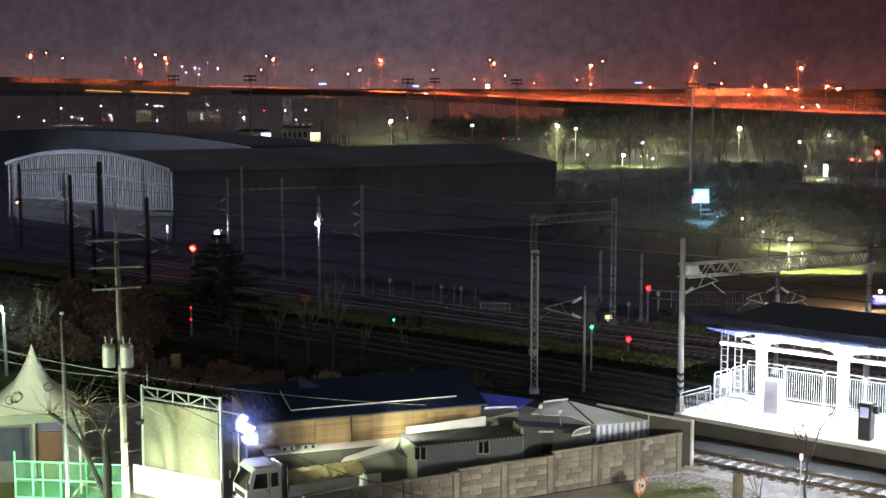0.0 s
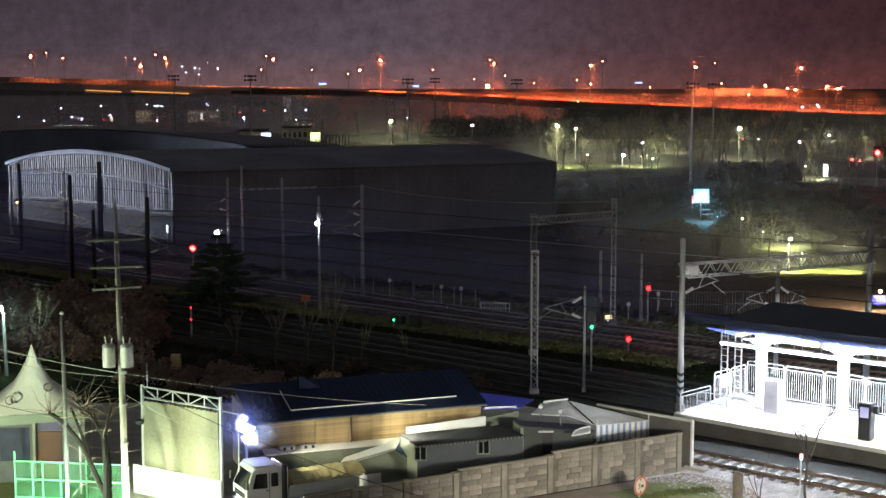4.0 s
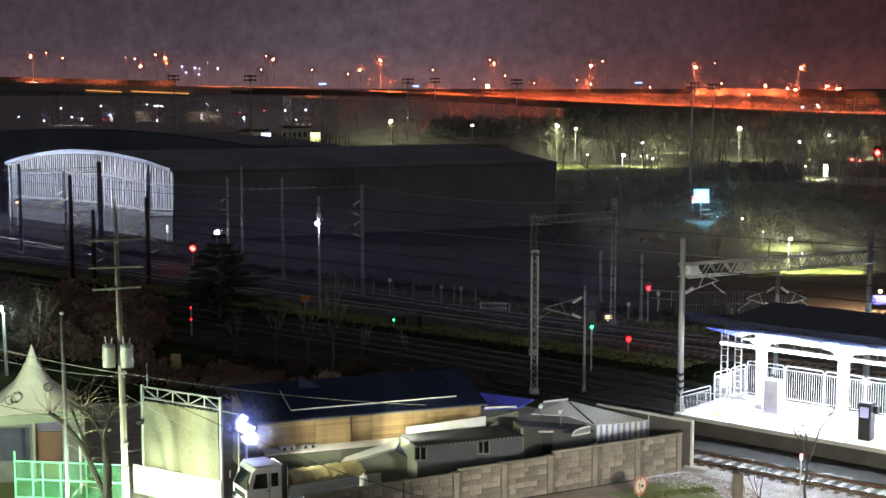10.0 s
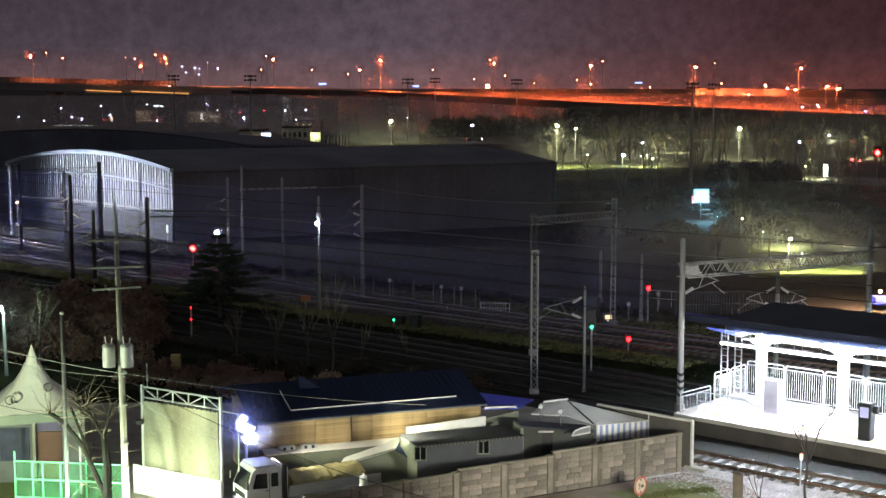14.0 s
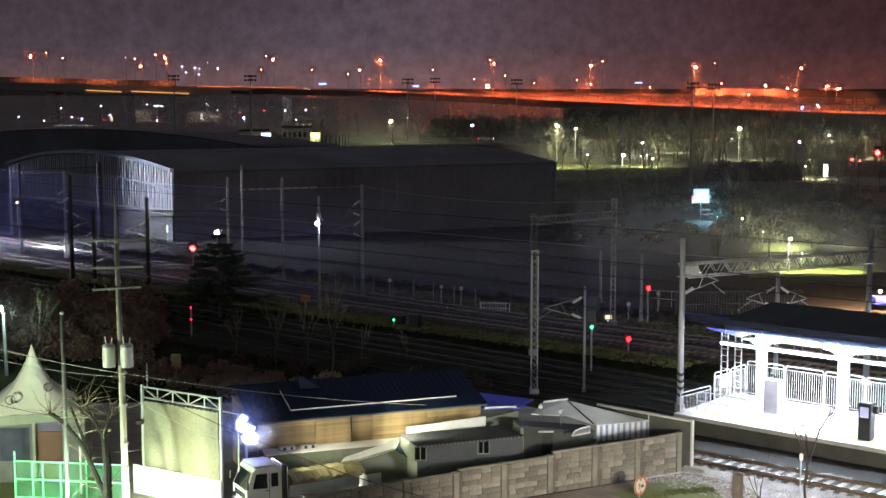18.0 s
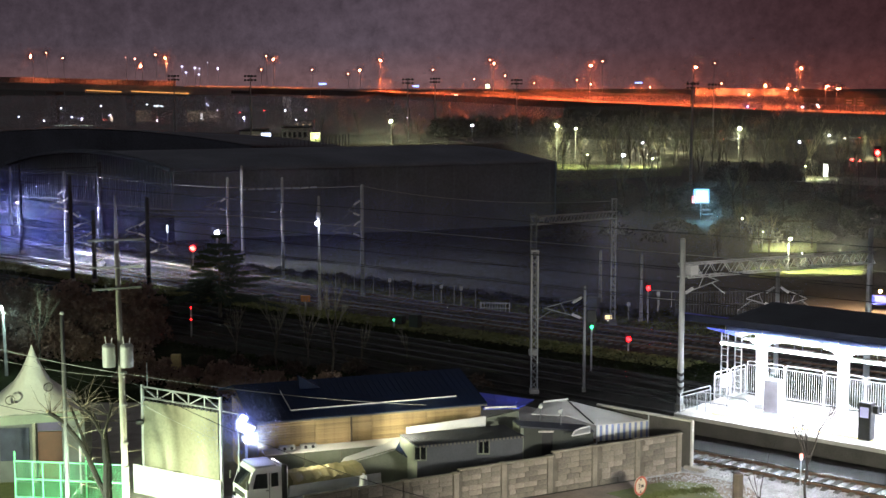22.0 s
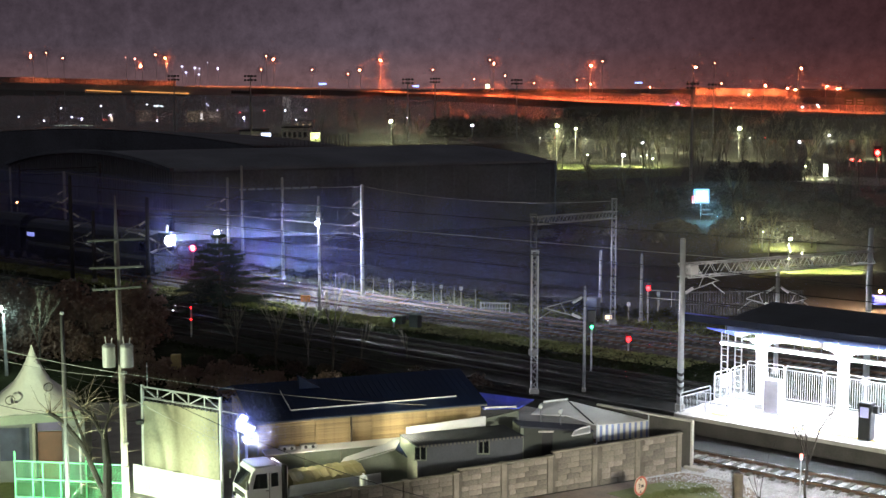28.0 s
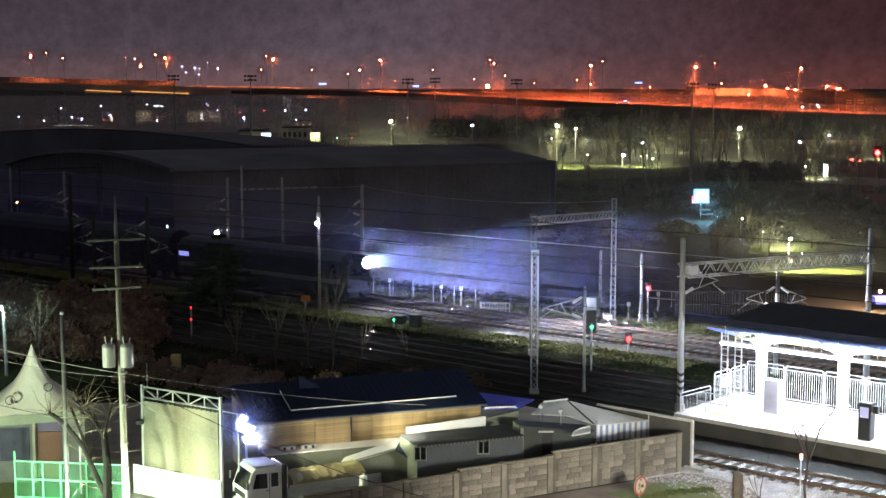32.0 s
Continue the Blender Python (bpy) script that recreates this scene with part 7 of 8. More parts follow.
part("landing", Shape().box((7.7, 0.7, 4.5), (2.2, 1.4, 0.3), None, 0.03), PALE, st_)
part("handrail", Shape().rod((0, 0, 2.0), (6.6, 0, 5.7), 0.09).rod((6.6, 0, 5.7), (8.8, 0, 5.7), 0.09), WHITEPAINT, st_)
for x, z in ((6.6, 4.4), (8.6, 4.4), (3.3, 2.5)):
    part("post", Shape().rod((x, 0.7, 0), (x, 0.7, z), 0.14), PALE, st_)
cn_ = thing("lit_canopy", (-145.6, 560, 0), "long low canopy with a white lit edge", "canopy")
part("light_edge", Shape().box((0, -0.1, 0.75), (15.4, 0.1, 0.22), None, 0.02), glow("canopy_edge_light", (0.8, 1.0, 0.85), 1.3), cn_, "thin glowing white edge")
part("roof", Shape().box((0, 1.5, 1.0), (15.8, 3.0, 0.14), None, 0.02), PALE, cn_)
for x in (-7.4, -2.5, 2.5, 7.4):
    part("post", Shape().rod((x, 1.5, 0), (x, 1.5, 1.0), 0.08), GALV, cn_)
lit_sign((-140.3, 600, 2.4), 1.1, 2.4, glow("shop_front", (1.0, 0.8, 0.6), 2.2), "bright narrow shop front under the elevated road", 1)
lit_sign((-143.0, 600, 1.9), 1.7, 0.7, glow("red_shop_sign", (1.0, 0.05, 0.03), 1.6), "red lit shop sign", 1)

# ---- far street with its kerb, and cars ----
strip("road", [(-420, 426), (700, 426), (700, 438), (-420, 438)], ASPHALT, "asphalt street through the park", "road", 0.05)


def car(color, label, heading, blue=False):
    c = thing("car", (0, 0, 0), label, "car", "passing cars")
    m = mat("car_" + color, {"white": (0.7, 0.7, 0.7), "dark": (0.04, 0.045, 0.05), "silver": (0.4, 0.41, 0.43)}[color], 0.3, 0.2)
    b = Shape()
    pr = [(-2.2, 0.35), (2.2, 0.35), (2.25, 0.8), (1.2, 0.95), (0.6, 1.42), (-1.1, 1.45), (-1.9, 0.98), (-2.25, 0.9)]
    for y in (-0.85, 0.85):
        b.v += [(x, y * (0.8 if z > 1.2 else 1), z) for x, z in pr]
    b.f = [tuple(range(7, -1, -1)), tuple(range(8, 16))] + [(i, (i + 1) % 8, 8 + (i + 1) % 8, 8 + i) for i in range(8)]
    part("body", b, m, c)
    for y in (-0.8, 0.8):
        part("side_window", Shape().box((-0.3, y * 0.96, 1.2), (1.7, 0.05, 0.35)), DARKGLASS, c)
        part("headlight", Shape().ball((2.25, y * 0.75, 0.72), 0.24, 8), CARHEAD, c, "burning headlight")
        part("tail_light", Shape().ball((-2.25, y * 0.8, 0.82), 0.22, 8), TAIL, c, "red tail light")
        for x in (-1.35, 1.4):
            part("wheel", Shape().rod((x, y - 0.1, 0.33), (x, y + 0.1, 0.33), 0.33, n=12), BLACK, c)
    if blue:
        part("light_bar", Shape().box((-0.2, 0, 1.62), (0.5, 1.3, 0.3), None, 0.05), glow("blue_flasher", (0.15, 0.15, 1.0), 22), c, "glowing blue light bar")
    return c


# ---- thickets and bare trees ----
PROTO = []
for k in range(5):
    PROTO.append(tree((-100 - 6 * k, 300, 0), 40 + k, 8.6, "leafless tree in the park", 0.36, 4, 0.10, 3, "park trees", PARKTWIG))
rg = random.Random(12)


def plant(p, scale, k):
    o = copy_thing(PROTO[k % 5], pose(p[0], p[1], 0, 0, 0, rg.uniform(0, 360)))
    o.scale = (scale, scale, scale * rg.uniform(0.85, 1.15))
    return o


for i in range(130):
    D = rg.uniform(262, 420)
    xp = rg.uniform(970, 1600)
    if D < 300 and xp < 1230:
        D += 30
    plant(((xp - 784) / 2500 * D, D), rg.uniform(0.6, 1.15), i)
for i in range(80):
    D = rg.uniform(439.5, 447)
    xp = rg.uniform(930, 1580)
    plant(((xp - 784) / 2500 * D, D), rg.uniform(0.7, 1.3), i)
for i in range(34):
    D = rg.uniform(400, 520)
    xp = rg.uniform(560, 1000)
    plant(((xp - 784) / 2500 * D, D), rg.uniform(0.7, 1.3), i)
for i in range(26):
    D = rg.uniform(180, 250)
    xp = rg.uniform(1020, 1600)
    plant(((xp - 784) / 2500 * D, D), rg.uniform(0.5, 0.95), i)
for i in range(6):
    D = rg.uniform(135, 170)
    xp = rg.uniform(1250, 1580)
    plant(((xp - 784) / 2500 * D, D), rg.uniform(0.4, 0.7), i)
for p, s in (((-10.45, 87.34, 0.0), 0.62), ((-8.58, 88.23, 0.0), 0.55), ((-6.87, 86.13, 0.0), 0.75), ((-25.38, 87.34, 0.0), 0.7), ((-5.17, 88.23, 0.0), 0.4), ((-2.34, 90.05, 0.0), 0.35), ((-13.33, 90.05, 0.0), 0.5)):
    plant(p, s, int(p[0] * 7) % 5)


BRUSH_DARK = mat("dark_brush", (0.125, 0.11, 0.092), 0.95, 0, 0.5, 0.3, 4, 0.3)


def bushes(name, spots, size, seed, material, label, n=420, leaf=0.16):
    """Shrubs as many small leaf clumps; one thing of stuff."""
    rg2 = random.Random(seed)
    s = Shape()
    for (x, y), r in spots:
        for _ in range(n):
            a, u = rg2.uniform(0, 6.283), rg2.random() ** 0.5
            z = rg2.random()
            w = r * u * (1.0 - 0.6 * z * z)
            c = Vector((x + w * math.cos(a), y + w * math.sin(a), size * r * z * rg2.uniform(0.6, 1.0)))
            d = Vector((rg2.uniform(-1, 1), rg2.uniform(-1, 1), rg2.uniform(-0.3, 1))).normalized() * leaf * rg2.uniform(0.6, 1.6)
            e_ = d.orthogonal().normalized() * leaf * 0.45
            s.add([c - e_, c + e_, c + d], [(0, 1, 2)])
            s.add([c - e_.cross(d.normalized()), c + e_.cross(d.normalized()), c + d], [(0, 1, 2)])
    return whole(name, s, material, label, "shrubs", kind="stuff")


bushes("far_woods", [((-2.65 + k * 1.55, 468 + 5 * math.sin(k * 1.9)), 3.0 + 0.9 * math.sin(k * 2.7)) for k in range(29)], 1.9, 13, BRUSH_DARK, "dark leafless woods below the elevated road", 330, 0.75)
bushes("far_woods", [((38.98 + k * 2.6, 446.5 - 0.12 * k + math.sin(k * 1.9)), 2.2 + 0.7 * math.sin(k * 2.7)) for k in range(40)], 1.3, 14, BRUSH_DARK, "dark leafless woods below the slip road", 260, 0.6)
bushes("far_woods", [((40.4 + k * 2.0, 467.0 - 0.62 * k if k < 20 else 454.6 - 0.40 * (k - 20)), 2.6 + 0.9 * math.sin(k * 2.7)) for k in range(58)], 1.9, 15, BRUSH_DARK, "dark leafless thicket on the slope of the slip road", 230, 0.7)
bushes("evergreen_thicket", [((49.1 + k * 1.9, 256 + (k % 3) * 1.5), 1.9 + 0.5 * math.sin(k * 2.3)) for k in range(9)], 1.7, 3, BRUSH_DARK, "dark evergreen thicket in the park", 420, 0.5)
BRUSH = mat("dry_brush", (0.085, 0.058, 0.042), 0.95, 0, 0.5, 0.8, 9, 0.3)
THICKET = mat("reddish_thicket", (0.27, 0.17, 0.13), 0.95, 0, 0.5, 0.8, 9, 0.3)
bushes("dry_brush", [((-33 + (k % 9) * 1.55, 91 + (k // 9) * 3.6 + (k % 2)), 1.5 + 0.4 * math.sin(k * 1.7)) for k in range(27)], 1.35, 26, THICKET, "reddish leafless thicket beside the yard tracks", 420, 0.26)
bushes("dry_brush", [((-38 + (k % 11) * 1.6, 101.5 + (k // 11) * 3.0 + 1.3 * (k % 2)), 1.6 + 0.5 * math.sin(k * 2.3)) for k in range(33)], 1.45, 28, THICKET, "tall reddish thicket beside the yard tracks", 380, 0.28)
bushes("dry_brush", [((-19 + (k % 12) * 1.75, 84 - (k % 12) * 0.9 + (k // 12) * 3.0 + (k % 2)), 1.1 + 0.3 * math.sin(k * 1.7)) for k in range(24)], 0.8, 27, THICKET, "reddish low scrub beside the yard tracks", 420, 0.2)
bushes("dry_brush", [((-29 + k * 1.7, 93 + (k % 3) * 1.6), 1.5 + 0.4 * math.sin(k * 1.7)) for k in range(5)], 1.15, 6, BRUSH, "brown dry brush beside the yard", 700, 0.22)
bushes("dry_brush", [((-15 + k * 1.9, 88.5 - k * 0.75 + (k % 3)), 0.8 + 0.25 * math.sin(k * 2.9)) for k in range(10)], 0.9, 7, BRUSH, "low brown brush along the tracks", 260, 0.16)
bushes("grass_tufts", [((-38 + k * 1.02, 150.5 - k * 0.81 + 1.2 * math.sin(k * 4.1)), 0.8) for k in range(62)], 0.6, 10, DRYGRASS, "tufts of tall dry grass behind the line", 90, 0.25)


def verge_grass(lo, hi, o0, o1, n, seed, material=BLADES, label="tall dry winter grass beside the rails", tall=0.10):
    """Blades of dry grass along the main line, between two distances from it."""
    rg2 = random.Random(seed)
    pts = [p for p in smooth_path(MAIN, 0.7) if lo < p.x < hi]
    s = Shape()
    for _ in range(n):
        c = rg2.choice(pts) + N * rg2.uniform(o0, o1) + Vector((rg2.uniform(-0.5, 0.5), rg2.uniform(-0.5, 0.5), 0.03))
        k = rg2.uniform(0.5, 1.5) * (0.6 + 0.8 * noise.noise(c * 0.35) ** 2 + 0.4 * abs(noise.noise(c * 0.11)))
        d = Vector((rg2.uniform(-0.2, 0.2), rg2.uniform(-0.2, 0.2), tall * k))
        a = rg2.uniform(0, 3.14)
        e_ = Vector((math.cos(a), math.sin(a), 0)) * 0.09
        s.add([c - e_, c + e_, c + d], [(0, 1, 2)])
    return whole("verge_grass", s, material, label, "grass", kind="stuff")


verge_grass(-58, 18, -5.0, -2.2, 24000, 17, tall=0.11)
verge_grass(-58, 34, 6.0, 9.5, 9000, 18, tall=0.14)
verge_grass(-40, 30, 1.7, 2.2, 2200, 19, tall=0.08)
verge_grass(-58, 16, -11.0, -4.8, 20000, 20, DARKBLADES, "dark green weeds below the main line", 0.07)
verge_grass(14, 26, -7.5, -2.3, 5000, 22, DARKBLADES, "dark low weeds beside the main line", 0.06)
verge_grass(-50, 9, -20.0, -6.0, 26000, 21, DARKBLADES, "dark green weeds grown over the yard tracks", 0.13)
SHRUB = mat("grey_green_shrub", (0.19, 0.195, 0.18), 0.95, 0, 0.6, 0.3, 4, 0.3)
rg = random.Random(77)
bushes("shrubs", [((rg.uniform(0.07, 0.34) * y_, y_), rg.uniform(1.2, 2.3)) for y_ in (rg.uniform(158, 236) for k in range(130))], 0.75, 29, SHRUB, "low grey-green winter shrubs at the park's edge", 130, 0.32)
bushes("grass_tufts", [((-1 + k * 0.55, 55.0 + k * 0.27 - 0.9 * abs(math.sin(k * 3.3))), 0.4) for k in range(24)], 0.45, 11, LAWN, "tufts of green grass below the block wall", 200, 0.09)

# ---- trackside fences ----


def rail_fence(p, q, h, label, n_rails=2, gap=2.0, material=GREYSTEEL, pales=0.0, wires=False):
    p, q = Vector(p), Vector(q)
    L = (q - p).length
    f = thing("trackside_fence", p, label, "fence", "trackside fences")
    f.matrix_world = Matrix.Translation(p) @ Matrix.Rotation(math.atan2((q - p).y, (q - p).x), 4, "Z")
    n = max(1, round(L / gap))
    pm = Shape().rod((0, 0, 0), (0, 0, h), 0.035, n=6).mesh("post", material)
    for i in range(n + 1):
        part("post", pm, material, f).location = (L * i / n, 0, 0)
    for k in range(n_rails):
        z = h * (k + 1) / n_rails - 0.06
        bar = Shape().rod((0, 0, z), (L, 0, z), 0.011, n=5) if wires else Shape().box((L / 2, 0, z), (L, 0.04, 0.06))
        part("fence_wire" if wires else "fence_rail", bar, FENCEGREY if wires else material, f)
    if pales:
        s = Shape().box((0, -0.03, h / 2 + 0.05), (0.05, 0.03, h)).mesh("pale", material)
        for i in range(int(L / pales)):
            part("pale", s, material, f).location = ((i + 0.5) * pales, 0, 0)
    return f


rail_fence((-9.33, 121.5, 0.0), (-2.49, 116.4, 0.0), 1.45, "thin wire fence on pale posts beside the main line", 5, 2.1, GALV, wires=True)
rail_fence((-2.49, 116.4, 0.0), (2.6, 112.0, 0.0), 1.5, "thin wire fence on pale posts beside the main line", 5, 2.2, GALV, wires=True)
rail_fence((5.4, 110.6, 0.0), (10.4, 108.2, 0.0), 1.35, "low dark fence with two thin rails", 2, 1.7, FENCEGREY)
rail_fence((2.94, 109.9, 0.0), (5.23, 109.6, 0.0), 0.78, "short white paling barrier beside the line", 2, 2.3, WHITEPAINT, 0.21)
rail_fence((17.95, 107.82, 0.0), (28.05, 108.89, 0.0), 1.9, "long grey paling fence behind the station", 2, 2.4, FENCEGREY, 0.22)
rail_fence((16.57, 113.39, 0.0), (19.3, 111.95, 0.0), 1.3, "pale tubular gate beside the track", 2, 1.2, PALE)
for p, h in (((1.44, 111.1, 0.0), 1.7), ((-0.14, 113.39, 0.0), 1.5), ((16.68, 108.36, 0.0), 1.7), ((14.12, 106.26, 0.0), 1.2), ((-4.43, 116.39, 0.0), 1.6)):
    mk = thing("marker_post", p, "short pale marker post beside the line", "post", "marker posts")
    part("post", Shape().rod((0, 0, 0), (0, 0, h), 0.05), PALE, mk)
    part("plate", Shape().box((0, -0.06, h), (0.26, 0.03, 0.3), None, 0.01), WHITEPAINT, mk)
tb = thing("tan_cabinet", (-16.68, 86.82, 0.0), "tan wooden box on a post", "cabinet")
part("post", Shape().rod((0, 0, 0), (0, 0, 0.3), 0.07), WOOD, tb)
part("box", Shape().box((0, 0, 0.62), (0.58, 0.4, 0.95), None, 0.03), mat("ochre_box", (0.62, 0.47, 0.20), 0.8), tb)
gt = thing("goal_frame", (34.29, 152.55, 0.0), "pale tubular frame in the park", "frame")
part("post", Shape().rod((0, 0, 0), (0, 0, 3.0), 0.045), WOOD, gt)
part("post", Shape().rod((5.8, 0, 0), (5.8, 0, 3.0), 0.045), WOOD, gt)
part("crossbar", Shape().rod((0, 0, 3.0), (5.8, 0, 3.0), 0.045), WOOD, gt)
bt = thing("blue_stall", (35.17, 111.1, 0.0), "blue tarpaulin stall with a small orange lamp", "stall")
part("tarpaulin", Shape().box((0, 0, 0.75), (2.0, 1.2, 0.7), None, 0.1), BLUEPAINT, bt)
part("lamp", Shape().ball((-0.5, -0.3, 1.5), 0.14), glow("orange_stall_lamp", (1, 0.45, 0.12), 60), bt, "glowing orange lamp")

# ---- loose stones on the gravel ----
stones = Shape()
rg = random.Random(31)
for _ in range(9000):
    p = T4 + U * rg.uniform(-2, 14) + N * rg.uniform(-6.0, 2.2)
    if p.y < 55 or (p - T4).dot(N) > 1.3 or (p - T4).dot(N) < -4.6 - (p - T4).dot(U) * 0.1:
        continue
    off = abs((p - T4).dot(N))
    r = rg.uniform(0.025, 0.06)
    z = 0.035 if off > 2.2 else (0.15 if off < 1.4 else 0.15 - (off - 1.4) * 0.15)
    a = rg.uniform(0, 6.28)
    vs = [p + Vector((r * math.cos(a + k * 2.1), r * math.sin(a + k * 2.1), z - 0.01)) for k in range(3)] + [p + Vector((rg.uniform(-0.3, 0.3) * r, rg.uniform(-0.3, 0.3) * r, z + r * rg.uniform(0.5, 1.1)))]
    stones.add(vs, [(0, 1, 3), (1, 2, 3), (2, 0, 3)])
whole("gravel_stones", stones, mat("pale_stones", (0.55, 0.55, 0.58), 0.85, 0, 0.6, 4, 30, 0.2), "loose pale ballast stones", "stones", kind="stuff")

# ---- fine mist: droplets that catch the headlight ----
MIST = mat("mist_droplets", (0.25, 0.285, 0.72), 1.0, 0, 0.05, 1, 5, 0, spec=0.0)


def droplets(centres, size, rs_, material, label):
    count = len(centres)
    tri = rs_.normal(0, size, (count, 3, 3))
    v = (centres[:, None, :] + tri).reshape(-1, 3)
    me = bpy.data.meshes.new("mist")
    me.vertices.add(count * 3)
    me.vertices.foreach_set("co", v.astype(np.float32).ravel())
    me.loops.add(count * 3)
    me.loops.foreach_set("vertex_index", np.arange(count * 3, dtype=np.int32))
    me.polygons.add(count)
    me.polygons.foreach_set("loop_start", np.arange(0, count * 3, 3, dtype=np.int32))
    me.update(calc_edges=True)
    me.materials.append(material)
    return tagged(new("mist", me), label, "mist", kind="stuff")


def track_mist(lo, hi, count, size, seed):
    rs_ = np.random.RandomState(seed)
    pts = [p for p in smooth_path(MAIN, 1.0) if lo < p.x < hi]
    u = rs_.uniform(0, 1, 2 * count)
    u = u[rs_.uniform(0, 1, 2 * count) > np.maximum(0.0, (u - 0.35) / 0.5)][:count]
    count = len(u)
    base = np.array([tuple(p) for p in pts])[(u * len(pts)).astype(int)]
    c = base + np.outer(rs_.uniform(-3.5, 5.0, count), np.array(tuple(N))) + rs_.uniform(-0.6, 0.6, (count, 3))
    c[:, 2] = 0.4 + 8.6 * rs_.uniform(0, 1, count) ** 1.15
    return droplets(c, size, rs_, MIST, "fine drifting night mist above the rails")


track_mist(-60.0, 38.0, 800000, 0.0108, 3)
track_mist(-84.0, -24.0, 650000, 0.0128, 4)


def line_mist(lo, hi, count, size, seed):
    """Denser mist close above the main line, added at headlight height to enlarge its glow."""
    rs_ = np.random.RandomState(seed)
    pts = [p for p in smooth_path(MAIN, 1.0) if lo < p.x < hi]
    c = np.array([tuple(p) for p in pts])[rs_.randint(0, len(pts), count)] + rs_.normal(0, 2.0, (count, 3))
    c[:, 2] += 4.0
    return droplets(c, size, rs_, MIST, "denser mist close above the rails")


line_mist(-78.0, 14.0, 460000, 0.0112, 44)

# mist droplets added around single lamps and the floodlight to draw their halos
HAZE = mat("halo_mist", (0.3, 0.3, 0.31), 1.0, 0, 0.05, 1, 5, 0, spec=0.0)
HAZE.node_tree.nodes["Principled BSDF"].inputs["Alpha"].default_value = 0.33


def halo_mist(spots, count, spread, size, seed, label):
    rs_ = np.random.RandomState(seed)
    base = np.repeat(np.array(spots), count, axis=0)
    return droplets(base + rs_.normal(0, spread, base.shape), size, rs_, HAZE, label)


halo_mist([(-167.25, 578, 28.24), (-135.84, 640, 24.81), (-110.98, 569, 27.41), (-66.83, 560, 26.6), (-38.5, 660, 23.46), (-23.59, 536, 26.02), (17.92, 502, 24.33), (49.47, 476, 23.25), (81.4, 459, 22.7), (112.95, 449, 22.25), (58.07, 560, 17.12), (115.15, 628, 11.3), (137.25, 638, 12.21), (140.3, 520, 16.36), (144.26, 520, 15.33), (126.84, 560, 16.45), (135.77, 560, 15.35)], 8000, 1.0, 0.046, 5, "thin mist around the road lamps")
ROADLAMPS = [(-167.25, 578, 28.24), (-135.84, 640, 24.81), (-110.98, 569, 27.41), (-66.83, 560, 26.6), (-38.5, 660, 23.46), (-23.59, 536, 26.02), (17.92, 502, 24.33), (49.47, 476, 23.25), (81.4, 459, 22.7), (112.95, 449, 22.25)]
halo_mist(ROADLAMPS, 3000, 3.0, 0.07, 51, "wide thin mist around the road lamps")
halo_mist([(58.07, 560, 17.12), (115.15, 628, 11.3), (137.25, 638, 12.21), (140.3, 520, 16.36), (144.26, 520, 15.33), (126.84, 560, 16.45), (135.77, 560, 15.35)], 2500, 3.0, 0.07, 52, "wide thin mist around the slip road lamps")
FARMIST = [(-250.72, 900, 36.42), (-240.13, 900, 32.88), (-191.65, 950, 35.95), (-111.66, 900, 33.94), (-127.78, 1000, 26.28), (-91.67, 1000, 26.28), (-60.02, 900, 22.97), (-7.14, 1000, 26.28), (31.26, 950, 32.59), (43.67, 1000, 22.34)]
FARMIST += [(57.56, 900, 17.29), (84.72, 900, 19.06), (106.61, 950, 31.47), (181.23, 950, 30.35), (176.27, 900, 16.93), (208.19, 900, 13.38), (223.52, 800, 14.21)]
halo_mist(FARMIST, 6000, 1.6, 0.080, 15, "thin mist around the distant lamps")
halo_mist([(-191.48, 640, 2.3), (-171.62, 610, 1.34), (-183.0, 680, 5.37), (-162.04, 620, 2.55), (-157.85, 620, 2.05), (-150.14, 640, 3.32), (-145.97, 700, 6.93), (-120.98, 600, 1.85), (-103.38, 620, 8.44), (-95.32, 600, 5.9), (-109.94, 600, 4.0)], 8000, 1.2, 0.052, 16, "thin mist around the white lamps")
halo_mist([(-191.48, 640, 2.3), (-171.62, 610, 1.34), (-162.04, 620, 2.55), (-150.14, 640, 3.32), (-120.98, 600, 1.85), (-103.38, 620, 8.44), (-95.32, 600, 5.9), (-72.93, 520, 4.63), (-62.21, 560, 6.71), (-54.18, 560, 6.93)], 2500, 4.0, 0.14, 53, "wide thin mist around the white lamps")
halo_mist([(-14.52, 396, 7.03), (24.16, 300, 8.74), (69.09, 330, 7.15)], 3000, 0.9, 0.038, 17, "thin mist around the park lamps")
halo_mist([(33.72, 184, 3.2)], 14000, 1.1, 0.022, 18, "thin mist around the lit billboard")
halo_mist([(68.59, 224.4, 6.96)], 14000, 0.9, 0.026, 20, "thin mist around the red signal")
halo_mist([(-23.98, 134.7, 2.0)], 5000, 0.4, 0.014, 21, "thin mist around the red signal")
halo_mist([(-22.15, 138, 3.28), (-9.67, 110, 7.73)], 3500, 0.32, 0.012, 22, "thin mist around the yard lamps")
halo_mist([(-26.82, 84.6, 4.22)], 14000, 1.3, 0.02, 19, "thin mist around the yard lamp")
halo_mist([(-8.54, 58.7, 3.53)], 14000, 0.5, 0.016, 6, "thin mist around the floodlight")
# bluer droplets added to strengthen the floodlight's halo
rs_f = np.random.RandomState(61)
droplets(np.array((-8.54, 58.75, 3.5)) + rs_f.normal(0, 0.62, (26000, 3)), 0.011, rs_f, MIST, "blue-lit mist around the floodlight")


ROADHAZE = mat("road_mist", (0.3, 0.3, 0.31), 1.0, 0, 0.05, 1, 5, 0, spec=0.0)
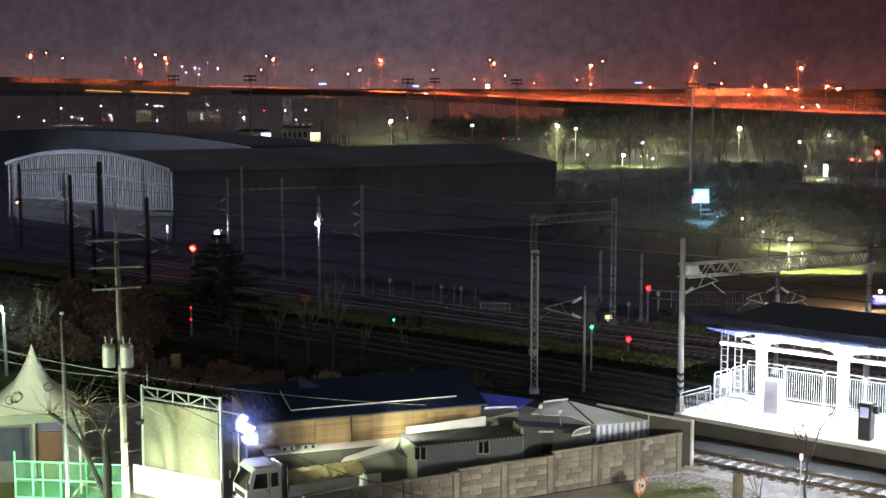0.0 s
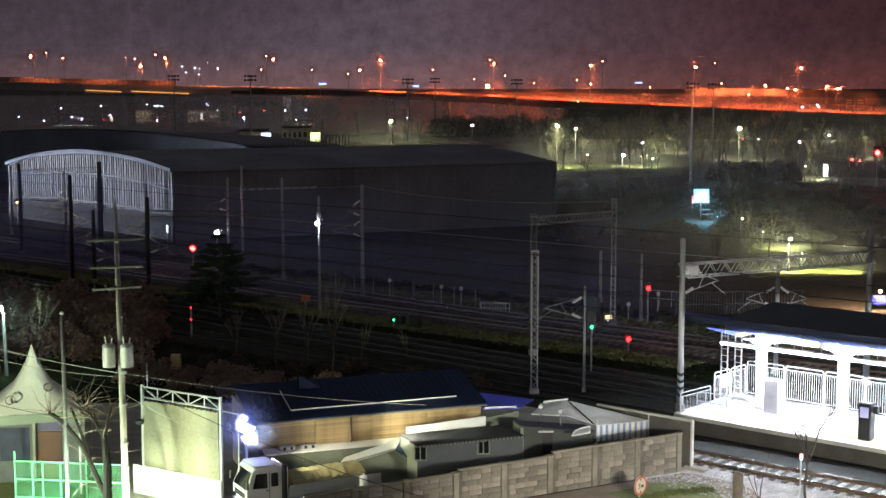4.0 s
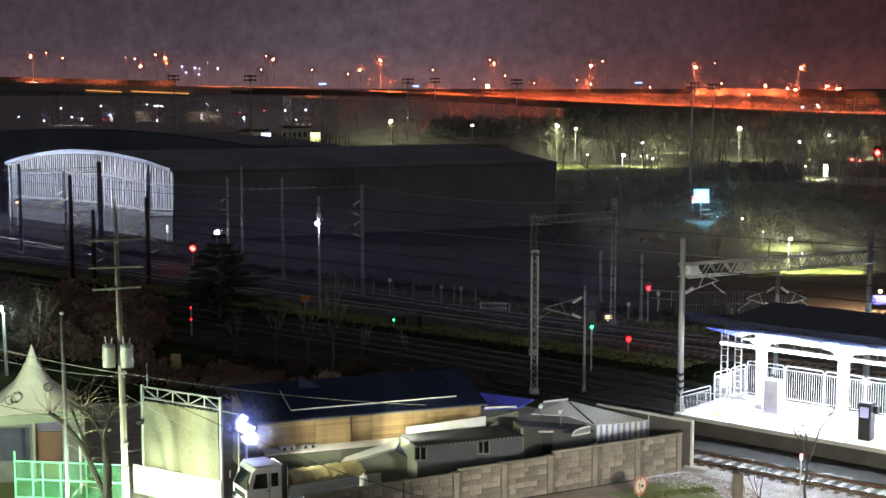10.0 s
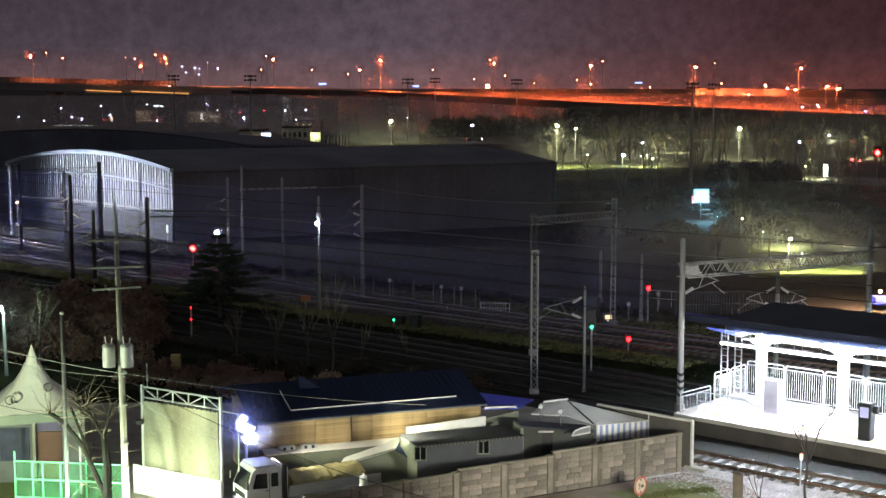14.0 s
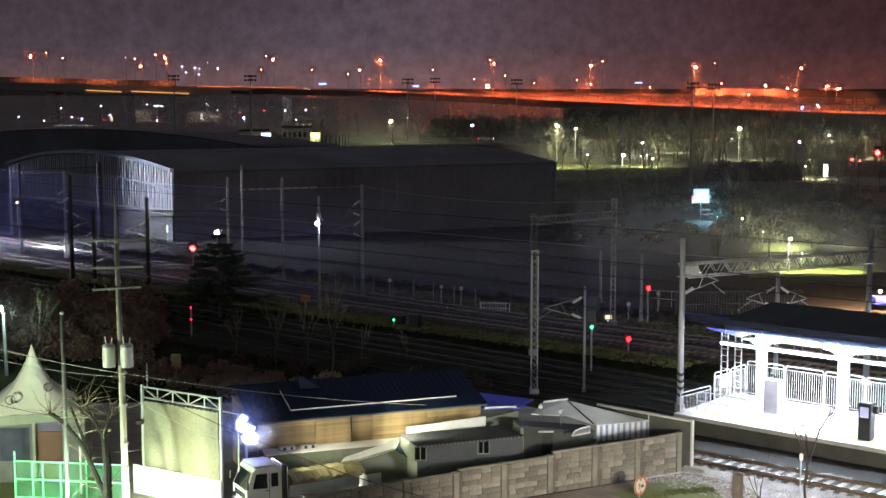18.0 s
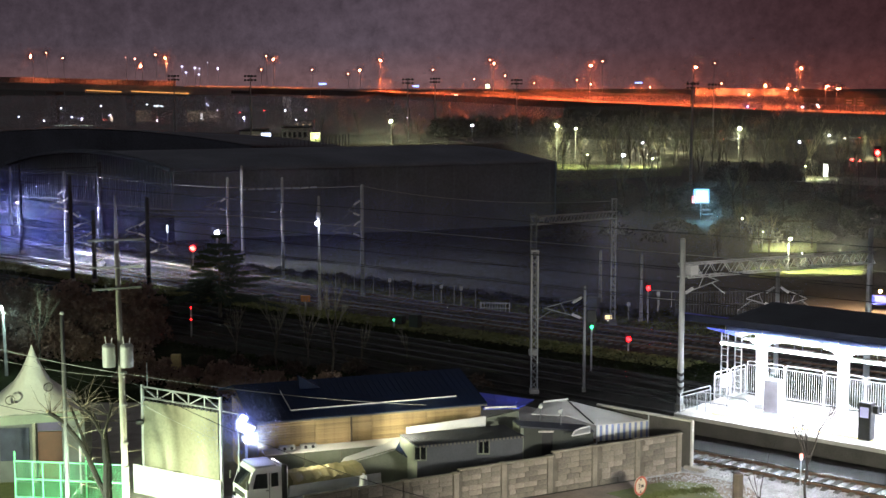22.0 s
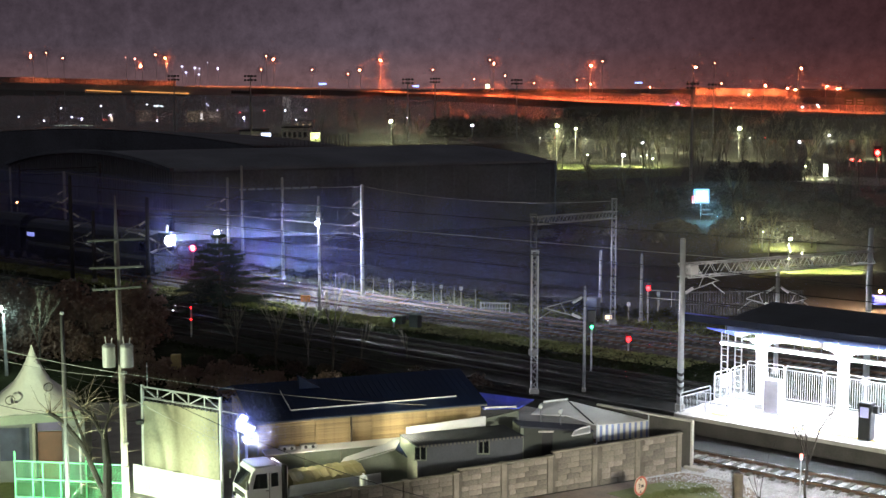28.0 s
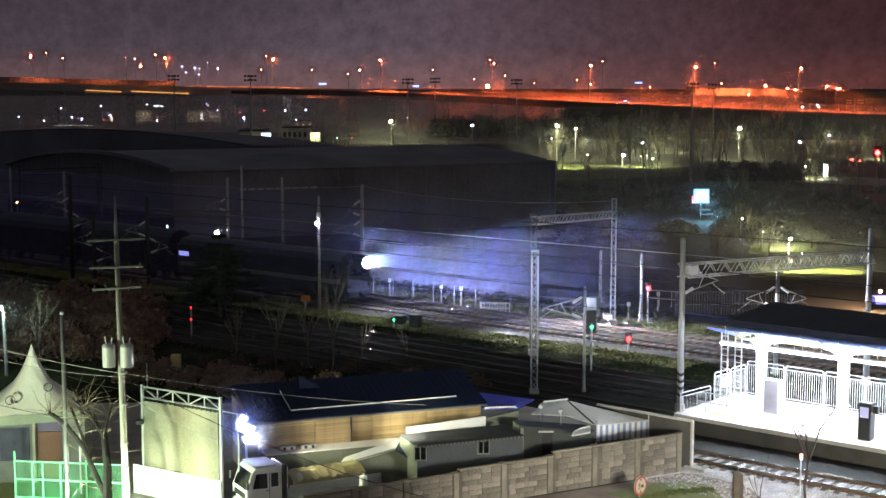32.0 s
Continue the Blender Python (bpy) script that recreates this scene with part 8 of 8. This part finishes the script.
ROADHAZE.node_tree.nodes["Principled BSDF"].inputs["Alpha"].default_value = 0.8


def road_mist(count, size, seed):
    rs_ = np.random.RandomState(seed)
    a = np.array([tuple(p) for p in RL[2:-1]])
    u = 5.0 * rs_.uniform(0, 1, count) ** 0.7
    k = np.minimum(u.astype(int), len(a) - 2)
    c = a[k] + (a[k + 1] - a[k]) * (u - k)[:, None]
    c[:, 1] += rs_.uniform(0.5, 22, count)
    c[:, 2] += 0.3 + rs_.exponential(3.2, count)
    return droplets(c, size, rs_, ROADHAZE, "thin mist above the slip road")


road_mist(150000, 0.082, 8)
GROUNDMIST = mat("ground_mist", (0.72, 0.74, 0.78), 1.0, 0, 0.05, 1, 5, 0, spec=0.0)
GROUNDMIST.node_tree.nodes["Principled BSDF"].inputs["Alpha"].default_value = 0.27


def low_mist(lo, hi, count, size, seed, label):
    rs_ = np.random.RandomState(seed)
    c = rs_.uniform(lo, hi, (count, 3))
    c[:, 2] = lo[2] + (hi[2] - lo[2]) * rs_.uniform(0, 1, count) ** 1.3
    return droplets(c, size, rs_, GROUNDMIST, label)


low_mist((-260, 470, 0.2), (120, 540, 13.0), 420000, 0.235, 41, "thin ground mist below the elevated road")
low_mist((-110, 404, 0.2), (160, 418, 11.0), 90000, 0.17, 42, "thin ground mist before the slip road")
low_mist((15, 262, 0.2), (125, 392, 9.0), 110000, 0.10, 43, "thin ground mist in the park")
# mist veil added to raise the yard's darkest tones
low_mist((-45, 72, 0.3), (22, 140, 6.0), 140000, 0.021, 47, "thin mist added to lift the dark yard tracks")
low_mist((14, 122, 0.2), (58, 182, 5.5), 120000, 0.045, 46, "thin ground mist behind the station")
low_mist((8, 190, 0.2), (75, 255, 7.0), 95000, 0.07, 45, "thin ground mist at the park's edge")

# ---- what moves ----
RAILWAY = smooth_path(MAIN, 0.5)
# seconds and the front of the locomotive, in metres along x
PASSAGE = [(0.0, -178.00), (6.0, -143.50), (13.0, -100.50), (18.0, -73.80), (23.0, -47.20), (24.0, -42.90), (25.0, -38.40), (27.5, -26.70), (28.5, -22.10), (29.5, -17.50), (30.5, -13.20), (31.5, -8.55), (32.0, -6.10)]


def on_track(i):
    k = min(max(int(i), 0), len(RAILWAY) - 2)
    return RAILWAY[k].lerp(RAILWAY[k + 1], min(max(i - k, 0), 1))


def vehicle(front, length):
    """The pose of a vehicle whose front and back follow the rails; front counts half metres along them."""
    a, b = on_track(front - 4), on_track(front - 2 * length + 4)
    d = (a - b).normalized()
    p = a + d * 2.0
    return pose(p.x, p.y, 0.35, 0, 0, math.degrees(math.atan2(d.y, d.x)))


def motions():
    times = [k * 0.5 for k in range(65)]
    fronts = []
    for t in times:
        for (t0, x0), (t1, x1) in zip(PASSAGE, PASSAGE[1:]):
            if t0 <= t <= t1:
                x = x0 + (x1 - x0) * (t - t0) / (t1 - t0) - 0.5
        i = next(k for k, p in enumerate(RAILWAY) if p.x >= x)
        fronts.append(i - 1 + (x - RAILWAY[i - 1].x) / (RAILWAY[i].x - RAILWAY[i - 1].x))
    walk(train, [(t, vehicle(f, 20.8)) for t, f in zip(times, fronts)])
    for k, w in enumerate(WAGONS):
        gap = 21.6 + 14.4 * k
        rows = []
        for t, f in zip(times, fronts):
            m = vehicle(f - 2 * gap, 13.8)
            rows.append((t, m @ Matrix.Translation((-6.9, 0, 0))))
        walk(w, rows)
    for ob, rows in TRAFFIC:
        walk(ob, rows)


def drive(ob, t0, x0, speed, path):
    """Rows at a steady speed; path gives the pose at x."""
    return ob, [(t, path(x0 + speed * (t - t0), speed)) for t in (0.0, 4.0, 8.0, 12.0, 16.0, 20.0, 24.0, 28.0, 32.0)]


def street(y):
    return lambda x, v: pose(x, y, 0.05, 0, 0, 0 if v > 0 else 180)


def slip(off):
    def at(x, v):
        way = [(-900.0, 640.0, 18.0)] + [tuple(Vector(p) + Vector((0, 2, 0))) for p in LINE[:4]] + RL
        k = 0
        while k < len(way) - 2 and way[k + 1][0] < x:
            k += 1
        a, b = Vector(way[k]), Vector(way[k + 1])
        p = a + (b - a) * ((x - a.x) / (b.x - a.x))
        return pose(p.x + off * 0.27, p.y + off, p.z + 0.02, 0, 0, math.degrees(math.atan2((b - a).y, (b - a).x)) + (0 if v > 0 else 180))
    return at


def patrol(ob):
    rows = ((0.0, 300.0), (13.0, 136.0), (17.0, 115.5), (20.0, 102.5), (24.0, 88.5), (28.0, 74.5), (32.0, 58.5))
    return ob, [(t, slip(3.5)(x, -1)) for t, x in rows]


TRAFFIC = [drive(car("silver", "silver car passing on the street", 0), 2.0, 56.9, 18.1, street(429.0)),
           drive(car("dark", "dark car passing on the street", 0), 17.0, 66.2, 18.9, street(429.0)),
           drive(car("white", "white car passing on the street", 0), 21.0, 68.8, 18.6, street(429.0)),
           drive(car("silver", "silver car passing on the street", 0), 23.5, 102.3, -15.6, street(435.0)),
           drive(car("dark", "dark car passing on the street", 0), 28.5, 88.9, -15.2, street(435.0)),
           drive(car("white", "white car on the slip road", 0), 10.0, 118.0, 12.8, slip(7.5)),
           drive(car("white", "white car on the slip road", 0), 30.0, 117.0, 14.5, slip(7.5)),
           patrol(car("white", "white patrol car with a blue light bar", 0, True))]
motions()
